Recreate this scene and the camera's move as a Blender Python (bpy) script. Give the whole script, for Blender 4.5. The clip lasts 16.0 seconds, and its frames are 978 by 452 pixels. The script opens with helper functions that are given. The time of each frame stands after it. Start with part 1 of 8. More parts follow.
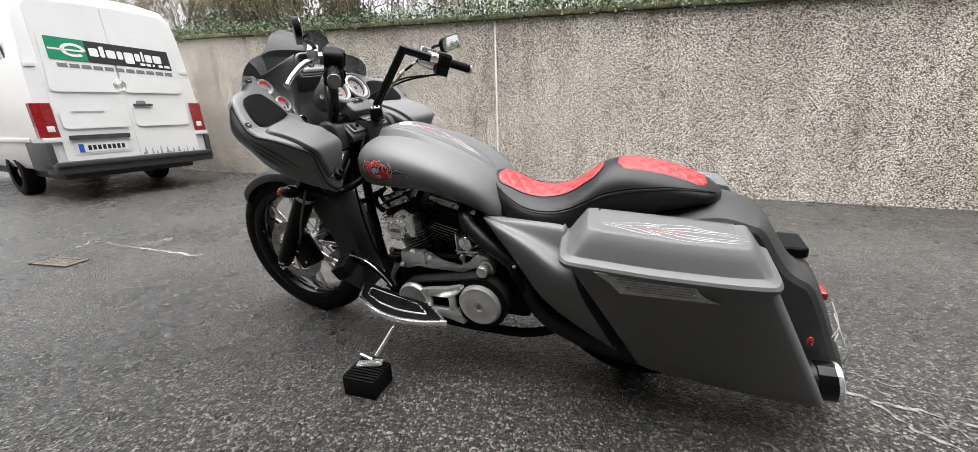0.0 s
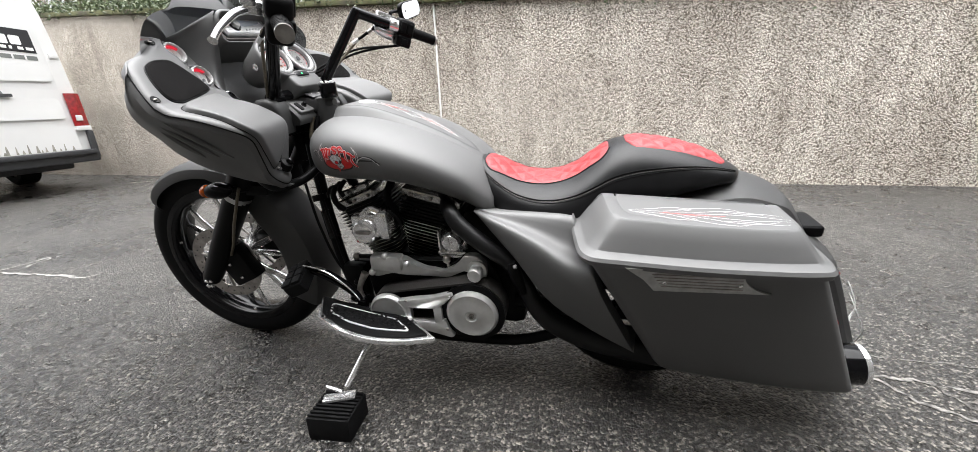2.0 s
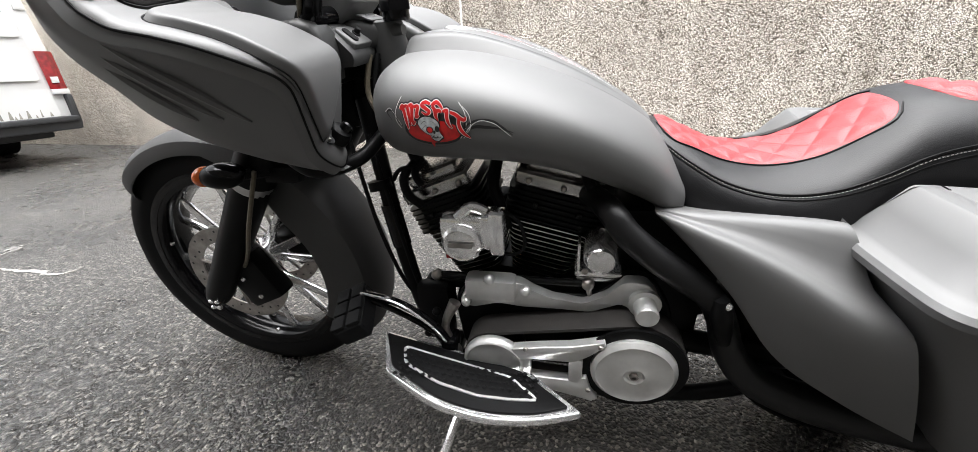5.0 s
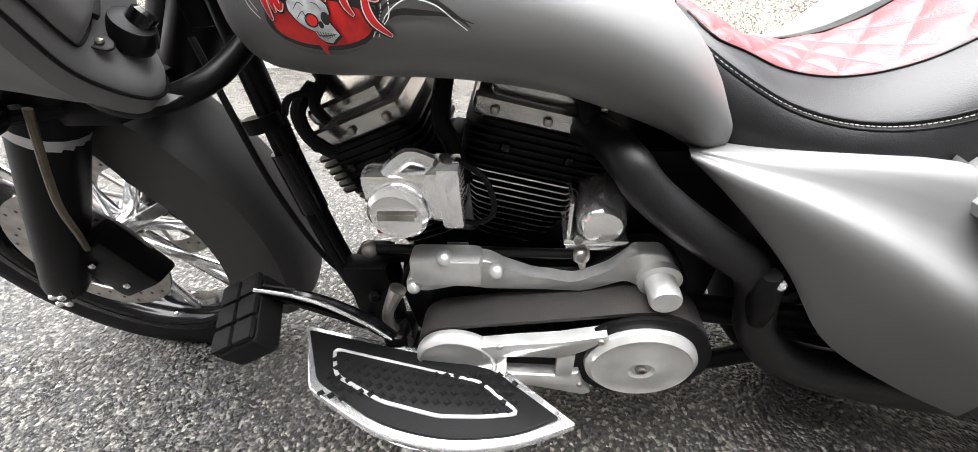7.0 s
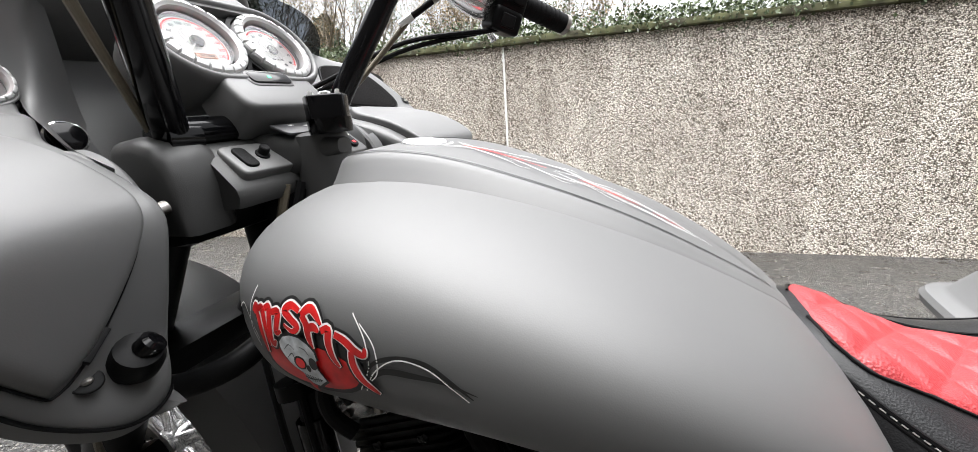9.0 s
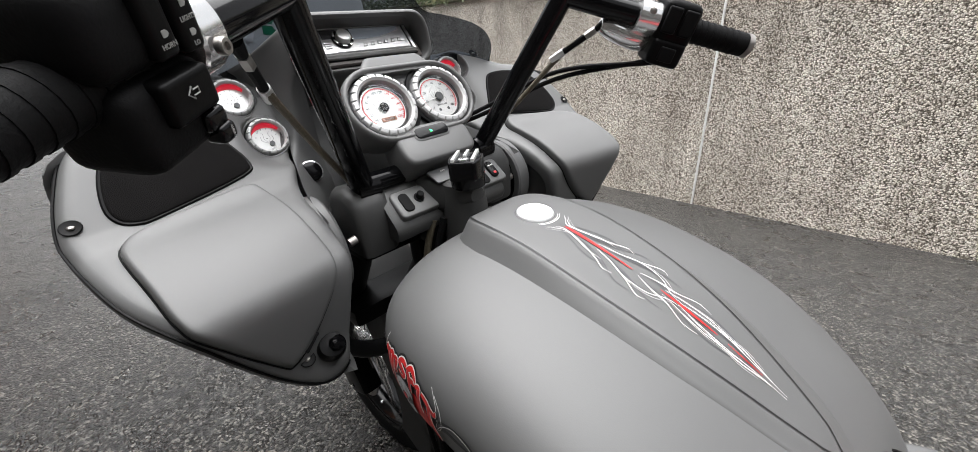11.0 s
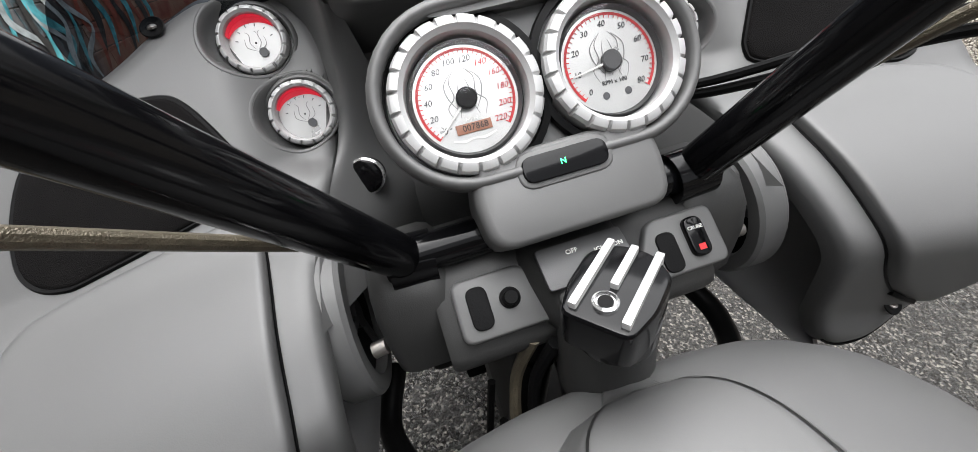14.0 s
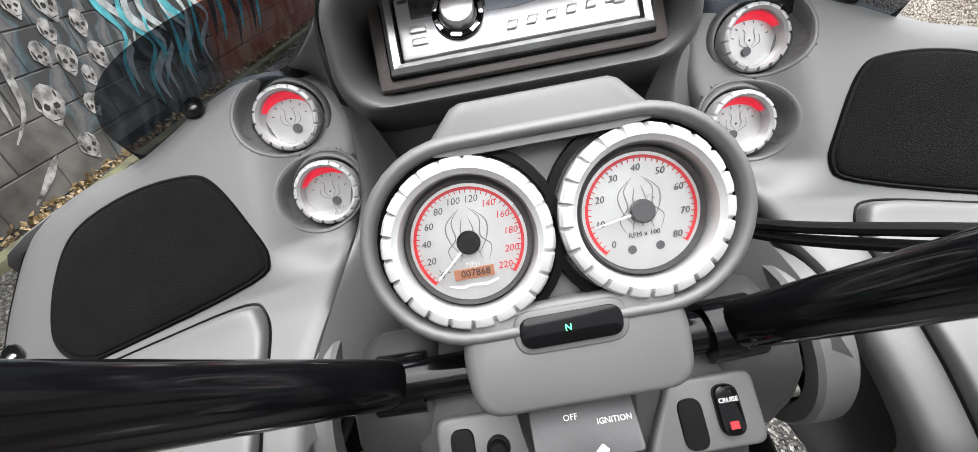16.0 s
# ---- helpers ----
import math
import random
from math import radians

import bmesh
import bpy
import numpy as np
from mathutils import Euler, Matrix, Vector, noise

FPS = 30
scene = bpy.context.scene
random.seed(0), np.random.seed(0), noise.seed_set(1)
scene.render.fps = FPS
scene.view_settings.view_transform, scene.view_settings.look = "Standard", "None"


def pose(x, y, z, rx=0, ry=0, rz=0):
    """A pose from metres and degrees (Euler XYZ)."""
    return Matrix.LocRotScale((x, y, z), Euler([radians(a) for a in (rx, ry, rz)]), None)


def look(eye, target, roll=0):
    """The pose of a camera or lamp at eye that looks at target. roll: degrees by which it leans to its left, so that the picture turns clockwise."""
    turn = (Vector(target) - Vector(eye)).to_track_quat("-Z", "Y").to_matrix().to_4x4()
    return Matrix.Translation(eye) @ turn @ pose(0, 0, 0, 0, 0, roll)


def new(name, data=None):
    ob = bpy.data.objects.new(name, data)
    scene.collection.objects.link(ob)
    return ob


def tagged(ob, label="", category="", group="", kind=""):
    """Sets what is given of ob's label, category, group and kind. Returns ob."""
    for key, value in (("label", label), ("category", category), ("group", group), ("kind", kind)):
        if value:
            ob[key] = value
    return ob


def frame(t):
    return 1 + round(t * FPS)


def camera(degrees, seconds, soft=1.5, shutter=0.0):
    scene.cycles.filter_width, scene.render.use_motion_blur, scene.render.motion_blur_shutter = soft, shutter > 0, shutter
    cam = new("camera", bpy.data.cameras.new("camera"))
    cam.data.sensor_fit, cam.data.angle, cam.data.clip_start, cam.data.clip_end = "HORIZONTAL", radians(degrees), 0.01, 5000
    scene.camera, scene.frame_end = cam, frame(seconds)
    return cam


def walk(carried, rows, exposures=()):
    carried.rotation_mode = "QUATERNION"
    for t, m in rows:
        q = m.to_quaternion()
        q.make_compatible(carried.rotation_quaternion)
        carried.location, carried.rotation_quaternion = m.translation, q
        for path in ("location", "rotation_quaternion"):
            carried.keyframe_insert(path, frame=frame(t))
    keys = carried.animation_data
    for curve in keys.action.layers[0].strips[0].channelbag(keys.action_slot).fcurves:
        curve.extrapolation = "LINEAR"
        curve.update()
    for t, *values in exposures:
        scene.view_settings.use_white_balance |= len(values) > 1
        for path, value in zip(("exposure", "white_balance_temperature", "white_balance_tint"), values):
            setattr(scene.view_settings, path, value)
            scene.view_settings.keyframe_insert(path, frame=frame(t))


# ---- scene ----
cam = camera(101.9, 16.0, 0.65)
PATH = [
    (0, (0.73, -1.52, 1.015), (0.002, 0.257, 0.457), -1.9),
    (0.5, (0.662, -1.528, 0.985), (0.043, 0.269, 0.364), -2.0),
    (1, (0.595, -1.49, 0.951), (0.076, 0.331, 0.308), -2.1),
    (1.5, (0.536, -1.449, 0.957), (0.082, 0.392, 0.321), -2.2),
    (2, (0.492, -1.376, 0.959), (0.071, 0.487, 0.365), -2.2),
    (2.5, (0.44, -1.284, 0.979), (0.039, 0.602, 0.445), -2.1),
    (3, (0.342, -1.178, 0.99), (-0.059, 0.72, 0.501), -2.0),
    (3.5, (0.212, -1.085, 0.982), (-0.195, 0.815, 0.509), -2.0),
    (4, (0.108, -1.017, 0.956), (-0.302, 0.881, 0.477), -1.9),
    (4.5, (0.062, -0.99, 0.922), (-0.362, 0.882, 0.361), -2.0),
    (5, (0.055, -0.976, 0.902), (-0.359, 0.834, 0.159), -2.4),
    (5.2, (0.054, -0.962, 0.903), (-0.341, 0.816, 0.077), -2.4),
    (7.3, (-0.009, -0.688, 0.84), (-0.176, 0.98, -0.251), -2.3),
    (7.5, (-0.015, -0.67, 0.855), (-0.19, 1.032, -0.18), -2.4),
    (8, (-0.003, -0.6, 0.903), (-0.216, 1.208, 0.075), -3.1),
    (8.5, (0.016, -0.548, 0.922), (-0.34, 1.35, 0.404), -3.2),
    (9, (0.05, -0.562, 0.95), (-0.625, 1.292, 0.624), -3.3),
    (9.5, (0.132, -0.569, 0.978), (-0.896, 1.137, 0.799), -3.2),
    (9.7, (0.177, -0.569, 0.994), (-0.972, 1.065, 0.889), -2.7),
    (11.8, (0.092, -0.478, 1.203), (-1.291, 0.57, 0.208), -2.5),
    (12, (0.072, -0.457, 1.206), (-1.325, 0.539, 0.178), -2.7),
    (12.5, (0.009, -0.388, 1.204), (-1.415, 0.486, 0.106), -2.8),
    (13, (-0.074, -0.328, 1.207), (-1.546, 0.395, 0.063), -2.4),
    (13.5, (-0.138, -0.29, 1.198), (-1.675, 0.255, 0.04), -2.5),
    (14, (-0.17, -0.257, 1.204), (-1.723, 0.149, 0.011), -2.1),
    (14.5, (-0.189, -0.239, 1.221), (-1.74, 0.082, 0.001), -1.7),
    (15, (-0.217, -0.24, 1.23), (-1.771, 0.005, -0.004), -1.5),
    (15.5, (-0.236, -0.231, 1.249), (-1.807, -0.05, 0.025), -1.1),
    (16, (-0.246, -0.2, 1.271), (-1.833, -0.085, 0.059), -1.8),
]
EXPOSURES = [(0, 2.6), (1.5, 2.84), (2.5, 2.97), (3.5, 3.04), (5.2, 3.2), (7.3, 4.22), (7.7, 4.08), (8.5, 3.14), (9.0, 3.0), (9.5, 2.64), (11.8, 2.36), (13.5, 2.38), (16, 2.95)]
walk(cam, [(t, look(eye, target, roll)) for t, eye, target, roll in PATH], EXPOSURES)

# ---- light: overcast day ----
world = bpy.data.worlds.new("overcast_sky")
scene.world = world
world.use_nodes = True
wn, wl = world.node_tree.nodes, world.node_tree.links
sky = wn.new("ShaderNodeTexSky")
sky.sky_type, sky.sun_disc = "NISHITA", False
sky.sun_elevation, sky.sun_rotation = radians(81), radians(220)
sky.air_density, sky.dust_density = 1.0, 4.0
grey = wn.new("ShaderNodeHueSaturation")
grey.inputs["Saturation"].default_value = 0.12
wl.new(sky.outputs[0], grey.inputs["Color"])
wl.new(grey.outputs[0], wn["Background"].inputs["Color"])
wn["Background"].inputs["Strength"].default_value = 0.05
sun_data = bpy.data.lights.new("sun", "SUN")
sun_data.energy, sun_data.angle, sun_data.color = 1.5, radians(90), (0.985, 0.987, 1.0)
sun = new("sun", sun_data)
sun.matrix_world = look((0, 0, 10), (0.4, 1.0, 0))


# ---- materials ----
def mat(name, col, rough=0.5, metal=0.0, var=0.12, scale=12.0, bump=0.0, bscale=300.0, rvar=0.08, coat=0.0, col2=None, kind="NOISE", emit=0.0, spec=0.5):
    m = bpy.data.materials.new(name)
    m.use_nodes = True
    n, l = m.node_tree.nodes, m.node_tree.links
    b = n["Principled BSDF"]
    tc = n.new("ShaderNodeTexCoord")
    big = n.new("ShaderNodeTexNoise")
    big.inputs["Scale"].default_value, big.inputs["Detail"].default_value = scale, 5
    l.new(tc.outputs["Object"], big.inputs["Vector"])
    ramp = n.new("ShaderNodeValToRGB")
    a = [max(0, c * (1 - var)) for c in col]
    z = [min(1, c * (1 + var)) for c in (col2 or col)]
    ramp.color_ramp.elements[0].color, ramp.color_ramp.elements[1].color = (*a, 1), (*z, 1)
    ramp.color_ramp.elements[0].position, ramp.color_ramp.elements[1].position = 0.3, 0.7
    l.new(big.outputs["Fac"], ramp.inputs["Fac"])
    l.new(ramp.outputs["Color"], b.inputs["Base Color"])
    fine = n.new("ShaderNodeTexNoise" if kind == "NOISE" else "ShaderNodeTexVoronoi")
    fine.inputs["Scale"].default_value = bscale
    l.new(tc.outputs["Object"], fine.inputs["Vector"])
    rr = n.new("ShaderNodeMapRange")
    rr.inputs["To Min"].default_value, rr.inputs["To Max"].default_value = max(0.02, rough - rvar), min(1, rough + rvar)
    l.new(big.outputs["Fac"], rr.inputs["Value"])
    l.new(rr.outputs["Result"], b.inputs["Roughness"])
    b.inputs["Metallic"].default_value = metal
    b.inputs["Specular IOR Level"].default_value = spec
    b.inputs["Coat Weight"].default_value = coat
    if bump:
        bp = n.new("ShaderNodeBump")
        bp.inputs["Strength"].default_value, bp.inputs["Distance"].default_value = bump, 0.002
        l.new(fine.outputs[0], bp.inputs["Height"])
        l.new(bp.outputs[0], b.inputs["Normal"])
    if emit:
        b.inputs["Emission Color"].default_value, b.inputs["Emission Strength"].default_value = (*col, 1), emit
    return m


M_PAINT = mat("satin_grey_paint", (0.096, 0.0959, 0.0954), 0.54, 0.12, 0.05, 6, 0.03, 900, 0.04, spec=0.75)
M_DARK = mat("satin_charcoal_plastic", (0.06, 0.06, 0.062), 0.5, 0.1, 0.1, 10, 0.08, 900)
M_BLACK = mat("black_paint", (0.004, 0.004, 0.0042), 0.38, 0.0, 0.2, 20, 0.05, 400, spec=0.09)
M_GLOSS = mat("gloss_black_metal", (0.003, 0.003, 0.0035), 0.12, 0.0, 0.2, 20, 0, 100, 0.03, 0.0, spec=0.22)
M_RUBBER = mat("black_rubber", (0.004, 0.004, 0.0043), 0.65, 0.0, 0.25, 30, 0.2, 500, spec=0.13)
M_LEATHER = mat("black_leather", (0.006, 0.006, 0.0066), 0.38, 0.0, 0.25, 25, 0.12, 600, 0.07, 0, None, "VORONOI", spec=0.30)
M_RED = mat("red_leather", (0.29, 0.022, 0.026), 0.45, 0.0, 0.15, 25, 0.3, 420, 0.07, 0, None, "VORONOI")
M_CHROME = mat("chrome", (0.86, 0.86, 0.86), 0.13, 0.82, 0.04, 10, 0, 100, 0.04)
M_ALU = mat("machined_aluminium", (0.6, 0.6, 0.59), 0.36, 0.7, 0.12, 25, 0.08, 500, 0.1)
M_BRUSHED = mat("brushed_silver", (0.5, 0.5, 0.5), 0.38, 0.9, 0.12, 40, 0.1, 300, 0.08)
# Polished hinge metal; its bright reflection is put into a paler base colour.
M_HINGE = mat("pale_brushed_aluminium", (0.50, 0.50, 0.49), 0.42, 0.45, 0.2, 40, 0.1, 300, 0.1)
M_STEEL = mat("worn_steel", (0.35, 0.33, 0.31), 0.4, 1.0, 0.3, 40, 0.1, 400, 0.15)
M_FIN = mat("black_fin", (0.003, 0.003, 0.003), 0.45, 0.0, 0.3, 30, 0.05, 300, spec=0.15)
M_FINEDGE = mat("bare_fin_edge", (0.68, 0.68, 0.67), 0.35, 1.0, 0.15, 40, 0, 300)
M_BELT = mat("drive_belt", (0.014, 0.012, 0.011), 0.75, 0, 0.4, 30, 0.3, 600)
M_GRILLE = mat("speaker_cloth", (0.006, 0.0055, 0.0055), 0.95, 0, 0.15, 30, 0.6, 1200, 0.02, spec=0.1)
M_DIAL = mat("silver_dial_face", (0.58, 0.58, 0.57), 0.30, 0.65, 0.06, 40, 0, 100)
M_BEZEL = mat("pale_bezel", (0.50, 0.50, 0.50), 0.40, 0.3, 0.06, 40, 0.05, 500)
M_REDINK = mat("red_ink", (0.55, 0.02, 0.025), 0.45, 0, 0.15, 60)
M_REDEMB = mat("red_emblem_paint", (0.52, 0.012, 0.012), 0.35, 0, 0.35, 60, 0, 100)
M_WHITEINK = mat("white_ink", (0.78, 0.78, 0.76), 0.4, 0, 0.06, 60)
M_GREYINK = mat("dark_grey_pinstripe", (0.07, 0.07, 0.075), 0.4, 0, 0.1, 60)
M_BLACKINK = mat("black_ink", (0.01, 0.01, 0.01), 0.45, 0, 0.1, 60)
M_AMBER = mat("amber_lens", (0.55, 0.10, 0.01), 0.2, 0, 0.2, 60)
M_LENS = mat("red_lens", (0.24, 0.008, 0.010), 0.18, 0, 0.35, 25, 0, 100, 0.05, 0.5)
M_ENGRAVE = mat("etched_line", (0.20, 0.20, 0.20), 0.5, 0.3, 0.1, 60)
M_HOSE = mat("braided_hose", (0.20, 0.17, 0.12), 0.45, 0.4, 0.5, 160, 0.5, 900, 0.1, 0, (0.10, 0.085, 0.06))
M_GREEN = mat("green_indicator", (0.02, 0.7, 0.12), 0.4, 0, 0.05, 10, emit=2.5)
M_AMBERLCD = mat("amber_lcd", (0.34, 0.15, 0.09), 0.4, 0, 0.05, 10)
M_REDGLOW = mat("red_gauge_ring", (0.62, 0.025, 0.05), 0.4, 0, 0.25, 40, emit=0.10)
M_LCD = mat("grey_display", (0.50, 0.55, 0.62), 0.2, 0.2, 0.08, 10)
M_SKULL = mat("bone_grey_paint", (0.42, 0.44, 0.45), 0.45, 0, 0.35, 120)


def glass_mat(name, tint, rough=0.02):
    m = bpy.data.materials.new(name)
    m.use_nodes = True
    n, l = m.node_tree.nodes, m.node_tree.links
    out = n["Material Output"]
    tr, gl, mx, fr = n.new("ShaderNodeBsdfTransparent"), n.new("ShaderNodeBsdfGlossy"), n.new("ShaderNodeMixShader"), n.new("ShaderNodeFresnel")
    tr.inputs[0].default_value = (*tint, 1)
    gl.inputs["Roughness"].default_value = rough
    fr.inputs[0].default_value = 1.42
    l.new(fr.outputs[0], mx.inputs[0])
    l.new(tr.outputs[0], mx.inputs[1])
    l.new(gl.outputs[0], mx.inputs[2])
    l.new(mx.outputs[0], out.inputs[0])
    return m


M_TINT = glass_mat("smoked_screen", (0.125, 0.140, 0.162))
M_CLEAR = glass_mat("clear_lens", (0.93, 0.93, 0.93))


# ---- mesh helpers ----
def cr(xs, ys, x):
    """Smooth interpolation of a table."""
    xs, ys = list(xs), list(ys)
    if x <= xs[0]:
        return ys[0]
    if x >= xs[-1]:
        return ys[-1]
    i = max(k for k in range(len(xs) - 1) if xs[k] <= x)
    h = xs[i + 1] - xs[i]
    d = (ys[i + 1] - ys[i]) / h
    m0 = d if i == 0 else 0.5 * (d + (ys[i] - ys[i - 1]) / (xs[i] - xs[i - 1]))
    m1 = d if i + 2 >= len(xs) else 0.5 * (d + (ys[i + 2] - ys[i + 1]) / (xs[i + 2] - xs[i + 1]))
    u = (x - xs[i]) / h
    return (2 * u**3 - 3 * u**2 + 1) * ys[i] + (u**3 - 2 * u**2 + u) * h * m0 + (3 * u**2 - 2 * u**3) * ys[i + 1] + (u**3 - u**2) * h * m1


def smooth_line(pts, per=6, closed=False):
    pts = [Vector(p) for p in pts]
    n, out = len(pts), []
    for i in range(n if closed else n - 1):
        p0, p1 = pts[(i - 1) % n if closed else max(i - 1, 0)], pts[i]
        p2, p3 = pts[(i + 1) % n], pts[(i + 2) % n if closed else min(i + 2, n - 1)]
        for k in range(per):
            u = k / per
            out.append(0.5 * (2 * p1 + (p2 - p0) * u + (2 * p0 - 5 * p1 + 4 * p2 - p3) * u * u + (3 * p1 - p0 - 3 * p2 + p3) * u**3))
    if not closed:
        out.append(pts[-1])
    return out


def part(name, bm, material, parent=None, label="", angle=35, kind="", category="", group=""):
    bmesh.ops.recalc_face_normals(bm, faces=bm.faces)
    me = bpy.data.meshes.new(name)
    bm.to_mesh(me)
    bm.free()
    for m in material if isinstance(material, (list, tuple)) else [material]:
        me.materials.append(m)
    me.shade_smooth()
    me.set_sharp_from_angle(angle=radians(angle))
    ob = new(name, me)
    ob.parent = parent
    return tagged(ob, label, category, group, kind)


def add_loft(bm, rings, closed=True, caps=True):
    vs = [[bm.verts.new(p) for p in r] for r in rings]
    n = len(rings[0])
    for a, b in zip(vs, vs[1:]):
        for i in range(n if closed else n - 1):
            j = (i + 1) % n
            bm.faces.new((a[i], a[j], b[j], b[i]))
    if caps and closed:
        bm.faces.new(vs[0][::-1])
        bm.faces.new(vs[-1])
    return vs


def loft(rings, closed=True, caps=True):
    bm = bmesh.new()
    add_loft(bm, rings, closed, caps)
    return bm


def tube_into(bm, pts, r, n=10, closed=False):
    pts = [Vector(p) for p in pts]
    rad = r if isinstance(r, (list, tuple)) else [r] * len(pts)
    if len(rad) != len(pts):
        rad = [cr([k / (len(rad) - 1) for k in range(len(rad))], rad, i / (len(pts) - 1)) for i in range(len(pts))]
    rings, up = [], None
    for i, p in enumerate(pts):
        a = pts[i - 1] if (i or closed) else p
        b = pts[(i + 1) % len(pts)] if (i + 1 < len(pts) or closed) else p
        t = (b - a).normalized()
        if up is None:
            up = t.orthogonal().normalized()
        up = (up - t * up.dot(t)).normalized()
        side = t.cross(up)
        rings.append([p + rad[i] * (math.cos(k * math.tau / n) * up + math.sin(k * math.tau / n) * side) for k in range(n)])
    if closed:
        rings.append(rings[0])
        add_loft(bm, rings, True, False)
        bmesh.ops.remove_doubles(bm, verts=bm.verts, dist=1e-6)
    else:
        add_loft(bm, rings)
    return bm


def tube(pts, r, n=10, per=0, closed=False):
    return tube_into(bmesh.new(), smooth_line(pts, per, closed) if per else pts, r, n, closed)


def axes(o, u, v):
    """A pose at o with x along u and y near v."""
    u = Vector(u).normalized()
    w = u.cross(Vector(v)).normalized()
    v = w.cross(u)
    m = Matrix((u, v, w)).transposed().to_4x4()
    m.translation = Vector(o)
    return m


def lathe(profile, m=Matrix(), n=32, caps=True):
    """profile of (radius, height), round the z axis of m."""
    return loft([[m @ Vector((r * math.cos(k * math.tau / n), r * math.sin(k * math.tau / n), h)) for k in range(n)] for r, h in profile], True, caps)


def rounded(pts, r, seg=4):
    out, n = [], len(pts)
    for i in range(n):
        p, a, b = Vector(pts[i]), Vector(pts[i - 1]), Vector(pts[(i + 1) % n])
        ra = r[i] if isinstance(r, (list, tuple)) else r
        da, db = (a - p), (b - p)
        k = min(ra, da.length * 0.45, db.length * 0.45)
        s, e = p + da.normalized() * k, p + db.normalized() * k
        for q in range(seg + 1):
            u = q / seg
            out.append((1 - u) ** 2 * s + 2 * u * (1 - u) * p + u * u * e)
    return out


def prism_into(bm, poly, m, h, bevel=0.0, back=True):
    """The flat outline poly raised by h along z of m; its upper edge rounded by bevel."""
    c = sum((Vector(p) for p in poly), Vector((0, 0))) / len(poly)
    levels = [(0, 0.0)] + ([(bevel * (1 - math.cos(a)), h - bevel + bevel * math.sin(a)) for a in (0, 0.52, 1.05, 1.571)] if bevel else [(0, h)])
    rings = []
    for inset, z in levels:
        ring = []
        for p in poly:
            d = Vector(p) - c
            q = Vector(p) - d.normalized() * min(inset, d.length * 0.9)
            ring.append(m @ Vector((q.x, q.y, z)))
        rings.append(ring)
    add_loft(bm, rings)
    return bm


def prism(poly, m=Matrix(), h=0.01, bevel=0.0):
    return prism_into(bmesh.new(), poly, m, h, bevel)


def box(x0, x1, y0, y1, z0, z1, bevel=0.004, m=Matrix(), seg=2):
    bm = bmesh.new()
    bmesh.ops.create_cube(bm, size=1, matrix=m @ Matrix.LocRotScale(((x0 + x1) / 2, (y0 + y1) / 2, (z0 + z1) / 2), None, (abs(x1 - x0), abs(y1 - y0), abs(z1 - z0))))
    if bevel:
        bmesh.ops.bevel(bm, geom=bm.edges, offset=bevel, segments=seg, affect="EDGES", profile=0.6)
    return bm


def join(*bms):
    out = bmesh.new()
    for b in bms:
        me = bpy.data.meshes.new("tmp")
        b.to_mesh(me)
        b.free()
        out.from_mesh(me)
        bpy.data.meshes.remove(me)
    return out


def moved(bm, m):
    bmesh.ops.transform(bm, matrix=m, verts=bm.verts)
    return bm


def ball(c, r, scale=(1, 1, 1), seg=20):
    bm = bmesh.new()
    bmesh.ops.create_uvsphere(bm, u_segments=seg, v_segments=seg // 2, radius=r, matrix=Matrix.LocRotScale(c, None, scale))
    return bm


def ribbon(pts, widths, place, per=6, lift=0.0015):
    """A painted stroke of varying width along 2D pts; place maps (u, v, lift) to space."""
    line = smooth_line([(*p, 0) for p in pts], per)
    n = len(line)
    ws = [cr([k / (len(widths) - 1) for k in range(len(widths))], widths, i / (n - 1)) for i in range(n)]
    bm = bmesh.new()
    rows = []
    for i, p in enumerate(line):
        t = (line[min(i + 1, n - 1)] - line[max(i - 1, 0)]).normalized()
        s = Vector((-t.y, t.x, 0)) * max(ws[i], 1e-4) / 2
        rows.append([place((p + s).x, (p + s).y, lift), place((p - s).x, (p - s).y, lift)])
    add_loft(bm, rows, False, False)
    return bm


def flat(poly, place, lift=0.0015, grid=0):
    """A painted patch: a fan over its middle, so that it follows a bent surface."""
    bm = bmesh.new()
    c = sum((Vector(p) for p in poly), Vector((0, 0))) / len(poly)
    levels = [0.25, 0.5, 0.75, 1.0]
    rows = [[bm.verts.new(place(*(c + (Vector(p) - c) * s), lift)) for p in poly] for s in levels]
    mid = bm.verts.new(place(c.x, c.y, lift))
    n = len(poly)
    for i in range(n):
        bm.faces.new((mid, rows[0][i], rows[0][(i + 1) % n]))
        for a, b in zip(rows, rows[1:]):
            bm.faces.new((a[i], b[i], b[(i + 1) % n], a[(i + 1) % n]))
    return bm


def text(name, body, size, m, material, parent, align="CENTER", shear=0.0):
    cu = bpy.data.curves.new(name, "FONT")
    cu.body, cu.size, cu.align_x, cu.align_y, cu.extrude, cu.shear, cu.resolution_u = body, size, align, "CENTER", 0.0002, shear, 2
    tmp = bpy.data.objects.new(name, cu)
    me = bpy.data.meshes.new_from_object(tmp)
    bpy.data.objects.remove(tmp)
    me.transform(m)
    me.materials.clear()
    me.materials.append(material)
    ob = new(name, me)
    ob.parent = parent
    return ob


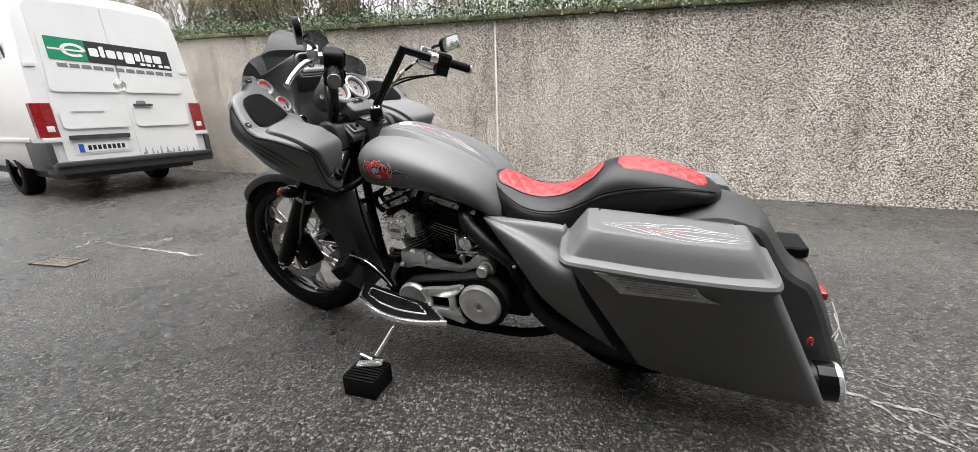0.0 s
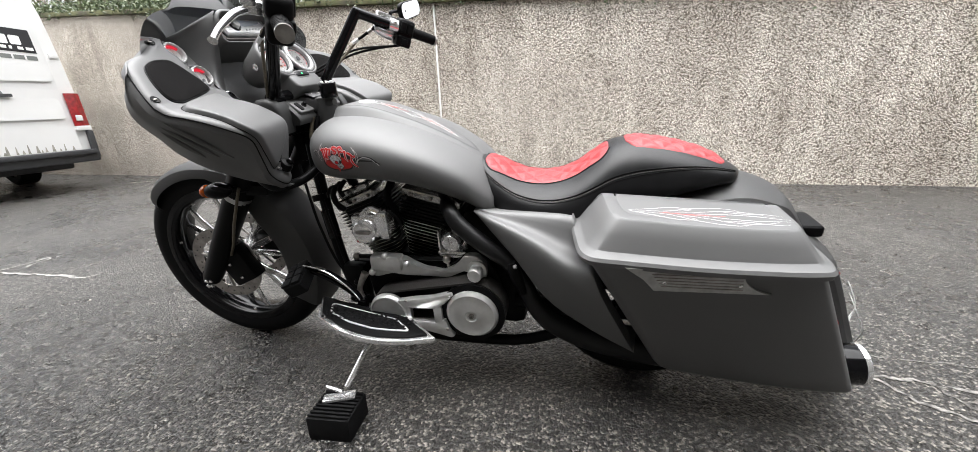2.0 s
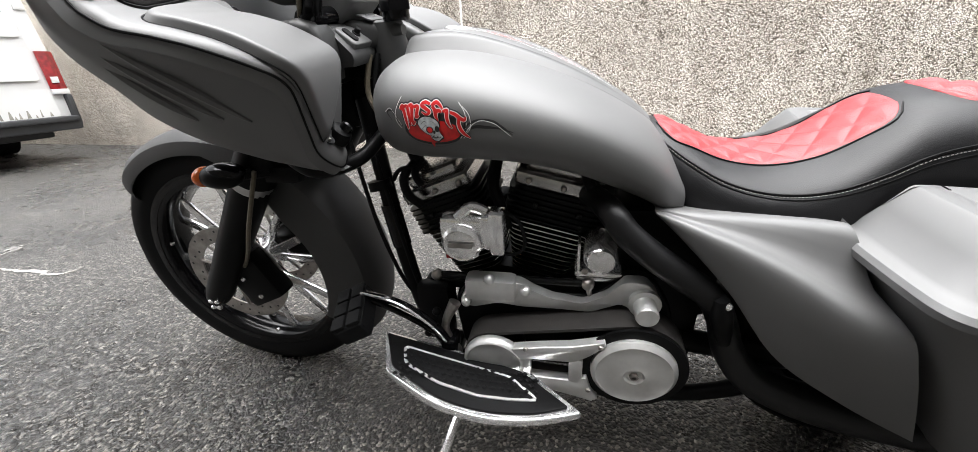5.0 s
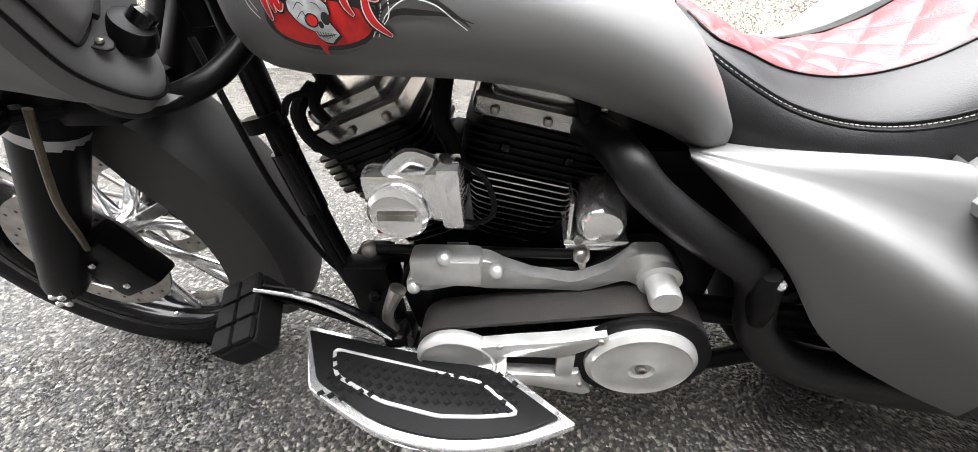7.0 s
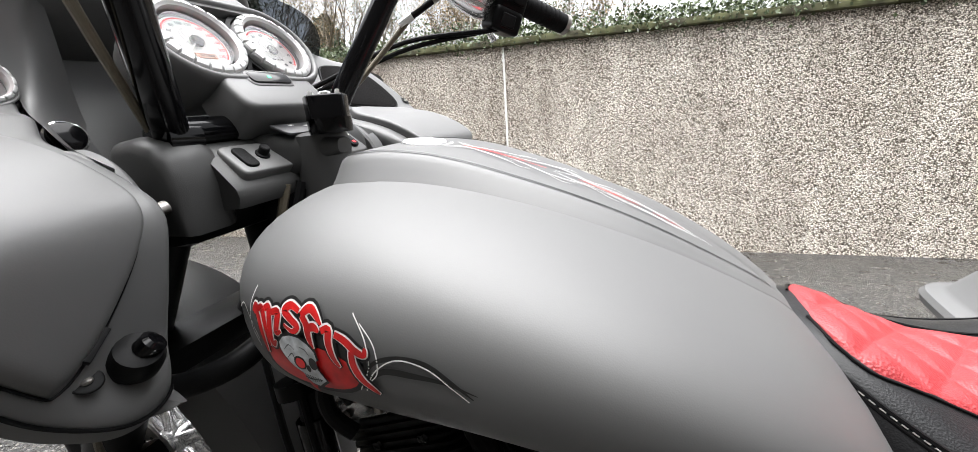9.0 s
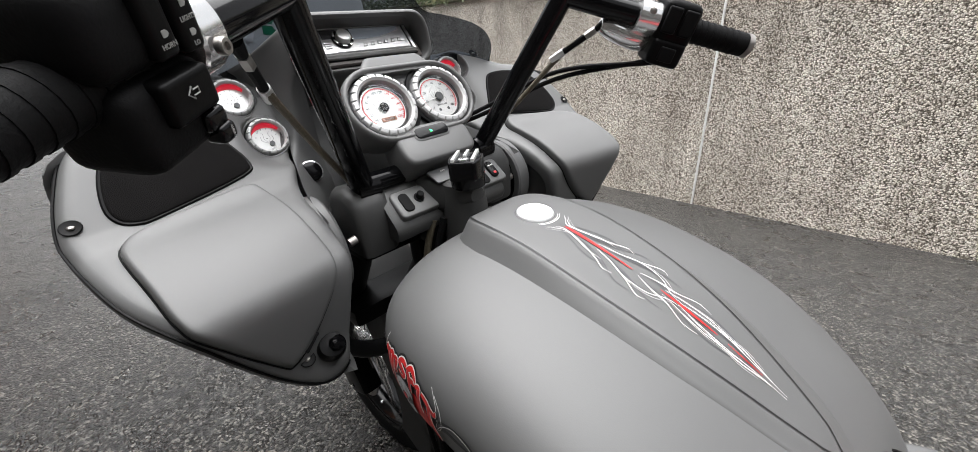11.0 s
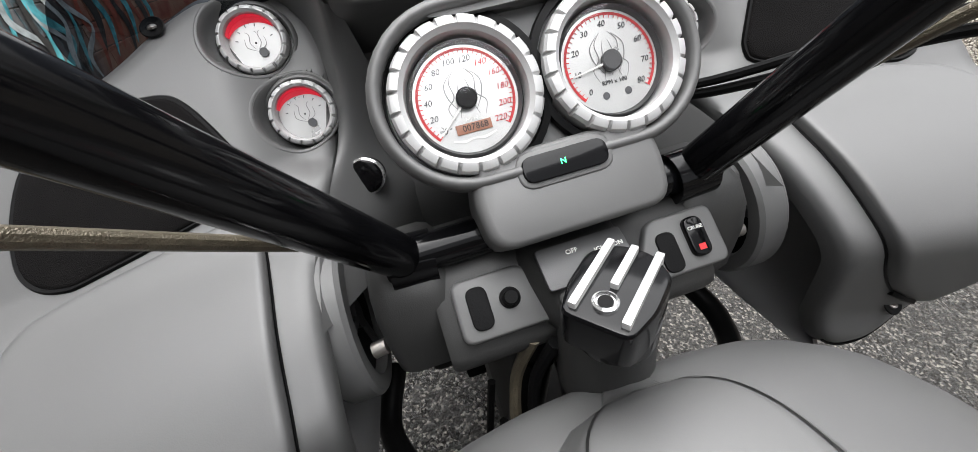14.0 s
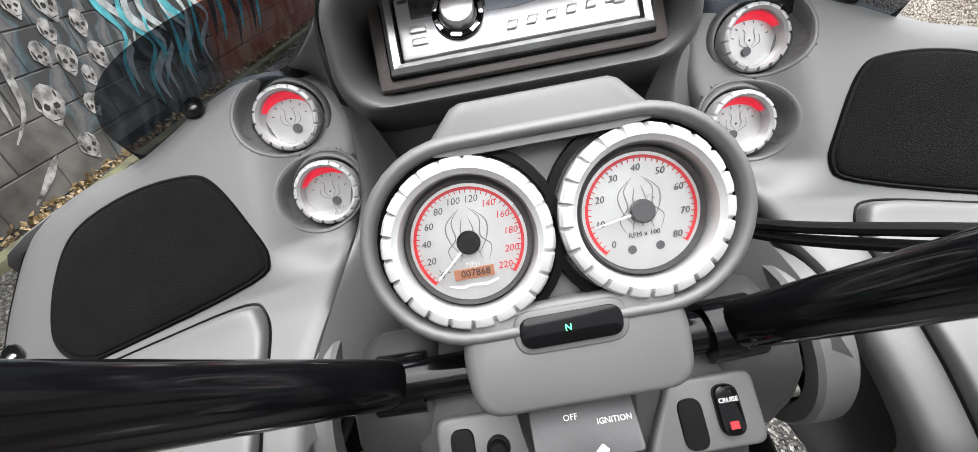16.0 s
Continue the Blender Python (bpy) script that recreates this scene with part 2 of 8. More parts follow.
def thing(name, label, category, m=Matrix(), group=""):
    ob = new(name)
    ob.matrix_world = m
    ob.empty_display_size = 0.1
    return tagged(ob, label, category, group)


# ---- ground ----
def asphalt():
    m = bpy.data.materials.new("damp_asphalt")
    m.use_nodes = True
    n, l = m.node_tree.nodes, m.node_tree.links
    b = n["Principled BSDF"]
    geo = n.new("ShaderNodeNewGeometry")
    vor = n.new("ShaderNodeTexVoronoi")
    vor.inputs["Scale"].default_value = 130
    vor2 = n.new("ShaderNodeTexVoronoi")
    vor2.inputs["Scale"].default_value = 70
    big = n.new("ShaderNodeTexNoise")
    big.inputs["Scale"].default_value, big.inputs["Detail"].default_value = 0.9, 6
    mid = n.new("ShaderNodeTexNoise")
    mid.inputs["Scale"].default_value, mid.inputs["Detail"].default_value = 9, 6
    for t in (vor, vor2, big, mid):
        l.new(geo.outputs["Position"], t.inputs["Vector"])
    grain = n.new("ShaderNodeValToRGB")
    e = grain.color_ramp.elements
    e[0].position, e[0].color = 0.0, (0.008, 0.0077, 0.0075, 1)
    e[1].position, e[1].color = 1.0, (0.20, 0.19, 0.172, 1)
    e.new(0.72).color = (0.026, 0.025, 0.0235, 1)
    sep = n.new("ShaderNodeSeparateColor")
    l.new(vor.outputs["Color"], sep.inputs[0])
    l.new(sep.outputs[0], grain.inputs["Fac"])
    mix = n.new("ShaderNodeMix")
    mix.data_type, mix.blend_type = "RGBA", "MULTIPLY"
    mix.inputs["Factor"].default_value = 0.75
    tone = n.new("ShaderNodeValToRGB")
    tone.color_ramp.elements[0].color, tone.color_ramp.elements[1].color = (0.62, 0.62, 0.63, 1), (1.25, 1.22, 1.18, 1)
    tone.color_ramp.elements[0].position, tone.color_ramp.elements[1].position = 0.35, 0.65
    l.new(big.outputs["Fac"], tone.inputs["Fac"])
    l.new(grain.outputs["Color"], mix.inputs["A"])
    l.new(tone.outputs["Color"], mix.inputs["B"])
    l.new(mix.outputs["Result"], b.inputs["Base Color"])
    wet = n.new("ShaderNodeMapRange")
    wet.inputs["From Min"].default_value, wet.inputs["From Max"].default_value = 0.35, 0.65
    wet.inputs["To Min"].default_value, wet.inputs["To Max"].default_value = 0.19, 0.44
    add = n.new("ShaderNodeMath")
    add.operation = "MULTIPLY_ADD"
    add.inputs[1].default_value = 0.5
    l.new(mid.outputs["Fac"], add.inputs[0])
    half = n.new("ShaderNodeMath")
    half.operation = "MULTIPLY"
    half.inputs[1].default_value = 0.5
    l.new(big.outputs["Fac"], half.inputs[0])
    l.new(half.outputs[0], add.inputs[2])
    l.new(add.outputs[0], wet.inputs["Value"])
    l.new(wet.outputs["Result"], b.inputs["Roughness"])
    bp = n.new("ShaderNodeBump")
    bp.invert = True
    bp.inputs["Strength"].default_value, bp.inputs["Distance"].default_value = 1.0, 0.007
    mx = n.new("ShaderNodeMath")
    mx.operation = "ADD"
    l.new(vor.outputs["Distance"], mx.inputs[0])
    l.new(vor2.outputs["Distance"], mx.inputs[1])
    l.new(mx.outputs[0], bp.inputs["Height"])
    l.new(bp.outputs[0], b.inputs["Normal"])
    return m


bm = bmesh.new()
bmesh.ops.create_grid(bm, x_segments=60, y_segments=60, size=300)
part("ground", bm, asphalt(), None, "dark damp asphalt yard with worn aggregate", kind="structure", category="ground")

M_CHALK = mat("pale_crack_filler", (0.21, 0.203, 0.19), 0.8, 0, 0.6, 30, 0.6, 200)
M_SCUFF = mat("worn_crack_filler", (0.135, 0.129, 0.12), 0.8, 0, 0.8, 40, 0.6, 200)


def on_ground(x, y, lift):
    return Vector((x, y, lift + 0.002))


def crack(pts, w, seed):
    rnd = random.Random(seed)
    fine = smooth_line([(*p, 0) for p in pts], 10)
    fine = [(p.x + rnd.gauss(0, 0.005), p.y + rnd.gauss(0, 0.005)) for p in fine]
    return ribbon(fine, [w * 0.6 * rnd.uniform(0.15, 1.3) for _ in range(14)], on_ground, 2)


crack_lines = [
    ([(-3.72, -0.02), (-3.75, 0.08), (-3.79, 0.22), (-3.79, 0.31), (-3.52, 0.3), (-3.24, 0.3), (-2.95, 0.31), (-2.66, 0.32), (-2.52, 0.31), (-2.47, 0.39)], 0.040),
    ([(-3.27, 0.32), (-3.24, 0.45), (-3.23, 0.58)], 0.034),
    ([(-3.16, 0.39), (-3.19, 0.56)], 0.030),
    ([(-4.44, 0.44), (-4.35, 0.58)], 0.034),
    ([(-4.25, 0.39), (-4.35, 0.58)], 0.028),
    ([(-3.79, 0.22), (-3.93, 0.31), (-3.87, 0.34)], 0.034),
    ([(1.36, 0.10), (1.52, 0.04), (1.68, 0.02), (1.9, -0.03), (2.3, -0.06)], 0.03),
    ([(1.5, 0.04), (1.6, -0.10), (1.74, -0.17), (2.0, -0.22)], 0.024),
    ([(1.68, 0.02), (1.72, -0.10), (1.86, -0.16)], 0.018),
    ([(1.12, -0.30), (1.26, -0.36), (1.42, -0.37), (1.6, -0.42)], 0.014),
    ([(1.45, 0.22), (1.62, 0.16), (1.9, 0.14)], 0.012),
]
for k, (pts, w) in enumerate(crack_lines):
    part("asphalt_crack", crack(pts, w, k), M_CHALK if k < 6 else M_SCUFF, None, "pale weathered crack line across the asphalt", kind="structure", category="crack")

drain = thing("drain_cover", "small rusty cast iron drain cover set in asphalt", "drain cover", pose(-3.43, -0.11, 0, 0, 0, 8))
M_IRON = mat("rusty_iron", (0.12, 0.10, 0.085), 0.7, 0.4, 0.4, 30, 0.4, 200)
part("frame", join(box(-0.2, 0.2, -0.075, -0.058, 0, 0.012, 0.003), box(-0.2, 0.2, 0.058, 0.075, 0, 0.012, 0.003), box(-0.2, -0.183, -0.058, 0.058, 0, 0.012, 0.003), box(0.183, 0.2, -0.058, 0.058, 0, 0.012, 0.003)), M_IRON, drain)
part("lid", join(box(-0.18, 0.18, -0.055, 0.055, 0, 0.007, 0.002), *[box(-0.16 + k * 0.04, -0.14 + k * 0.04, -0.04, 0.04, 0.007, 0.01, 0.001) for k in range(9)]), M_IRON, drain)


# ---- pebbledash boundary wall ----
def pebbledash():
    m = bpy.data.materials.new("pebbledash")
    m.use_nodes = True
    n, l = m.node_tree.nodes, m.node_tree.links
    b = n["Principled BSDF"]
    geo = n.new("ShaderNodeNewGeometry")
    vor = n.new("ShaderNodeTexVoronoi")
    vor.inputs["Scale"].default_value = 102
    big = n.new("ShaderNodeTexNoise")
    big.inputs["Scale"].default_value, big.inputs["Detail"].default_value = 1.3, 7
    streak = n.new("ShaderNodeMapping")
    streak.inputs["Scale"].default_value = (5, 5, 0.5)
    run = n.new("ShaderNodeTexNoise")
    run.inputs["Scale"].default_value, run.inputs["Detail"].default_value = 1.0, 5
    l.new(geo.outputs["Position"], streak.inputs[0])
    l.new(streak.outputs[0], run.inputs["Vector"])
    l.new(geo.outputs["Position"], vor.inputs["Vector"])
    l.new(geo.outputs["Position"], big.inputs["Vector"])
    sep = n.new("ShaderNodeSeparateColor")
    l.new(vor.outputs["Color"], sep.inputs[0])
    ramp = n.new("ShaderNodeValToRGB")
    e = ramp.color_ramp.elements
    e[0].position, e[0].color = 0.0, (0.12, 0.10, 0.082, 1)
    e[1].position, e[1].color = 1.0, (1.0, 0.97, 0.90, 1)
    e.new(0.25).color = (0.50, 0.45, 0.39, 1)
    e.new(0.6).color = (0.84, 0.79, 0.72, 1)
    l.new(sep.outputs[0], ramp.inputs["Fac"])
    gap = n.new("ShaderNodeValToRGB")
    gap.color_ramp.elements[0].position, gap.color_ramp.elements[0].color = 0.45, (1, 1, 1, 1)
    gap.color_ramp.elements[1].position, gap.color_ramp.elements[1].color = 0.71, (0.22, 0.20, 0.175, 1)
    l.new(vor.outputs["Distance"], gap.inputs["Fac"])
    mul = n.new("ShaderNodeMix")
    mul.data_type, mul.blend_type = "RGBA", "MULTIPLY"
    mul.inputs["Factor"].default_value = 1
    l.new(ramp.outputs["Color"], mul.inputs["A"])
    l.new(gap.outputs["Color"], mul.inputs["B"])
    dirt = n.new("ShaderNodeMix")
    dirt.data_type, dirt.blend_type = "RGBA", "MULTIPLY"
    dirt.inputs["Factor"].default_value = 1
    tone = n.new("ShaderNodeValToRGB")
    tone.color_ramp.elements[0].position, tone.color_ramp.elements[0].color = 0.36, (0.66, 0.63, 0.60, 1)
    tone.color_ramp.elements[1].position, tone.color_ramp.elements[1].color = 0.62, (1.06, 1.05, 1.03, 1)
    half = n.new("ShaderNodeMath")
    half.operation = "MULTIPLY_ADD"
    half.inputs[1].default_value = 0.5
    h2 = n.new("ShaderNodeMath")
    h2.operation = "MULTIPLY"
    h2.inputs[1].default_value = 0.5
    l.new(run.outputs["Fac"], h2.inputs[0])
    l.new(big.outputs["Fac"], half.inputs[0])
    l.new(h2.outputs[0], half.inputs[2])
    l.new(half.outputs[0], tone.inputs["Fac"])
    l.new(mul.outputs["Result"], dirt.inputs["A"])
    l.new(tone.outputs["Color"], dirt.inputs["B"])
    l.new(dirt.outputs["Result"], b.inputs["Base Color"])
    b.inputs["Roughness"].default_value = 0.85
    bp = n.new("ShaderNodeBump")
    bp.invert = True
    bp.inputs["Strength"].default_value, bp.inputs["Distance"].default_value = 1.0, 0.008
    l.new(vor.outputs["Distance"], bp.inputs["Height"])
    l.new(bp.outputs[0], b.inputs["Normal"])
    return m


def wall_y(x):
    return 3.55 - 0.05 * x


def wall_top(x):
    return 2.03 - 0.058 * x


bm = bmesh.new()
wx = [-18 + k for k in range(29)]
add_loft(bm, [[(x, wall_y(x), -0.1), (x, wall_y(x) + 0.25, -0.1), (x, wall_y(x) + 0.25, wall_top(x)), (x, wall_y(x), wall_top(x))] for x in wx])
wall = part("wall_north", bm, pebbledash(), None, "tall pebbledash boundary wall in beige stone chips", kind="structure", category="wall")

M_COPE = mat("mossy_concrete", (0.115, 0.10, 0.075), 0.9, 0, 0.45, 7, 0.7, 60, 0.05, 0, (0.10, 0.105, 0.05))
x, k = -17.9, 0
while x < 9.6:
    ln = 0.9
    rnd = random.Random(k)
    z, y = wall_top(x + ln / 2) + rnd.uniform(0, 0.006), wall_y(x + ln / 2)
    part("coping_stone", box(-ln / 2 + 0.005, ln / 2 - 0.005, -0.05, 0.31, 0.002, 0.065, 0.012), M_COPE, wall).matrix_local = pose(x + ln / 2, y, z, 0, 3.32, -2.86)
    x, k = x + ln, k + 1

M_WHITEP = mat("white_plastic", (0.72, 0.72, 0.70), 0.5, 0, 0.08, 20)
con = thing("wall_conduit", "thin white conduit strip running up the pebbledash wall", "conduit", pose(-1.2, wall_y(-1.2), 0))
part("strip", box(-0.009, 0.009, -0.016, 0.002, 0, 2.09, 0.003), M_WHITEP, con)
for z in (0.3, 0.9, 1.5, 1.95):
    part("clip", box(-0.013, 0.013, -0.019, 0.003, z, z + 0.015, 0.002), M_WHITEP, con)

# earth behind the wall, level with its top
M_EARTH = mat("leafy_earth", (0.07, 0.055, 0.035), 0.95, 0, 0.5, 3, 0.8, 40)
bm = bmesh.new()
rows = []
for i in range(29):
    x = -18 + i
    rows.append([(x, wall_y(x) + 0.24, wall_top(x) - 0.12), (x, wall_y(x) + 1.2, wall_top(x) - 0.05), (x, wall_y(x) + 3, wall_top(x) + 0.1), (x, wall_y(x) + 9, wall_top(x) + 0.2), (x, wall_y(x) + 9.2, -0.5)])
add_loft(bm, rows, False, False)
part("earth_bank", bm, M_EARTH, None, "raised leafy earth bank behind the wall", kind="structure", category="ground")


# ---- planting along the wall top ----
def leaf_mat(name, a, b2):
    m = bpy.data.materials.new(name)
    m.use_nodes = True
    n, l = m.node_tree.nodes, m.node_tree.links
    b = n["Principled BSDF"]
    geo = n.new("ShaderNodeNewGeometry")
    ramp = n.new("ShaderNodeValToRGB")
    ramp.color_ramp.elements[0].color, ramp.color_ramp.elements[1].color = (*a, 1), (*b2, 1)
    l.new(geo.outputs["Random Per Island"], ramp.inputs["Fac"])
    l.new(ramp.outputs["Color"], b.inputs["Base Color"])
    b.inputs["Roughness"].default_value = 0.45
    return m


M_IVY = leaf_mat("ivy_leaf", (0.025, 0.045, 0.016), (0.12, 0.15, 0.07))
M_DRY = leaf_mat("dry_leaf", (0.14, 0.09, 0.04), (0.30, 0.22, 0.11))
M_TWIG = mat("grey_brown_twig", (0.13, 0.105, 0.075), 0.85, 0, 0.3, 20)
M_EVER = leaf_mat("evergreen_needle", (0.012, 0.026, 0.012), (0.045, 0.065, 0.025))


def leaf_into(vs, fs, p, size, rnd):
    d = Vector((rnd.gauss(0, 1), rnd.gauss(0, 1) - 0.4, rnd.gauss(0, 1) - 0.3)).normalized()
    s = d.orthogonal().normalized()
    s.rotate(Matrix.Rotation(rnd.uniform(0, 6.28), 3, d))
    i = len(vs)
    b = d.cross(s) * size * 0.12
    vs += [p, p + d * size * 0.45 + s * size * 0.42 + b, p + d * size, p + d * size * 0.45 - s * size * 0.42 + b]
    fs += [(i, i + 1, i + 2), (i, i + 2, i + 3)]


def from_lists(name, vs, fs, material, parent=None, label="", kind="", category=""):
    me = bpy.data.meshes.new(name)
    me.from_pydata([tuple(v) for v in vs], [], fs)
    me.materials.append(material)
    ob = new(name, me)
    ob.parent = parent
    return tagged(ob, label, category, "", kind)


rnd = random.Random(5)
vs, fs = [], []
for _ in range(20000):
    x = rnd.uniform(-13, 5.5)
    dens = 0.55 + 0.45 * math.sin(x * 2.1) * math.sin(x * 0.9 + 1)
    if rnd.random() > dens + 0.25:
        continue
    drop = abs(rnd.gauss(0, 0.09)) * (0.4 + dens)
    p = Vector((x, wall_y(x) - 0.07 + rnd.gauss(0.08, 0.10), wall_top(x) + 0.10 + rnd.gauss(0.03, 0.06) - drop * 0.6))
    if p.y > wall_y(x) - 0.05 and p.z < wall_top(x) + 0.06:
        p.z = wall_top(x) + rnd.uniform(0.07, 0.2)
    leaf_into(vs, fs, p, rnd.uniform(0.02, 0.045), rnd)
from_lists("ivy", vs, fs, M_IVY, None, "variegated ivy trailing over the wall coping", "stuff", "ivy")
vs, fs = [], []
for _ in range(34000):
    x = rnd.uniform(-14, 6)
    y = wall_y(x) + rnd.uniform(0.25, 1.1)
    h = 0.25 + 0.3 * (0.5 + 0.5 * math.sin(x * 1.7 + 2) * math.sin(x * 0.6))
    p = Vector((x, y, wall_top(x) - 0.05 + h * rnd.random() ** 1.4))
    leaf_into(vs, fs, p, rnd.uniform(0.02, 0.042), rnd)
from_lists("hedge_leaves", vs, fs, M_IVY, None, "low tangled hedge of ivy and bramble behind the coping", "stuff", "hedge")


def shrub(x, y, z, h, seed, leaves, spread=0.5):
    rnd = random.Random(seed)
    stems, lv, lf = bmesh.new(), [], []

    def grow(p, d, ln, r, depth):
        pts = [p]
        for _ in range(4):
            d = (d + Vector((rnd.gauss(0, 0.14), rnd.gauss(0, 0.14), rnd.gauss(0.05, 0.08)))).normalized()
            pts.append(pts[-1] + d * ln / 4)
        tube_into(stems, pts, [r, r * 0.55], 3)
        if depth:
            for _ in range(rnd.choice((3, 3, 4))):
                q = pts[rnd.randint(2, 4)]
                nd = (d + Vector((rnd.gauss(0, spread), rnd.gauss(0, spread), rnd.gauss(0.2, 0.25)))).normalized()
                grow(q, nd, ln * rnd.uniform(0.5, 0.75), r * 0.5, depth - 1)
        for q in pts[1:]:
            for _ in range(leaves if depth < 2 else 0):
                leaf_into(lv, lf, q + Vector((rnd.gauss(0, 0.05), rnd.gauss(0, 0.05), rnd.gauss(0, 0.05))), rnd.uniform(0.012, 0.028), rnd)

    for _ in range(9):
        grow(Vector((rnd.gauss(0, 0.18), rnd.gauss(0, 0.12), 0)), Vector((rnd.gauss(0, 0.35), rnd.gauss(0, 0.3), 1)).normalized(), h * rnd.uniform(0.5, 0.75), 0.014, 3)
    ob = thing("shrub", "thin bare-branched winter shrub with few brown leaves behind the wall", "shrub", pose(x, y, z), "shrubs behind the wall")
    part("stem", stems, M_TWIG, ob)
    if lv:
        from_lists("leaves", lv, lf, M_DRY if seed % 3 else M_IVY, ob)
    return ob


for k in range(17):
    rr = random.Random(100 + k)
    x = -13 + k * 0.8 + rr.uniform(-0.2, 0.2)
    shrub(x, wall_y(x) + rr.uniform(0.5, 1.5), wall_top(x) - 0.1, rr.uniform(0.9, 1.5) if x < -2.2 else rr.uniform(0.5, 0.9), k, 2 if x < -2 else 1)


def evergreen(x, y, z, h, w, seed):
    rnd = random.Random(seed)
    ob = thing("evergreen_tree", "dark evergreen conifer standing behind the wall", "tree", pose(x, y, z), "trees behind the wall")
    part("trunk", tube([(0, 0, -0.1), (0.03, 0, h * 0.5), (0, 0.02, h * 0.95)], [0.12, 0.02], 8, 4), M_TWIG, ob)
    vs, fs = [], []
    for _ in range(260):
        t = rnd.random() ** 0.8
        a = rnd.uniform(0, math.tau)
        rad = w * (1 - t) ** 0.8 * rnd.uniform(0.4, 1.1) + 0.05
        tip = Vector((math.cos(a) * rad, math.sin(a) * rad, h * (0.12 + 0.88 * t) + rnd.gauss(0, 0.05)))
        root = Vector((0, 0, tip.z + 0.1 * rad))
        for q in range(26):
            u = rnd.uniform(0.3, 1)
            leaf_into(vs, fs, root.lerp(tip, u) + Vector((rnd.gauss(0, 0.07), rnd.gauss(0, 0.07), rnd.gauss(0, 0.06))), rnd.uniform(0.07, 0.14), rnd)
    from_lists("crown", vs, fs, M_EVER, ob)


evergreen(-9.2, 7.6, 2.6, 3.0, 1.5, 1)
evergreen(-11.5, 8.2, 2.8, 3.6, 1.7, 2)
evergreen(-7.4, 8.4, 2.5, 2.2, 1.3, 3)


# ---- painted block wall on the other side of the yard ----
def mural_paint():
    m = bpy.data.materials.new("sprayed_mural_paint")
    m.use_nodes = True
    n, l = m.node_tree.nodes, m.node_tree.links
    b = n["Principled BSDF"]
    geo = n.new("ShaderNodeNewGeometry")
    warp = n.new("ShaderNodeTexNoise")
    warp.inputs["Scale"].default_value, warp.inputs["Detail"].default_value = 2.2, 4
    l.new(geo.outputs["Position"], warp.inputs["Vector"])
    addv = n.new("ShaderNodeVectorMath")
    addv.operation = "MULTIPLY_ADD"
    addv.inputs[1].default_value = (0.7, 0, 1.0)
    l.new(warp.outputs["Color"], addv.inputs[0])
    l.new(geo.outputs["Position"], addv.inputs[2])
    wave = n.new("ShaderNodeTexWave")
    wave.bands_direction = "X"
    wave.inputs["Scale"].default_value, wave.inputs["Distortion"].default_value, wave.inputs["Detail"].default_value = 1.6, 5, 3
    l.new(addv.outputs[0], wave.inputs["Vector"])
    flame = n.new("ShaderNodeValToRGB")
    e = flame.color_ramp.elements
    e[0].position, e[0].color = 0.25, (0.05, 0.05, 0.05, 1)
    e[1].position, e[1].color = 1.0, (0.16, 0.16, 0.155, 1)
    e.new(0.45).color = (0.06, 0.09, 0.10, 1)
    e.new(0.62).color = (0.10, 0.14, 0.15, 1)
    e.new(0.8).color = (0.10, 0.09, 0.10, 1)
    l.new(wave.outputs["Fac"], flame.inputs["Fac"])
    smoke = n.new("ShaderNodeTexNoise")
    smoke.inputs["Scale"].default_value, smoke.inputs["Detail"].default_value = 3.5, 6
    l.new(geo.outputs["Position"], smoke.inputs["Vector"])
    grey2 = n.new("ShaderNodeValToRGB")
    e = grey2.color_ramp.elements
    e[0].position, e[0].color = 0.35, (0.055, 0.05, 0.045, 1)
    e[1].position, e[1].color = 0.7, (0.21, 0.20, 0.185, 1)
    l.new(smoke.outputs["Fac"], grey2.inputs["Fac"])
    redr = n.new("ShaderNodeValToRGB")
    e = redr.color_ramp.elements
    e[0].position, e[0].color = 0.35, (0.25, 0.05, 0.03, 1)
    e[1].position, e[1].color = 0.62, (0.36, 0.20, 0.13, 1)
    l.new(smoke.outputs["Fac"], redr.inputs["Fac"])
    xyz = n.new("ShaderNodeSeparateXYZ")
    l.new(geo.outputs["Position"], xyz.inputs[0])

    def step(out, a, c):
        r = n.new("ShaderNodeMapRange")
        r.interpolation_type = "SMOOTHSTEP"
        r.inputs["From Min"].default_value, r.inputs["From Max"].default_value = a, c
        l.new(out, r.inputs["Value"])
        return r.outputs["Result"]

    tilt = n.new("ShaderNodeMath")
    tilt.operation = "MULTIPLY_ADD"
    tilt.inputs[1].default_value = -0.6
    l.new(xyz.outputs[2], tilt.inputs[0])
    l.new(xyz.outputs[0], tilt.inputs[2])
    m1 = n.new("ShaderNodeMix")
    m1.data_type = "RGBA"
    l.new(step(tilt.outputs[0], -2.85, -3.25), m1.inputs["Factor"])
    l.new(grey2.outputs["Color"], m1.inputs["A"])
    l.new(flame.outputs["Color"], m1.inputs["B"])
    m2 = n.new("ShaderNodeMix")
    m2.data_type = "RGBA"
    l.new(step(xyz.outputs[0], -4.5, -5.1), m2.inputs["Factor"])
    l.new(m1.outputs["Result"], m2.inputs["A"])
    l.new(redr.outputs["Color"], m2.inputs["B"])
    l.new(m2.outputs["Result"], b.inputs["Base Color"])
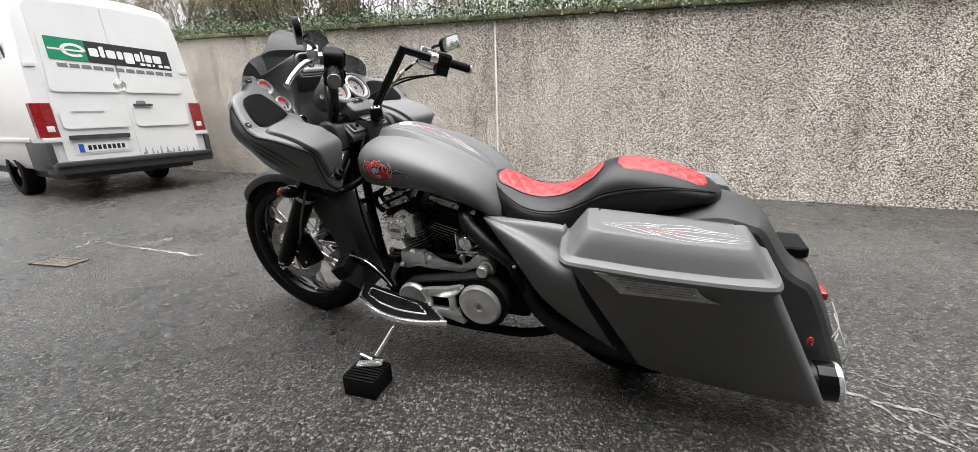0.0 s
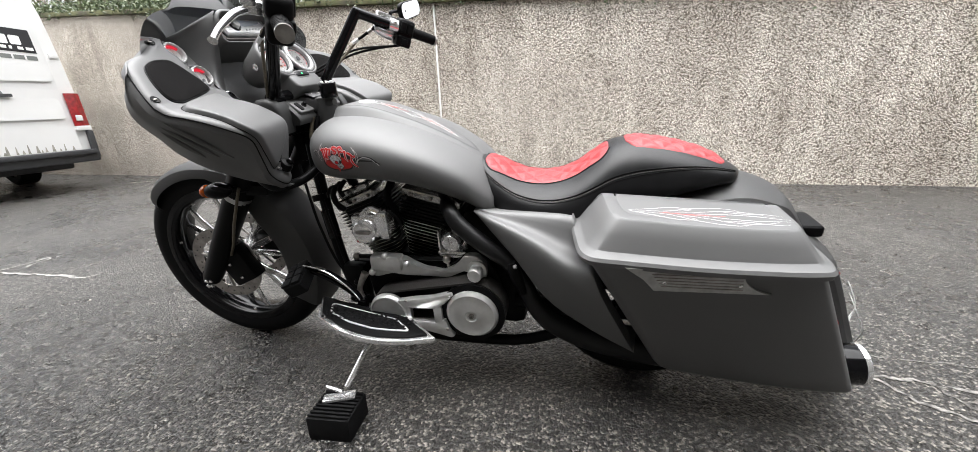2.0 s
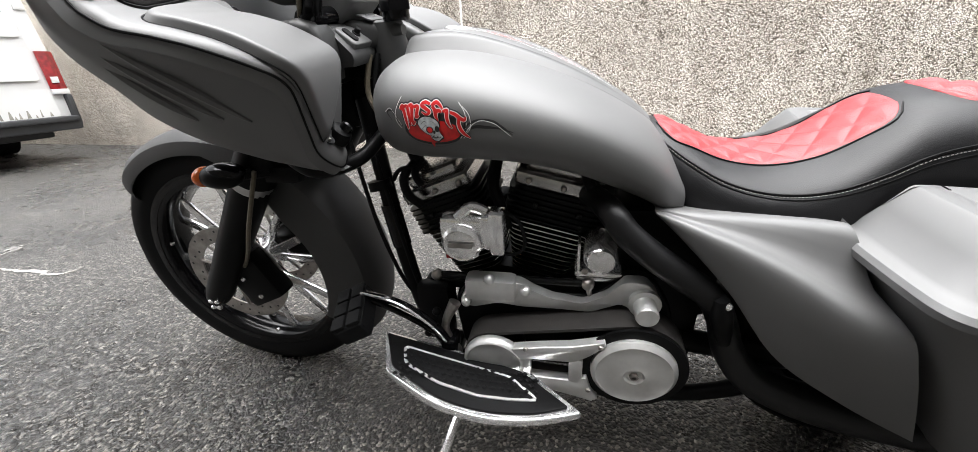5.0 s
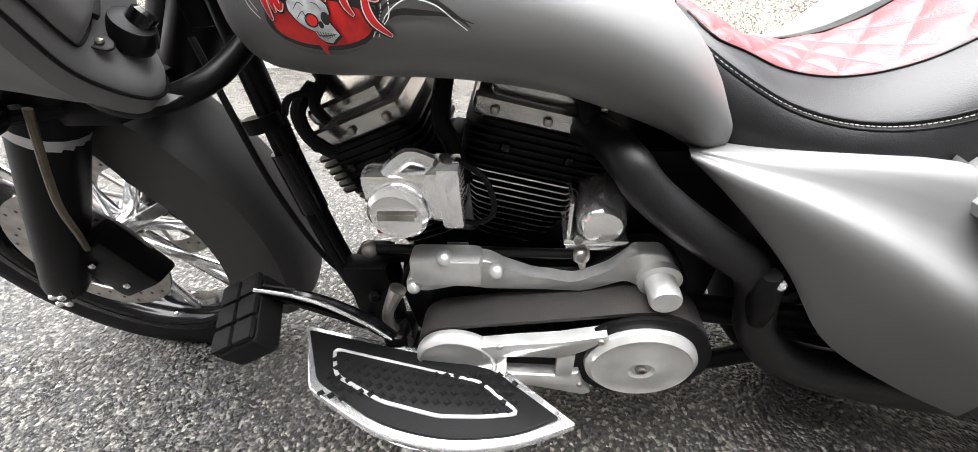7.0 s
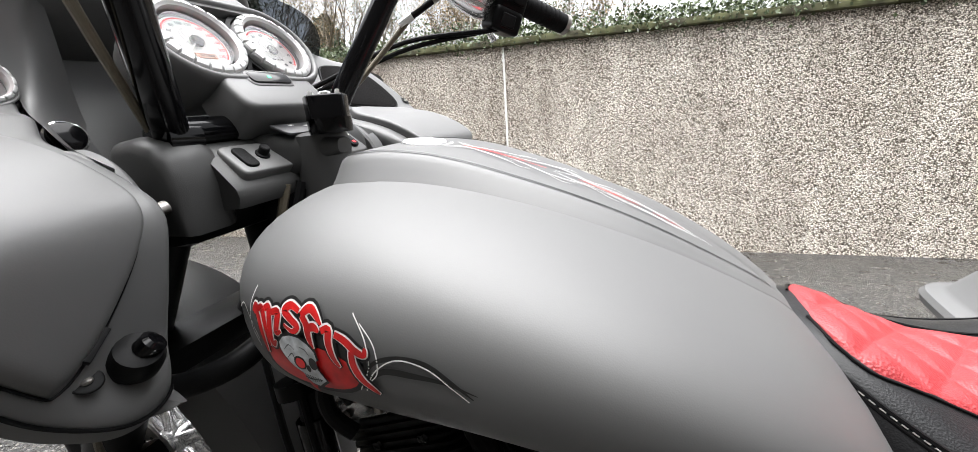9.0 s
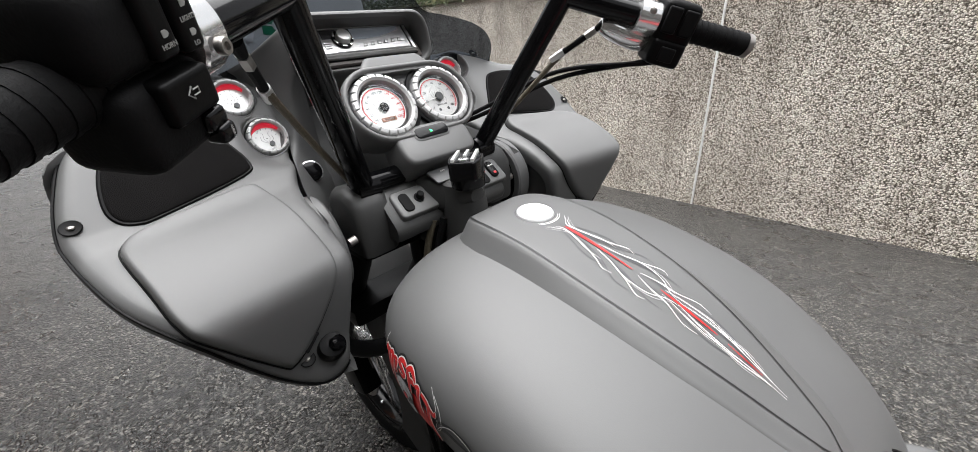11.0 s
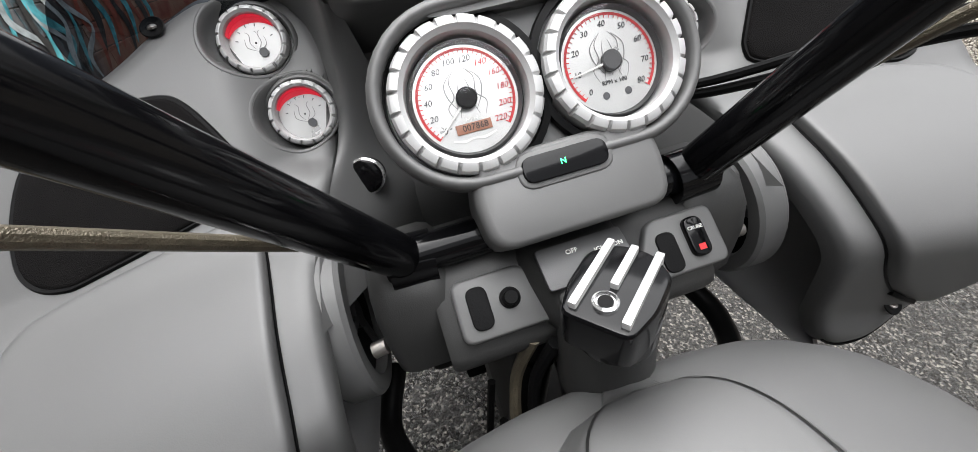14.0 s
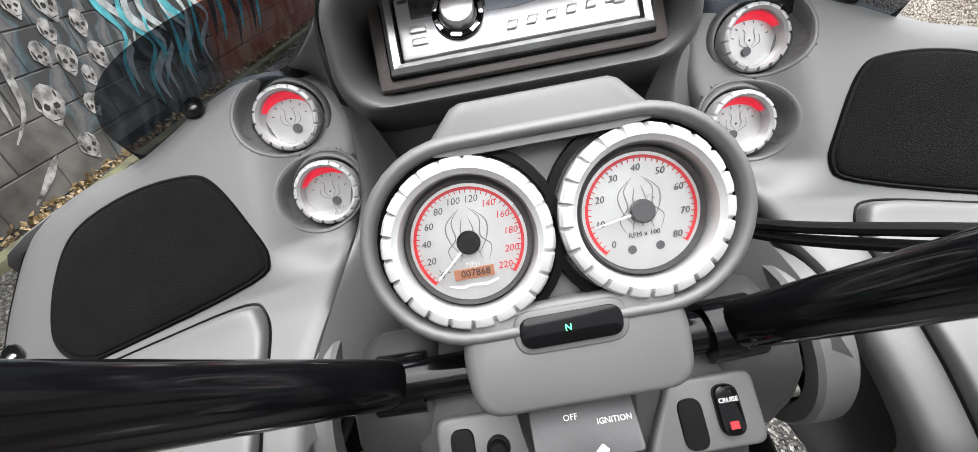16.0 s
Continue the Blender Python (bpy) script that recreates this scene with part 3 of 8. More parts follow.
    b.inputs["Roughness"].default_value = 0.75
    fine = n.new("ShaderNodeTexNoise")
    fine.inputs["Scale"].default_value = 160
    l.new(geo.outputs["Position"], fine.inputs["Vector"])
    bp = n.new("ShaderNodeBump")
    bp.inputs["Strength"].default_value, bp.inputs["Distance"].default_value = 0.7, 0.003
    l.new(fine.outputs["Fac"], bp.inputs["Height"])
    l.new(bp.outputs[0], b.inputs["Normal"])
    return m


MURAL_Y = -2.65
M_MORTAR = mat("grey_mortar", (0.10, 0.095, 0.085), 0.95, 0, 0.3, 20, 0.5, 150)
M_MURAL = mural_paint()
# The unseen upper part and east end are added to block sky light.
south = part("wall_south", box(-11.5, 7.0, MURAL_Y - 0.25, MURAL_Y - 0.006, -0.05, 5.2, 0), M_MORTAR, None, "concrete block wall with a sprayed mural of pale shapes and teal flames, its unseen height and east end added to block light", kind="structure", category="wall")
# Unseen wall, added only to keep low sky light off the bike.
part("light_block_east", box(5.4, 5.65, MURAL_Y - 0.25, 3.2, -0.05, 3.4, 0), M_MORTAR, None, "unseen plain grey wall added to block low light from the east", kind="structure", category="wall")
part("kerb", box(-11.5, 1.6, MURAL_Y + 0.16, MURAL_Y + 0.24, -0.05, 0.05, 0.01), M_COPE, None, "low mossy kerb at the foot of the painted wall", kind="structure", category="kerb")
rnd = random.Random(9)
vs, fs = [], []
for _ in range(3500):
    leaf_into(vs, fs, Vector((rnd.uniform(-9, 0), MURAL_Y + abs(rnd.gauss(0.06, 0.12)) + 0.01, rnd.uniform(0.006, 0.03))), rnd.uniform(0.02, 0.05), rnd)
from_lists("fallen_leaves", vs, fs, M_DRY, None, "brown fallen leaves along the foot of the painted wall", "stuff", "leaves")


# ---- white panel van ----
M_VAN = mat("white_van_paint", (0.70, 0.70, 0.69), 0.3, 0, 0.04, 2, 0, 100, 0.05, 0.4)
M_VANDIRT = mat("road_grime", (0.30, 0.29, 0.25), 0.8, 0, 0.3, 20)
M_VANBLK = mat("dark_grey_bumper_plastic", (0.035, 0.036, 0.038), 0.6, 0, 0.15, 10, 0.2, 300)
M_BANNER = mat("black_vinyl", (0.018, 0.018, 0.02), 0.4, 0, 0.1, 10)
M_VGREEN = mat("green_vinyl", (0.0, 0.22, 0.10), 0.4, 0, 0.1, 10)
M_GREYV = mat("grey_vinyl", (0.16, 0.17, 0.16), 0.4, 0, 0.1, 10)

fwd = Vector((-0.994, 0.112, 0))
van_m = Matrix((fwd, Vector((-0.112, -0.994, 0)), Vector((0, 0, 1)))).transposed().to_4x4()
van_m.translation = Vector((-6.30, 2.10, 0))
van = thing("panel_van", "white rental panel van with closed rear doors, parked by the wall", "van", van_m)


def van_ring(x, inset=0.0):
    lean = max(0.0, 0.28 - x) * 0.3
    half = [(0.88, 0.42), (0.94, 0.55), (0.955, 0.95), (0.95, 1.30), (0.925, 1.74), (0.885, 2.24), (0.84, 2.48), (0.75, 2.60), (0.45, 2.655), (0.0, 2.67)]
    pts = [(y - inset, z - (inset if z > 2.2 else 0)) for y, z in half]
    ring = [(y, z) for y, z in pts] + [(-y, z) for y, z in pts[-2::-1]]
    return [Vector((x + 0.07 * max(0, z - 0.9), y, z)) for y, z in ring]


part("body", loft([van_ring(0.02, 0.035), van_ring(0.03, 0.012), van_ring(0.07, 0), van_ring(1.5), van_ring(4.2), van_ring(4.6, 0.05), van_ring(5.2, 0.25), van_ring(5.6, 0.6)]), M_VAN, van)


def rear(y, z, lift=0.0):
    """Onto the leaning rear face."""
    return Vector((0.02 + 0.07 * max(0, z - 0.9) - lift, y, z))


def rear_plate(name, poly, h, material, parent, label="", bevel=0.0, lift=0.0):
    bm = bmesh.new()
    lo = [rear(-y, z, lift) for y, z in poly]
    hi = [rear(-y, z, lift + h) for y, z in poly]
    add_loft(bm, [lo, hi])
    return part(name, bm, material, parent, label)


# y to the right as one looks at the rear
doorL = rear_plate("rear_door", rounded([(-0.80, 0.545), (-0.004, 0.545), (-0.004, 2.545), (-0.68, 2.52), (-0.745, 2.43)], 0.03), 0.012, M_VAN, van, "left rear door in white paint", lift=0.002)
doorR = rear_plate("rear_door", rounded([(0.004, 0.545), (0.80, 0.545), (0.745, 2.43), (0.68, 2.52), (0.004, 2.545)], 0.03), 0.012, M_VAN, van, "right rear door in white paint with grime at the foot", lift=0.002)
for d, s in ((doorL, -1), (doorR, 1)):
    rear_plate("panel", rounded([(s * 0.012, 1.43), (s * 0.745, 1.43), (s * 0.70, 2.20), (s * 0.012, 2.20)], 0.06), 0.006, M_VAN, d, lift=0.014)
    rear_plate("lower_panel", rounded([(s * 0.05, 0.96), (s * 0.74, 0.96), (s * 0.73, 1.22), (s * 0.05, 1.22)], 0.05), 0.005, M_VAN, d, lift=0.014)
    for z in (0.95, 1.75):
        part("hinge", box(0.02, 0.09, -s * 0.90, -s * 0.80, z - 0.03, z + 0.03, 0.008), M_VAN, d).matrix_local = pose(0.05 * max(0, z - 0.9), 0, 0)
rear_plate("banner", [(-0.655, 1.83), (0.690, 1.765), (0.680, 2.035), (-0.650, 2.105)], 0.003, M_BANNER, van, "black vinyl banner", lift=0.021)
rear_plate("banner_block", [(-0.654, 1.832), (-0.275, 1.813), (-0.275, 2.083), (-0.649, 2.103)], 0.002, M_VGREEN, van, "green vinyl block", lift=0.025)


def on_banner(u, v):
    """u along the banner, v over its lower edge."""
    return u, 1.797 - 0.0485 * u + v


def banner_patch(name, poly):
    rear_plate(name, [on_banner(*p) for p in poly], 0.002, M_WHITEINK, van, lift=0.028)


ring_o = [(-0.40 + 0.125 * math.cos(k * math.tau / 24), 0.135 + 0.085 * math.sin(k * math.tau / 24)) for k in range(22)]
ring_i = [(-0.40 + 0.085 * math.cos(k * math.tau / 24), 0.135 + 0.052 * math.sin(k * math.tau / 24)) for k in range(22)]
banner_patch("banner_ring", ring_o + ring_i[::-1])
banner_patch("banner_stripe", [(-0.64, 0.12), (-0.30, 0.12), (-0.30, 0.142), (-0.64, 0.142)])
# plain bars with the rhythm of the lettering
x = -0.245
for w, lo, hi in ((0.095, 0.085, 0.19), (0.05, 0.085, 0.225), (0.10, 0.085, 0.19), (0.06, 0.085, 0.19), (0.105, 0.04, 0.19), (0.06, 0.085, 0.19), (0.026, 0.085, 0.225), (0.08, 0.085, 0.19), (0.10, 0.085, 0.19)):
    a, b = (x, lo), (x + w, hi)
    rear_plate("banner_bar", rounded([on_banner(a[0], a[1]), on_banner(b[0], a[1]), on_banner(b[0], b[1]), on_banner(a[0], b[1])], 0.02), 0.002, M_WHITEINK, van, lift=0.028)
    x += w + 0.018
for k, w in enumerate((0.07, 0.06, 0.03, 0.06, 0.08)):
    u = 0.30 + k * 0.075
    banner_patch("banner_line", [(u, 0.03), (u + w * 0.85, 0.03), (u + w * 0.85, 0.065), (u, 0.065)])
for k in range(11):
    y = -0.60 + k * 0.118
    z = 1.71 - 0.045 * y
    rear_plate("small_bar", [(y, z), (y + 0.098, z - 0.004), (y + 0.098, z + 0.046), (y, z + 0.05)], 0.002, M_GREYV, van, lift=0.021)
part("badge", lathe([(0.075, 0), (0.075, 0.008), (0.066, 0.012), (0.06, 0.008), (0.03, 0.012), (0.001, 0.012)], axes(rear(0.015, 1.53, 0.014), (0, 1, 0), (0, 0, 1)) @ Matrix.Rotation(math.pi, 4, "X"), 24), M_CHROME, van, "round chrome badge")
rear_plate("script_bar", [(-0.62, 1.16), (-0.28, 1.16), (-0.28, 1.185), (-0.62, 1.185)], 0.003, M_BRUSHED, van, lift=0.02)
rear_plate("handle", rounded([(0.07, 1.24), (0.30, 1.24), (0.30, 1.275), (0.07, 1.275)], 0.01), 0.03, M_VANBLK, doorR, "black door handle", lift=0.015)
rear_plate("handle_recess", rounded([(0.10, 1.25), (0.24, 1.25), (0.22, 1.32), (0.12, 1.32)], 0.02), 0.006, M_GREYV, doorR, lift=0.014)
rear_plate("plate_lamp_bar", rounded([(-0.72, 0.815), (-0.08, 0.815), (-0.08, 0.875), (-0.72, 0.875)], 0.015), 0.035, M_VANBLK, doorL, "black lamp bar over the plate", lift=0.015)
rear_plate("plate_recess", rounded([(-0.70, 0.62), (-0.09, 0.62), (-0.09, 0.81), (-0.70, 0.81)], 0.02), 0.005, M_VAN, doorL, lift=0.014)
plate = rear_plate("number_plate", rounded([(-0.66, 0.65), (-0.13, 0.65), (-0.13, 0.76), (-0.66, 0.76)], 0.008), 0.006, M_WHITEINK, doorL, "white plate with a blue end strip", lift=0.02)
M_BLUE = mat("blue_vinyl", (0.02, 0.10, 0.45), 0.4, 0, 0.1, 10)
rear_plate("plate_strip", [(-0.658, 0.652), (-0.605, 0.652), (-0.605, 0.758), (-0.658, 0.758)], 0.002, M_BLUE, doorL, lift=0.0265)
for k in range(8):
    y = -0.565 + k * 0.052
    rear_plate("plate_bar", [(y, 0.675), (y + 0.035, 0.675), (y + 0.035, 0.737), (y, 0.737)], 0.002, M_BLACKINK, doorL, lift=0.0265)
rg = random.Random(2)
for k in range(12):
    y = 0.03 + k * 0.06 + rg.uniform(-0.02, 0.02)
    w, h = rg.uniform(0.008, 0.02), rg.uniform(0.03, 0.14)
    rear_plate("grime_streak", [(y - w, 0.55), (y + w, 0.55), (y + w * 0.3, 0.55 + h), (y - w * 0.3, 0.55 + h)], 0.001, M_VANDIRT, doorR, lift=0.0145)
bumper = part("bumper", join(box(-0.10, 0.25, -0.93, 0.965, 0.38, 0.525, 0.03), box(-0.14, -0.02, -0.90, 0.94, 0.485, 0.545, 0.015)), M_VANBLK, van, "black plastic rear bumper step")
for s in (-1, 1):
    part("bumper_corner", box(-0.05, 0.75, s * 0.90, s * 0.965, 0.42, 0.80, 0.03), M_VANBLK, van)
    part("reflector", box(-0.106, -0.09, s * 0.72, s * 0.88, 0.5, 0.54, 0.004), M_LENS, van, "red reflector")
    lamp = part("tail_light", loft([[Vector((x + 0.07 * max(0, z - 0.9), s * y, z)) for x, y in ((-0.006, 0.795), (-0.02, 0.89), (0.03, 0.975), (0.14, 0.972), (0.14, 0.85), (0.02, 0.80))] for z in (0.86, 0.9, 1.0, 1.1, 1.24, 1.285)]), M_LENS, van, "tall red tail light")
    part("white_lens", box(-0.026, -0.01, s * 0.83, s * 0.90, 0.93, 1.0, 0.004), M_WHITEP, lamp, "white reversing lens")
    part("lamp_base", box(-0.022, 0.12, s * 0.80, s * 0.965, 0.80, 0.858, 0.006), M_VAN, van)
    wheel = part("wheel", moved(lathe([(0.10, -0.1), (0.20, -0.09), (0.215, -0.02), (0.20, 0.02), (0.12, 0.03), (0.06, 0.06), (0.001, 0.06)], Matrix.Rotation(-s * math.pi / 2, 4, "X"), 28), Matrix.Translation((1.75, s * 0.83, 0.335))), M_STEEL, van, "grey steel wheel")
    part("tyre", moved(lathe([(0.21, -0.12), (0.29, -0.125), (0.33, -0.10), (0.336, 0), (0.33, 0.09), (0.29, 0.11), (0.21, 0.10)], Matrix.Rotation(-s * math.pi / 2, 4, "X"), 36, False), Matrix.Translation((1.75, s * 0.83, 0.335))), M_RUBBER, wheel, "black tyre")
    for x in (4.6,):
        w2 = part("wheel", moved(lathe([(0.001, -0.1), (0.2, -0.09), (0.2, 0.03), (0.001, 0.05)], Matrix.Rotation(-s * math.pi / 2, 4, "X"), 24), Matrix.Translation((x, s * 0.83, 0.335))), M_STEEL, van)
        part("tyre", moved(lathe([(0.21, -0.12), (0.33, -0.10), (0.336, 0), (0.33, 0.09), (0.21, 0.10)], Matrix.Rotation(-s * math.pi / 2, 4, "X"), 28, False), Matrix.Translation((x, s * 0.83, 0.335))), M_RUBBER, w2)
part("underbody", box(0.3, 5.2, -0.8, 0.8, 0.28, 0.5, 0.03), M_VANBLK, van)
part("side_banner", moved(box(0.55, 1.75, -0.004, 0.004, -0.2, 0.2, 0), pose(0, 0.913, 1.86, -7.0)), M_BANNER, van, "black vinyl side banner")
for k in range(8):
    part("side_bar", moved(box(0.60 + k * 0.135, 0.70 + k * 0.135, -0.0065, 0.0065, -0.06, 0.12, 0), pose(0, 0.913, 1.86, -7.0)), M_WHITEINK, van)
part("side_moulding", box(0.5, 4.4, 0.945, 0.968, 0.80, 0.86, 0.01), M_VAN, van)
# ---- motorcycle: x to the rear, y to its right, z up; it leans on its side stand ----
LEAN = 7.5
bike = thing("motorcycle", "satin grey custom touring motorcycle leaning on its side stand", "motorcycle", pose(0, 0, 0, LEAN))


def mirrored(bm):
    bmesh.ops.transform(bm, matrix=Matrix.Diagonal((1, -1, 1, 1)), verts=bm.verts)
    bmesh.ops.reverse_faces(bm, faces=bm.faces)
    return bm


def both(name, make, material, parent, label="", angle=35):
    """A part and its mirror image; make() returns a fresh mesh of the left one."""
    a = part(name, make(), material, parent, label, angle)
    b = part(name, mirrored(make()), material, parent, label, angle)
    return a, b


# ---- fuel tank ----
TX = [-0.34, -0.325, -0.295, -0.24, -0.15, -0.05, 0.05, 0.12, 0.18, 0.22, 0.25]
TW = [0.02, 0.13, 0.19, 0.228, 0.245, 0.245, 0.236, 0.218, 0.195, 0.176, 0.15]
TT = [0.87, 0.915, 0.942, 0.956, 0.955, 0.933, 0.894, 0.856, 0.815, 0.775, 0.72]
TC = [0.85, 0.852, 0.855, 0.855, 0.852, 0.84, 0.82, 0.79, 0.75, 0.71, 0.69]
TB = [0.83, 0.79, 0.77, 0.762, 0.762, 0.757, 0.735, 0.705, 0.675, 0.652, 0.65]
TN = 2.7


def tank_at(x):
    return cr(TX, TW, x), cr(TX, TT, x), cr(TX, TC, x), cr(TX, TB, x)


def tank_top(x, y):
    w, t, c, b = tank_at(x)
    return c + (t - c) * max(0, 1 - min(1, abs(y) / w) ** TN) ** (1 / TN)


def tank_side(x, z, lift=0.0):
    w, t, c, b = tank_at(x)
    k = (z - c) / (t - c) if z > c else (c - z) / (c - b)
    return Vector((x, -(w * max(0, 1 - min(1, k) ** TN) ** (1 / TN) + lift), z))


rings = []
for i in range(49):
    x = -0.34 + 0.59 * (i / 48) ** (1.15 if i < 12 else 1.0) if i else -0.34
    w, t, c, b = tank_at(x)
    ring = []
    for k in range(48):
        a = k * math.tau / 48
        cs, sn = math.cos(a), math.sin(a)
        e = 2 / TN
        y, v = w * math.copysign(abs(cs) ** e, cs), math.copysign(abs(sn) ** e, sn)
        ring.append((x, y, c + v * ((t - c) if v > 0 else (c - b))))
    rings.append(ring)
tank = part("fuel_tank", loft(rings), M_PAINT, bike, "smooth stretched tank in satin grey", 60)

CX = [-0.292, -0.286, -0.275, -0.255, -0.22, -0.15, -0.05, 0.04, 0.10, 0.14, 0.165, 0.182]
CH = [0.0, 0.024, 0.041, 0.055, 0.065, 0.069, 0.066, 0.053, 0.037, 0.024, 0.014, 0.0]
HUMP = [0.006, 0.014, 0.021, 0.026, 0.027, 0.024, 0.016, 0.011, 0.007, 0.005, 0.004, 0.002]


def console_z(x, y):
    h = cr(CX, CH, x)
    s = min(1, max(0, (h + 0.026 - abs(y)) / 0.028))
    return tank_top(x, y) + cr(CX, HUMP, x) * s * s * (3 - 2 * s) + 0.0005


rows = []
for i in range(61):
    x = -0.318 + 0.513 * i / 60
    h = cr(CX, CH, x) + 0.026
    if x < -0.292:
        h = 0.026 * math.sqrt(max(0, (x + 0.318) / 0.026))
    rows.append([(x, h * s, console_z(x, h * s) - (0.004 if abs(s) == 1 else 0)) for s in [k / 16 - 1 for k in range(33)]])
console = part("tank_console", loft(rows, False, False), M_PAINT, tank, "raised grey console spine", 70)


def on_console(x, y, lift):
    return Vector((x, y, console_z(x, y) + lift))


edge = [(x, -cr(CX, CH, x)) for x in [-0.292 + 0.474 * (k / 40) ** 1.6 for k in range(41)]]
both("console_seam", lambda: ribbon(edge, [0.0018] * 3, on_console, 1, 0.0008), M_BLACKINK, console)
M_CAP = mat("spun_filler_cap", (0.70, 0.70, 0.70), 0.36, 0.6, 0.05, 60)
capm = axes(on_console(-0.184, 0, -0.0035), (1, 0, -0.12), (0, 1, 0))
cap = part("filler_cap", lathe([(0.0265, -0.004), (0.0265, 0.0042), (0.025, 0.0062), (0.024, 0.0054), (0.001, 0.0058)], capm, 40), M_CAP, tank, "flush spun chrome filler cap")
part("cap_ring", lathe([(0.0267, -0.003), (0.0283, -0.003), (0.0283, 0.002), (0.0267, 0.002)], capm, 40, False), M_BLACK, cap)

# ---- seat ----
SX = [0.195, 0.22, 0.26, 0.32, 0.40, 0.48, 0.54, 0.59, 0.65, 0.72, 0.80, 0.87, 0.92, 0.945]
SW = [0.075, 0.11, 0.14, 0.165, 0.178, 0.176, 0.168, 0.158, 0.148, 0.142, 0.132, 0.115, 0.085, 0.03]
ST = [0.802, 0.797, 0.778, 0.748, 0.737, 0.758, 0.80, 0.838, 0.852, 0.846, 0.828, 0.803, 0.778, 0.762]
SB = [0.75, 0.705, 0.675, 0.66, 0.655, 0.66, 0.668, 0.68, 0.695, 0.715, 0.735, 0.748, 0.752, 0.75]


def seat_z(x, s):
    t, b = cr(SX, ST, x), cr(SX, SB, x)
    return b + (t - b) * max(0.0, 1 - abs(s) ** 2.6) ** (1 / 2.6)


def on_seat(x, s, lift):
    return Vector((x, s * cr(SX, SW, x), seat_z(x, s) + lift))


rows = []
for i in range(57):
    x = 0.195 + 0.75 * i / 56
    w, b = cr(SX, SW, x), cr(SX, SB, x)
    ring = []
    for k in range(33):
        a = math.pi * k / 32
        s = math.copysign(abs(math.cos(a)) ** 0.77, math.cos(a))
        ring.append(on_seat(x, -s, 0))
    ring += [(x, w * 0.9, b - 0.012), (x, -w * 0.9, b - 0.012)]
    rows.append(ring)
seat = part("seat", loft(rows), M_LEATHER, bike, "two-level black leather seat with stitched red inserts", 50)


def insert(x0, x1, wide):
    rows = []
    n = 170
    for i in range(n + 1):
        x = x0 + (x1 - x0) * i / n
        e = min(1, max(0.0, min((x - x0), (x1 - x) * 1.2) / 0.04))
        sw = min(0.8, wide / cr(SX, SW, x)) * math.sqrt(max(0.0, 1 - (1 - e) ** 2)) + 0.02
        row = []
        for k in range(73):
            s = sw * (k / 36 - 1)
            y = s * cr(SX, SW, x)
            u, v = (x + y * 0.75) / 0.056, (x - y * 0.75) / 0.056
            quilt = min(abs(math.sin(math.pi * u)), abs(math.sin(math.pi * v))) ** 0.8
            edge_drop = 0.004 * (1 - min(1, (1 - abs(k / 36 - 1)) / 0.12, i / 3, (n - i) / 3))
            soft = min(1, (1 - abs(k / 36 - 1)) / 0.25, i / 12, (n - i) / 12)
            row.append(on_seat(x, s, 0.001 + 0.0055 * quilt * soft - edge_drop))
        rows.append(row)
    return loft(rows, False, False)


part("front_insert", insert(0.205, 0.588, 0.078), M_RED, seat, "diamond-quilted red leather", 60)
part("rear_insert", insert(0.628, 0.905, 0.078), M_RED, seat, "diamond-quilted red leather", 60)
for s in (-1, 1):
    part("seat_seam", tube([on_seat(x, s * (0.80 + 0.10 * math.sin((x - 0.2) * 4)), 0.001) for x in [0.20 + 0.72 * k / 40 for k in range(41)]], 0.0022, 6), M_BLACK, seat)
    part("seat_seam", tube([on_seat(x, s * (0.835 + 0.10 * math.sin((x - 0.2) * 4)), 0.0006) for x in [0.20 + 0.72 * k / 40 for k in range(41)]], 0.0012, 6), M_BLACK, seat)

M_THREAD = mat("grey_thread", (0.22, 0.21, 0.20), 0.8, 0, 0.2, 60)
for s in (-1, 1):
    bm = bmesh.new()
    for k in range(130):
        x0 = 0.205 + 0.0054 * k
        c = lambda x: on_seat(x, s * (0.818 + 0.10 * math.sin((x - 0.2) * 4)), 0.0014)
        tube_into(bm, [c(x0), c(x0 + 0.0032)], 0.0007, 5)
    part("stitching", bm, M_THREAD, seat, "pale grey thread")
for s in (-1, 1):
    part("insert_piping", tube([on_seat(x, s * min(0.8, 0.080 / cr(SX, SW, x)) * math.sqrt(max(0.02, 1 - (1 - min(1, (x - 0.203) / 0.04, (0.592 - x) * 1.2 / 0.04)) ** 2)), 0.001) for x in [0.206 + 0.380 * k / 40 for k in range(41)]], 0.0014, 6), M_BLACK, seat)

# ---- rear fender ----
FX = [(0.62, 0.69), (0.80, 0.715), (0.93, 0.735), (1.02, 0.715), (1.065, 0.69), (1.11, 0.62), (1.15, 0.565), (1.21, 0.525), (1.255, 0.44), (1.30, 0.33), (1.345, 0.22), (1.37, 0.12)]
line = smooth_line([(x, 0, z) for x, z in FX], 4)
rows = []
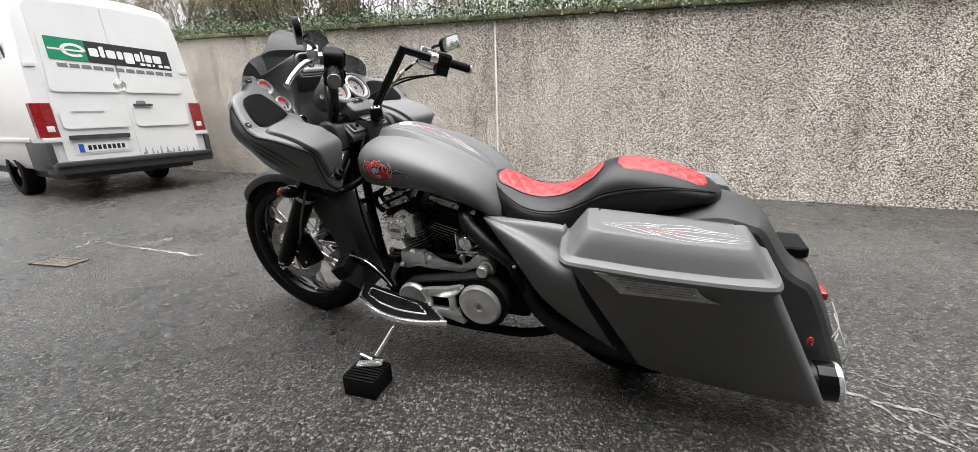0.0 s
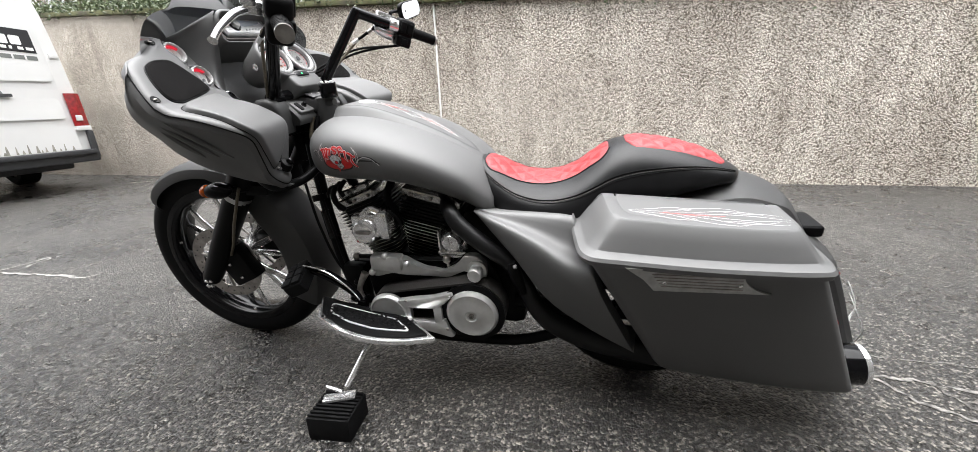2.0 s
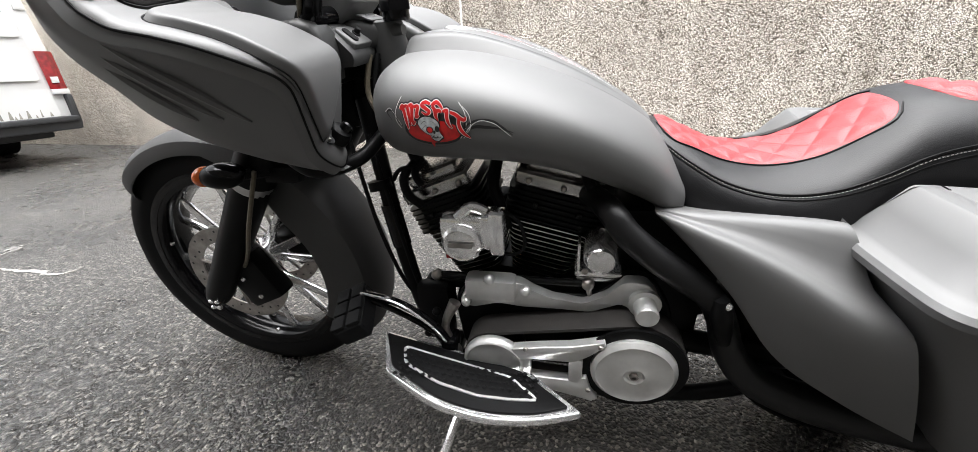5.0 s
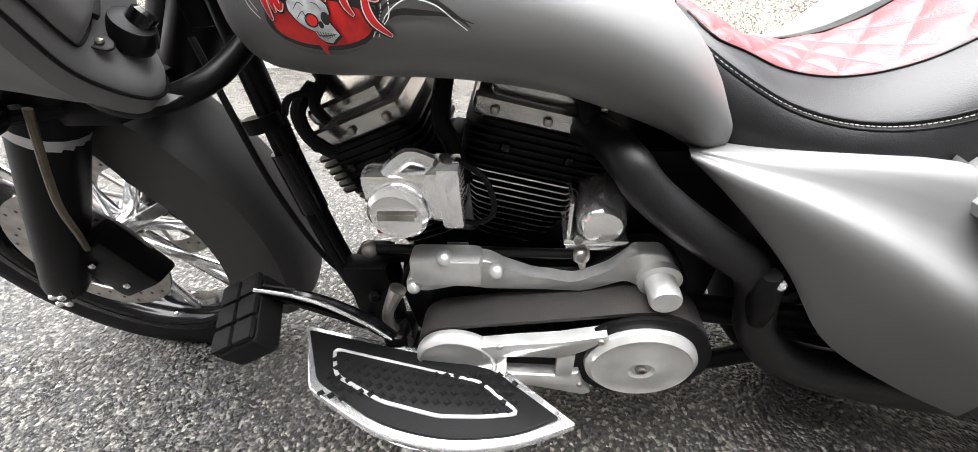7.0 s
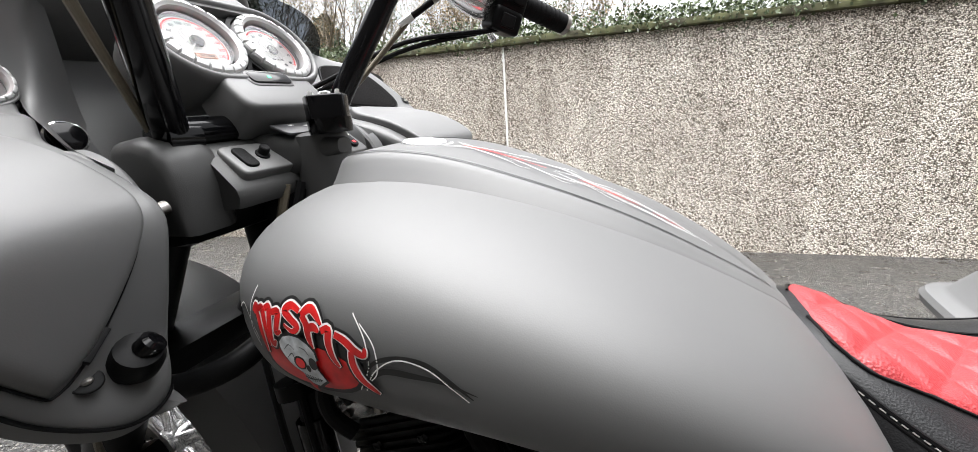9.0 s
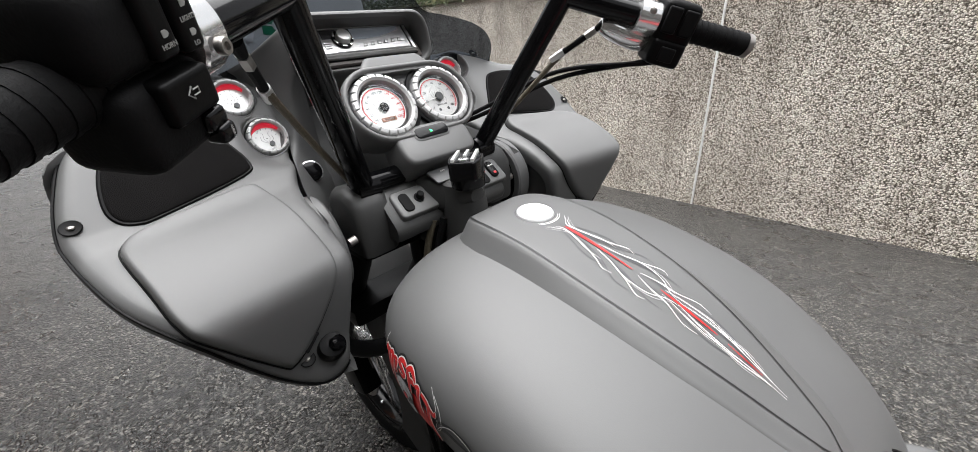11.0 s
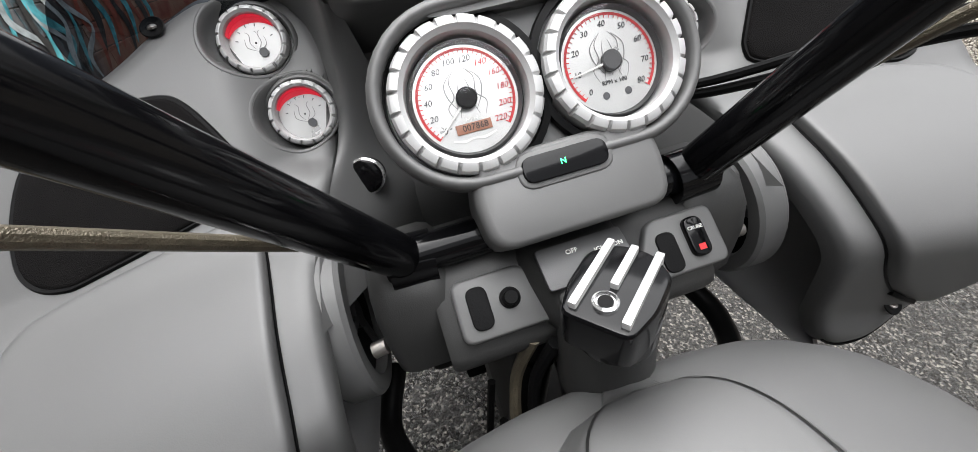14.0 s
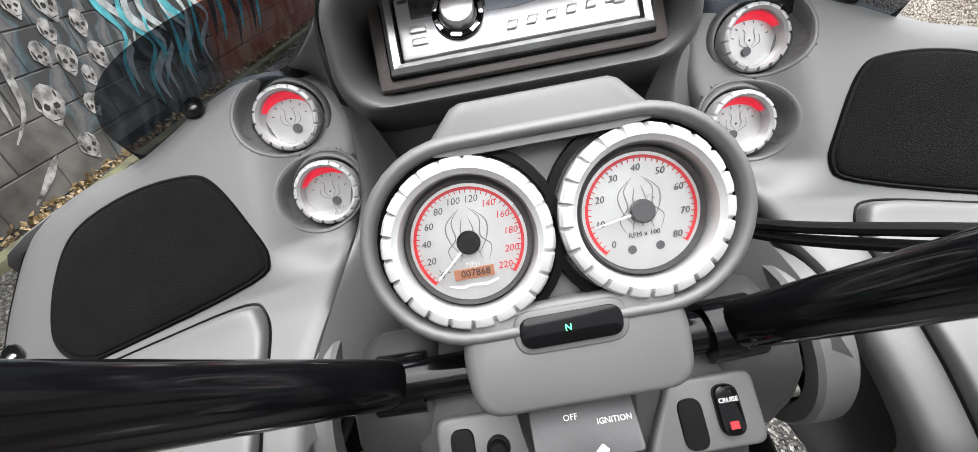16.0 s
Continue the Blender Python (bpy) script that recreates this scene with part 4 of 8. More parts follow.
for i, p in enumerate(line):
    t = (line[min(i + 1, len(line) - 1)] - line[max(i - 1, 0)]).normalized()
    nrm = Vector((-t.z, 0, t.x))
    w = 0.155 - 0.03 * i / len(line)
    rows.append([p + Vector((0, y * w, 0)) + nrm * d for y, d in ((-1, -0.10), (-1.0, -0.035), (-0.93, -0.018), (-0.62, -0.002), (-0.3, 0.004), (0, 0.006), (0.3, 0.004), (0.62, -0.002), (0.93, -0.018), (1.0, -0.035), (1, -0.10))])
bm = loft(rows, False, False)
bmesh.ops.solidify(bm, geom=bm.faces, thickness=0.004)
rfender = part("rear_fender", bm, M_PAINT, bike, "long satin grey rear fender", 25)
part("light_pod", join(box(1.115, 1.205, -0.03, 0.09, 0.552, 0.590, 0.014, Matrix(), 3), box(1.12, 1.18, -0.02, 0.03, 0.52, 0.56, 0.008)), M_BLACK, rfender, "black light housing")
part("tail_lens", box(1.262, 1.280, -0.03, 0.03, 0.415, 0.440, 0.005), M_LENS, rfender, "narrow red tail lens")
plate2 = part("number_plate", box(1.21, 1.216, -0.11, 0.11, 0.38, 0.50, 0.003, Matrix.Translation((0.0, 0, 0))), M_WHITEP, rfender, "small plate with grey bars")
for k in range(5):
    part("plate_bar", box(1.217, 1.219, -0.08 + k * 0.034, -0.058 + k * 0.034, 0.41, 0.47, 0), M_GREYINK, plate2)
part("side_lens", ball((1.205, -0.185, 0.362), 0.013, (0.7, 0.6, 1.4)), M_LENS, rfender, "round red lens")

# ---- panniers ----
BY1 = -0.165
PLAN = smooth_line([(0.0, -0.19, 0), (0.012, -0.26, 0), (0.027, -0.325, 0), (0.040, -0.358, 0), (0.065, -0.379, 0), (0.105, -0.389, 0), (0.22, -0.394, 0), (0.5, -0.402, 0), (0.80, -0.396, 0), (0.93, -0.386, 0), (0.967, -0.378, 0), (0.988, -0.360, 0), (0.998, -0.325, 0), (1.0, -0.26, 0)], 4)
PLAN = [(0.0, BY1)] + [(p.x, p.y) for p in PLAN] + [(1.0, BY1)]


def pan_ring(x0, x1, z, inset=0.0, yk=1.0):
    """A level outline of the pannier between x0 and x1; z a height or a function of x."""
    ring = []
    for u, y in PLAN:
        x = x0 + inset + (x1 - x0 - 2 * inset) * u
        yy = min(BY1 - 0.01, y * yk + inset) if y != BY1 else BY1 - inset * 0.3
        ring.append((x, yy, z(x) if callable(z) else z))
    return ring


def pannier_body():
    rings = []
    for k in range(9):
        t = k / 8
        rings.append(pan_ring(0.497 + 0.215 * t, 1.045 + 0.203 * t, (lambda tt: lambda x: 0.645 - 0.03 * (x - 0.5) * (1 - tt) - 0.395 * tt - 0.06 * tt * (x - 0.72))(t), 0.0, 0.985 - 0.235 * t))
    for inset, dz in ((0.004, -0.008), (0.012, -0.014), (0.03, -0.017)):
        rings.append(pan_ring(0.714, 1.25, (lambda d: lambda x: 0.25 + d - 0.06 * (x - 0.72))(dz), inset, 0.748))
    return loft(rings)


def lid_low(x):
    return 0.650 - (x - 0.49) * 0.028


def lid_top(x):
    return lid_low(x) + 0.094 - (x - 0.5) * 0.03


def pannier_lid():
    rings = [pan_ring(0.49, 1.052, lambda x: lid_low(x) - 0.016, 0.002), pan_ring(0.49, 1.052, lambda x: lid_low(x) - 0.012, -0.006), pan_ring(0.49, 1.052, lid_low, -0.008), pan_ring(0.49, 1.052, lambda x: lid_low(x) + 0.008, -0.003), pan_ring(0.49, 1.052, lambda x: lid_low(x) + 0.013, 0.010)]
    for t, inset in ((0.05, 0.016), (0.5, 0.031), (0.93, 0.047), (0.985, 0.052), (1.0, 0.060), (1.006, 0.080), (0.998, 0.082), (1.006, 0.084)):
        rings.append(pan_ring(0.49 + 0.02 * t, 1.052 - 0.01 * t, (lambda tt: lambda x: lid_low(x) + 0.014 + tt * (lid_top(x) - lid_low(x) - 0.014))(t), inset))
    return loft(rings)


def bent(bm):
    """Follows the bowed outer side."""
    for v in bm.verts:
        v.co.y += 0.30 * max(0, v.co.x - 0.80) ** 2 + 0.5 * max(0, 0.66 - v.co.x) ** 2 + 0.235 * max(0, 0.645 - v.co.z)
    return bm


pan_l, pan_r = both("pannier", pannier_body, M_PAINT, bike, "stretched hard pannier in satin grey", 40)
for side, pn in ((1, pan_l), (-1, pan_r)):
    fix = (lambda b: b) if side > 0 else mirrored
    lid = part("lid", fix(pannier_lid()), M_PAINT, pn, "grey pannier lid with pinstriped top", 25)
    trim = [(0.609, 0.640), (0.862, 0.634), (0.866, 0.620), (0.874, 0.607), (0.888, 0.594), (0.906, 0.584), (0.932, 0.576), (0.68, 0.572), (0.668, 0.588), (0.652, 0.607), (0.632, 0.622)]
    tm = axes((0, -0.392, 0), (1, 0.0, 0), (0, 0, 1))
    plate3 = part("hinge_cover", fix(bent(prism(trim, tm, 0.014, 0.002))), M_HINGE, pn, "engraved brushed metal hinge cover", 30)
    for k in range(5):
        part("engraved_line", fix(bent(box(0.67 + k * 0.006, 0.86 + k * 0.002, -0.4075, -0.4055, 0.624 - k * 0.009, 0.626 - k * 0.009, 0))), M_STEEL, plate3)
    for x in (0.70, 0.86):
        part("screw", fix(bent(ball((x, -0.4065, 0.60), 0.004, (1, 0.4, 1), 10))), M_CHROME, plate3)

# ---- side covers ----
def side_cover():
    """A shelf under the seat rolls over a soft crease into an upright skirt that runs back to the pannier."""
    def curve(pts):
        line = smooth_line(pts, 12)
        return [line[round(k * (len(line) - 1) / 36)] for k in range(37)]

    top = curve([(0.198, -0.165, 0.684), (0.26, -0.19, 0.686), (0.33, -0.197, 0.685), (0.40, -0.200, 0.682), (0.45, -0.204, 0.679), (0.487, -0.21, 0.676)])
    crease = curve([(0.197, -0.178, 0.682), (0.258, -0.228, 0.671), (0.322, -0.258, 0.648), (0.40, -0.286, 0.608), (0.475, -0.312, 0.562), (0.551, -0.330, 0.536)])
    low = curve([(0.199, -0.176, 0.676), (0.250, -0.214, 0.636), (0.325, -0.243, 0.560), (0.42, -0.258, 0.437), (0.545, -0.272, 0.352), (0.668, -0.280, 0.288)])
    rows = []
    for a, b, c in zip(top, crease, low):
        d = (b - a).length
        shelf = a.lerp(b, 0.5) + Vector((0, 0.10 * d, -0.06 * d))
        near = a.lerp(b, 0.86) + Vector((0, -0.02 * d, 0.05 * d))
        after = b.lerp(c, 0.14) + Vector((0, -0.004, 0))
        mid = b.lerp(c, 0.55) + Vector((0, -0.006, 0))
        lip = c + Vector((0.006, 0.012, 0.0))
        back = c + Vector((0.02, 0.085, 0.01))
        rows.append(smooth_line([a + Vector((0, 0.05, -0.012)), a, shelf, near, after, mid, c, lip, back], 4))
    last = [p + Vector((0.004, 0.07, 0)) for p in rows[-1]]
    return loft(rows + [last], False, False)


both("side_cover", side_cover, M_PAINT, bike, "flowing satin grey side cover", 60)

# ---- wheels ----
def wheel_at(name, cx, cz, r_out, r_rim, half, label, spokes):
    m = Matrix.Translation((cx, 0, cz)) @ Matrix.Rotation(math.pi / 2, 4, "X")
    rim = part(name, lathe([(r_rim - 0.028, -half * 0.8), (r_rim - 0.012, -half * 0.86), (r_rim + 0.004, -half * 0.88), (r_rim - 0.006, -half * 0.6), (r_rim - 0.03, -half * 0.4), (r_rim - 0.034, 0), (r_rim - 0.03, half * 0.4), (r_rim - 0.006, half * 0.6), (r_rim + 0.004, half * 0.88), (r_rim - 0.012, half * 0.86), (r_rim - 0.028, half * 0.8), (r_rim - 0.04, half * 0.5), (r_rim - 0.043, 0), (r_rim - 0.04, -half * 0.5), (r_rim - 0.028, -half * 0.8)], m, 64, False), M_GLOSS, bike, label)
    d = r_out - r_rim
    part("tyre", lathe([(r_rim, -half * 0.85), (r_rim + d * 0.3, -half * 1.0), (r_rim + d * 0.62, -half * 0.98), (r_out - d * 0.16, -half * 0.78), (r_out - d * 0.05, -half * 0.5), (r_out, -half * 0.2), (r_out, half * 0.2), (r_out - d * 0.05, half * 0.5), (r_out - d * 0.16, half * 0.78), (r_rim + d * 0.62, half * 0.98), (r_rim + d * 0.3, half * 1.0), (r_rim, half * 0.85)], m, 72, False), M_RUBBER, rim, "low-profile black tyre")
    for s in (-1, 1):
        part("rim_lip", lathe([(r_rim - 0.016, s * half * 0.865), (r_rim + 0.0, s * half * 0.885), (r_rim + 0.006, s * half * 0.87)], m, 64, False), M_GLOSS, rim, "gloss black rim edge")
    part("hub", lathe([(0.001, -0.07), (0.03, -0.07), (0.045, -0.05), (0.032, -0.03), (0.032, 0.03), (0.045, 0.05), (0.03, 0.07), (0.001, 0.07)], m, 28), M_CHROME, rim, "chrome hub")
    me = None
    for k in range(spokes):
        a = k * math.tau / spokes
        if me is None:
            s0 = box(0.035, r_rim - 0.026, -0.0105, 0.0105, -0.006, 0.006, 0.003)
            for v in s0.verts:
                v.co.y *= 1.5 - v.co.x / r_rim * 0.6
            ob = part("spoke", s0, M_CHROME if cx < 0 else M_BLACK, rim, "polished flat spoke" if cx < 0 else "black spoke")
            me = ob.data
        else:
            ob = new("spoke", me)
            ob.parent = rim
            tagged(ob, "polished flat spoke" if cx < 0 else "black spoke")
        ob.matrix_local = m @ Matrix.Rotation(a, 4, "Z") @ Matrix.Translation((0, 0, 0.018 if k % 2 else -0.018))
    for k in range(0, spokes, 2):
        for s in (-1, 1):
            part("rim_bolt", ball(m @ Vector(((r_rim - 0.036) * math.cos((k + 0.5) * math.tau / spokes), (r_rim - 0.036) * math.sin((k + 0.5) * math.tau / spokes), s * half * 0.55)), 0.007, (1, 1, 1), 8), M_CHROME, rim)
    return rim


FWX, FWZ, FWR = -0.893, 0.385, 0.385
fwheel = wheel_at("front_wheel", FWX, FWZ, FWR, 0.30, 0.062, "large black front wheel with polished spokes", 14)
rwheel = wheel_at("rear_wheel", 0.72, 0.315, 0.315, 0.22, 0.09, "black rear wheel", 12)
for s in (-1, 1):
    m = Matrix.Translation((FWX, s * 0.083, FWZ)) @ Matrix.Rotation(math.pi / 2, 4, "X")
    disc = part("brake_disc", lathe([(0.11, -0.0025), (0.155, -0.0025), (0.155, 0.0025), (0.11, 0.0025), (0.11, -0.0025)], m, 56, False), M_STEEL, fwheel, "drilled steel brake disc")
    for k in range(10):
        a = k * math.tau / 10
        part("disc_arm", tube([m @ Vector((0.045 * math.cos(a), 0.045 * math.sin(a), 0)), m @ Vector((0.113 * math.cos(a + 0.25), 0.113 * math.sin(a + 0.25), 0))], 0.005, 6), M_STEEL, disc)
    for k in range(30):
        a, r = k * math.tau / 30, 0.122 + 0.011 * (k % 3)
        part("disc_hole", moved(lathe([(0.001, -0.0032), (0.0035, -0.0032), (0.0035, 0.0032), (0.001, 0.0032)], Matrix(), 8), m @ Matrix.Translation((r * math.cos(a), r * math.sin(a), 0))), M_BLACKINK, disc)


# ---- front fender ----
def fender_ring(a, r, w):
    c, s = math.cos(a), math.sin(a)
    o = Vector((FWX, 0, FWZ))
    pts = []
    for y, d in ((-1, -0.052), (-1.0, -0.034), (-0.95, -0.018), (-0.75, -0.003), (-0.4, 0.004), (0, 0.006), (0.4, 0.004), (0.75, -0.003), (0.95, -0.018), (1.0, -0.034), (1, -0.052)):
        pts.append(o + Vector((c * (r + d), y * w, s * (r + d))))
    return pts


rows = []
for k in range(41):
    a = radians(140 - k * 166 / 40)
    e = min(1, k / 4)
    r = 0.398 + 0.024 * min(1, k / 18)
    ring = fender_ring(a, r - 0.03 * (1 - math.sqrt(max(0, 1 - (1 - e) ** 2))), 0.088 * (0.55 + 0.45 * math.sqrt(max(0, 1 - (1 - e) ** 2))))
    if k > 14:
        drop = min(1, (k - 14) / 10) * 0.085
        o = Vector((FWX, 0, FWZ))
        for q in (0, 10):
            v = ring[q] - o
            ring[q] = o + Vector((v.x, 0, v.z)).normalized() * (Vector((v.x, 0, v.z)).length - drop) + Vector((0, v.y, 0))
    rows.append(ring)
bm = loft(rows, False, False)
bmesh.ops.solidify(bm, geom=bm.faces, thickness=0.003)
part("front_fender", bm, M_PAINT, bike, "wrap-around satin grey front fender", 30)

# ---- fork ----
for s in (-1, 1):
    axle, top = Vector((-0.915, s * 0.135, 0.365)), Vector((-0.66, s * 0.135, 0.715))
    head = Vector((-0.49, s * 0.135, 0.945))
    leg = part("fork_leg", tube([axle - (top - axle).normalized() * 0.03, axle, axle.lerp(top, 0.5), top], [0.031, 0.036, 0.041, 0.045], 20), M_BLACK, bike, "black fork leg")
    part("fork_tube", tube([top, head], 0.050, 20), M_BLACK, leg, "black fork cover")
    part("axle_boss", moved(lathe([(0.001, -0.03), (0.026, -0.03), (0.03, -0.02), (0.03, 0.025), (0.001, 0.025)], Matrix.Rotation(math.pi / 2, 4, "X"), 20), Matrix.Translation(axle)), M_BLACK, leg)
    for q in range(4):
        part("axle_nut", ball(axle + Vector((-0.01 + 0.02 * (q % 2), s * 0.032, -0.035 + 0.02 * (q // 2))), 0.0075, (1, 1, 1), 8), M_CHROME, leg)
    part("fork_collar", tube([top + Vector((-0.015, 0, -0.016)), top + Vector((0.016, 0, 0.018))], 0.047, 20), M_BRUSHED, leg, "satin collar")
    cal = part("brake_caliper", join(box(-0.06, 0.06, -0.03, 0.03, -0.075, 0.075, 0.015, pose(-0.80, s * 0.105, 0.40, 0, -25, 0)), box(-0.05, 0.03, -0.022, 0.03, -0.03, 0.03, 0.01, pose(-0.845, s * 0.11, 0.44, 0, -25, 0))), M_BLACK, leg, "black brake caliper")
    for q in range(3):
        part("caliper_bolt", ball((-0.85 + 0.035 * q, s * 0.14, 0.47 - 0.055 * q), 0.007, (1, 1, 1), 8), M_CHROME, cal)
    sig = part("front_indicator", ball((-0.66, s * 0.215, 0.748), 0.03, (1.7, 1.0, 0.85), 24), M_BLACK, bike, "small indicator with an amber lens")
    part("lens", ball((-0.70, s * 0.217, 0.748), 0.0265, (0.75, 0.95, 0.8), 20), M_AMBER, sig, "amber lens")
    part("cap", ball((-0.65, s * 0.213, 0.757), 0.029, (1.6, 0.95, 0.7), 20), M_GLOSS, sig, "gloss black cap")
    part("arm", tube([(-0.63, s * 0.20, 0.745), (-0.59, s * 0.15, 0.735)], 0.012, 10), M_BLACK, sig)
part("brake_hose", tube([(-0.60, -0.19, 0.75), (-0.66, -0.20, 0.62), (-0.73, -0.17, 0.52), (-0.79, -0.14, 0.46)], 0.005, 8, 8), M_HOSE, bike, "braided brake hose")
part("triple_tree", join(box(-0.50, -0.40, -0.165, 0.165, 0.90, 0.95, 0.02), box(-0.42, -0.36, -0.06, 0.06, 0.90, 0.955, 0.02), box(-0.62, -0.52, -0.165, 0.165, 0.71, 0.75, 0.015)), M_BLACK, bike, "black fork yokes")
part("steering_neck", tube([(-0.53, 0, 0.73), (-0.36, 0, 0.95)], 0.04, 16), M_BLACK, bike)

# ---- frame ----
for s in (-1, 1):
    part("frame_tube", tube([(-0.40, s * 0.04, 0.86), (-0.37, s * 0.08, 0.74), (-0.335, s * 0.12, 0.55), (-0.295, s * 0.135, 0.36), (-0.22, s * 0.14, 0.22), (-0.1, s * 0.14, 0.17), (0.3, s * 0.14, 0.17), (0.5, s * 0.14, 0.25)], 0.019, 14, 5), M_BLACK, bike, "black frame downtube")
    part("crash_bar", tube([(-0.50, s * 0.20, 0.79), (-0.43, s * 0.22, 0.765), (-0.36, s * 0.18, 0.775), (-0.34, s * 0.10, 0.80)], 0.014, 12, 6), M_BLACK, bike, "black fairing brace")
    part("swingarm", tube([(0.30, s * 0.12, 0.33), (0.5, s * 0.125, 0.31), (0.72, s * 0.125, 0.315)], 0.026, 12), M_BLACK, bike)
part("down_tube_sleeve", tube([(-0.352, -0.108, 0.645), (-0.334, -0.121, 0.545)], 0.0215, 16), M_GLOSS, bike, "gloss black sleeve")
for dx in (-0.026, 0.022):
    part("clutch_cable", tube([(-0.40 + dx, -0.09, 0.80), (-0.375 + dx, -0.115, 0.70), (-0.347 + dx, -0.135, 0.58), (-0.31 + dx * 0.6, -0.145, 0.44), (-0.26, -0.14, 0.39)], 0.0048, 8, 6), M_RUBBER, bike, "black control cable along the downtube")
part("cable_clamp", tube([(-0.369, -0.105, 0.70), (-0.365, -0.108, 0.68)], 0.026, 14), M_BLACK, bike)
part("frame_backbone", tube([(-0.40, 0, 0.90), (-0.2, 0, 0.80), (0.15, 0, 0.72), (0.40, 0, 0.60), (0.45, 0, 0.4)], 0.03, 12, 5), M_BLACK, bike)

# ---- engine ----
engine = part("engine", join(box(-0.20, 0.10, -0.105, 0.12, 0.24, 0.47, 0.03), box(0.08, 0.34, -0.12, 0.12, 0.22, 0.50, 0.04), moved(lathe([(0.001, -0.11), (0.12, -0.11), (0.13, -0.09), (0.13, 0.09), (0.001, 0.12)], Matrix.Rotation(math.pi / 2, 4, "X"), 32), Matrix.Translation((-0.10, 0, 0.35)))), M_BLACK, bike, "black V-twin engine with bare-edged cooling fins")


M_ROCKER = mat("polished_rocker_cover", (0.46, 0.455, 0.45), 0.2, 0.9, 0.08, 30, 0.03, 300, 0.06)


def cylinder_at(base, tilt, n, w0, w1, parent):
    m = Matrix.Translation(base) @ Matrix.Rotation(tilt, 4, "Y")
    top = 0.03 + n * 0.0122
    core = part("cylinder", moved(lathe([(0.052, 0), (0.058, 0.02), (0.058, top), (0.001, top + 0.01)], Matrix(), 24), m), M_FIN, parent, "black finned cylinder with bare fin edges")
    for k in range(n):
        z = 0.03 + k * 0.0122
        u = k / (n - 1)
        head = u > 0.66
        w = w0 + (w1 - w0) * min(1, u / 0.66) + (0.006 if head else 0)
        dy = 0.097 + (0.006 if head else 0)
        outline = rounded([(-w, -dy), (w, -dy), (w, dy), (-w, dy)], 0.022 if head else 0.034, 3)
        part("fin", prism(outline, m @ Matrix.Translation((0, 0, z)), 0.0038, 0.0), M_FIN, core)
        if not head:
            rim = rounded([(-w - 0.0005, -dy - 0.0005), (w + 0.0005, -dy - 0.0005), (w + 0.0005, dy + 0.0005), (-w - 0.0005, dy + 0.0005)], 0.034, 3)
            part("fin_edge", loft([[m @ Vector((p.x, p.y, z + 0.0008)) for p in rim], [m @ Vector((p.x, p.y, z + 0.0032)) for p in rim]], True, False), M_FINEDGE, core)
    block = rounded([(-w1 + 0.016, -0.097), (w1 - 0.016, -0.097), (w1 - 0.016, 0.09), (-w1 + 0.016, 0.09)], 0.02, 3)
    part("head", prism(block, m @ Matrix.Translation((0, 0, top - 0.075)), 0.075, 0.004), M_FIN, core, "black cylinder head")
    hd = part("rocker_box", join(moved(box(-w1, w1, -0.103, 0.10, top + 0.002, top + 0.036, 0.012, Matrix(), 3), m), moved(box(-w1 + 0.02, w1 - 0.02, -0.088, 0.085, top + 0.034, top + 0.062, 0.014, Matrix(), 3), m)), M_ROCKER, parent, "polished rocker cover")
    for x in (-0.7, 0.0, 0.7):
        part("bolt", moved(ball((x * w1, -0.107, top + 0.018), 0.007, (1, 0.7, 1), 8), m), M_STEEL, hd)
    for x in (-0.45, 0.45):
        part("head_bolt", moved(ball((x * w1, -0.104, top - 0.034), 0.0085, (1, 0.6, 1), 8), m), M_GLOSS, core)
    return core


cylinder_at((-0.150, 0, 0.438), radians(-21), 17, 0.058, 0.084, engine)
cylinder_at((-0.028, 0, 0.440), radians(14), 17, 0.066, 0.104, engine)
for pts, r in (([(-0.285, -0.09, 0.735), (-0.298, -0.125, 0.715), (-0.292, -0.13, 0.678), (-0.268, -0.125, 0.652)], 0.010), ([(-0.262, -0.10, 0.748), (-0.272, -0.125, 0.725), (-0.262, -0.125, 0.700)], 0.008), ([(-0.105, -0.08, 0.74), (-0.108, -0.12, 0.70), (-0.098, -0.12, 0.665), (-0.085, -0.115, 0.60)], 0.013), ([(0.075, -0.10, 0.735), (0.082, -0.125, 0.712), (0.092, -0.115, 0.69)], 0.012), ([(-0.335, -0.10, 0.70), (-0.31, -0.115, 0.728), (-0.275, -0.11, 0.735)], 0.005)):
    part("breather_hose", tube(pts, r, 10, 6), M_RUBBER, engine, "black rubber breather hose")
part("intake", tube([(-0.105, 0.0, 0.62), (-0.105, -0.09, 0.62), (-0.108, -0.12, 0.60)], [0.026, 0.026, 0.022], 16), M_BLACK, engine, "black intake stub")
part("linkage_plate", join(box(-0.275, 0.075, -0.135, -0.118, 0.438, 0.462, 0.006), box(-0.29, -0.225, -0.14, -0.09, 0.35, 0.455, 0.012)), M_FIN, engine)
part("engine_badge", box(-0.125, -0.088, -0.1225, -0.119, 0.468, 0.478, 0.002), M_BRUSHED, engine, "small bright badge")

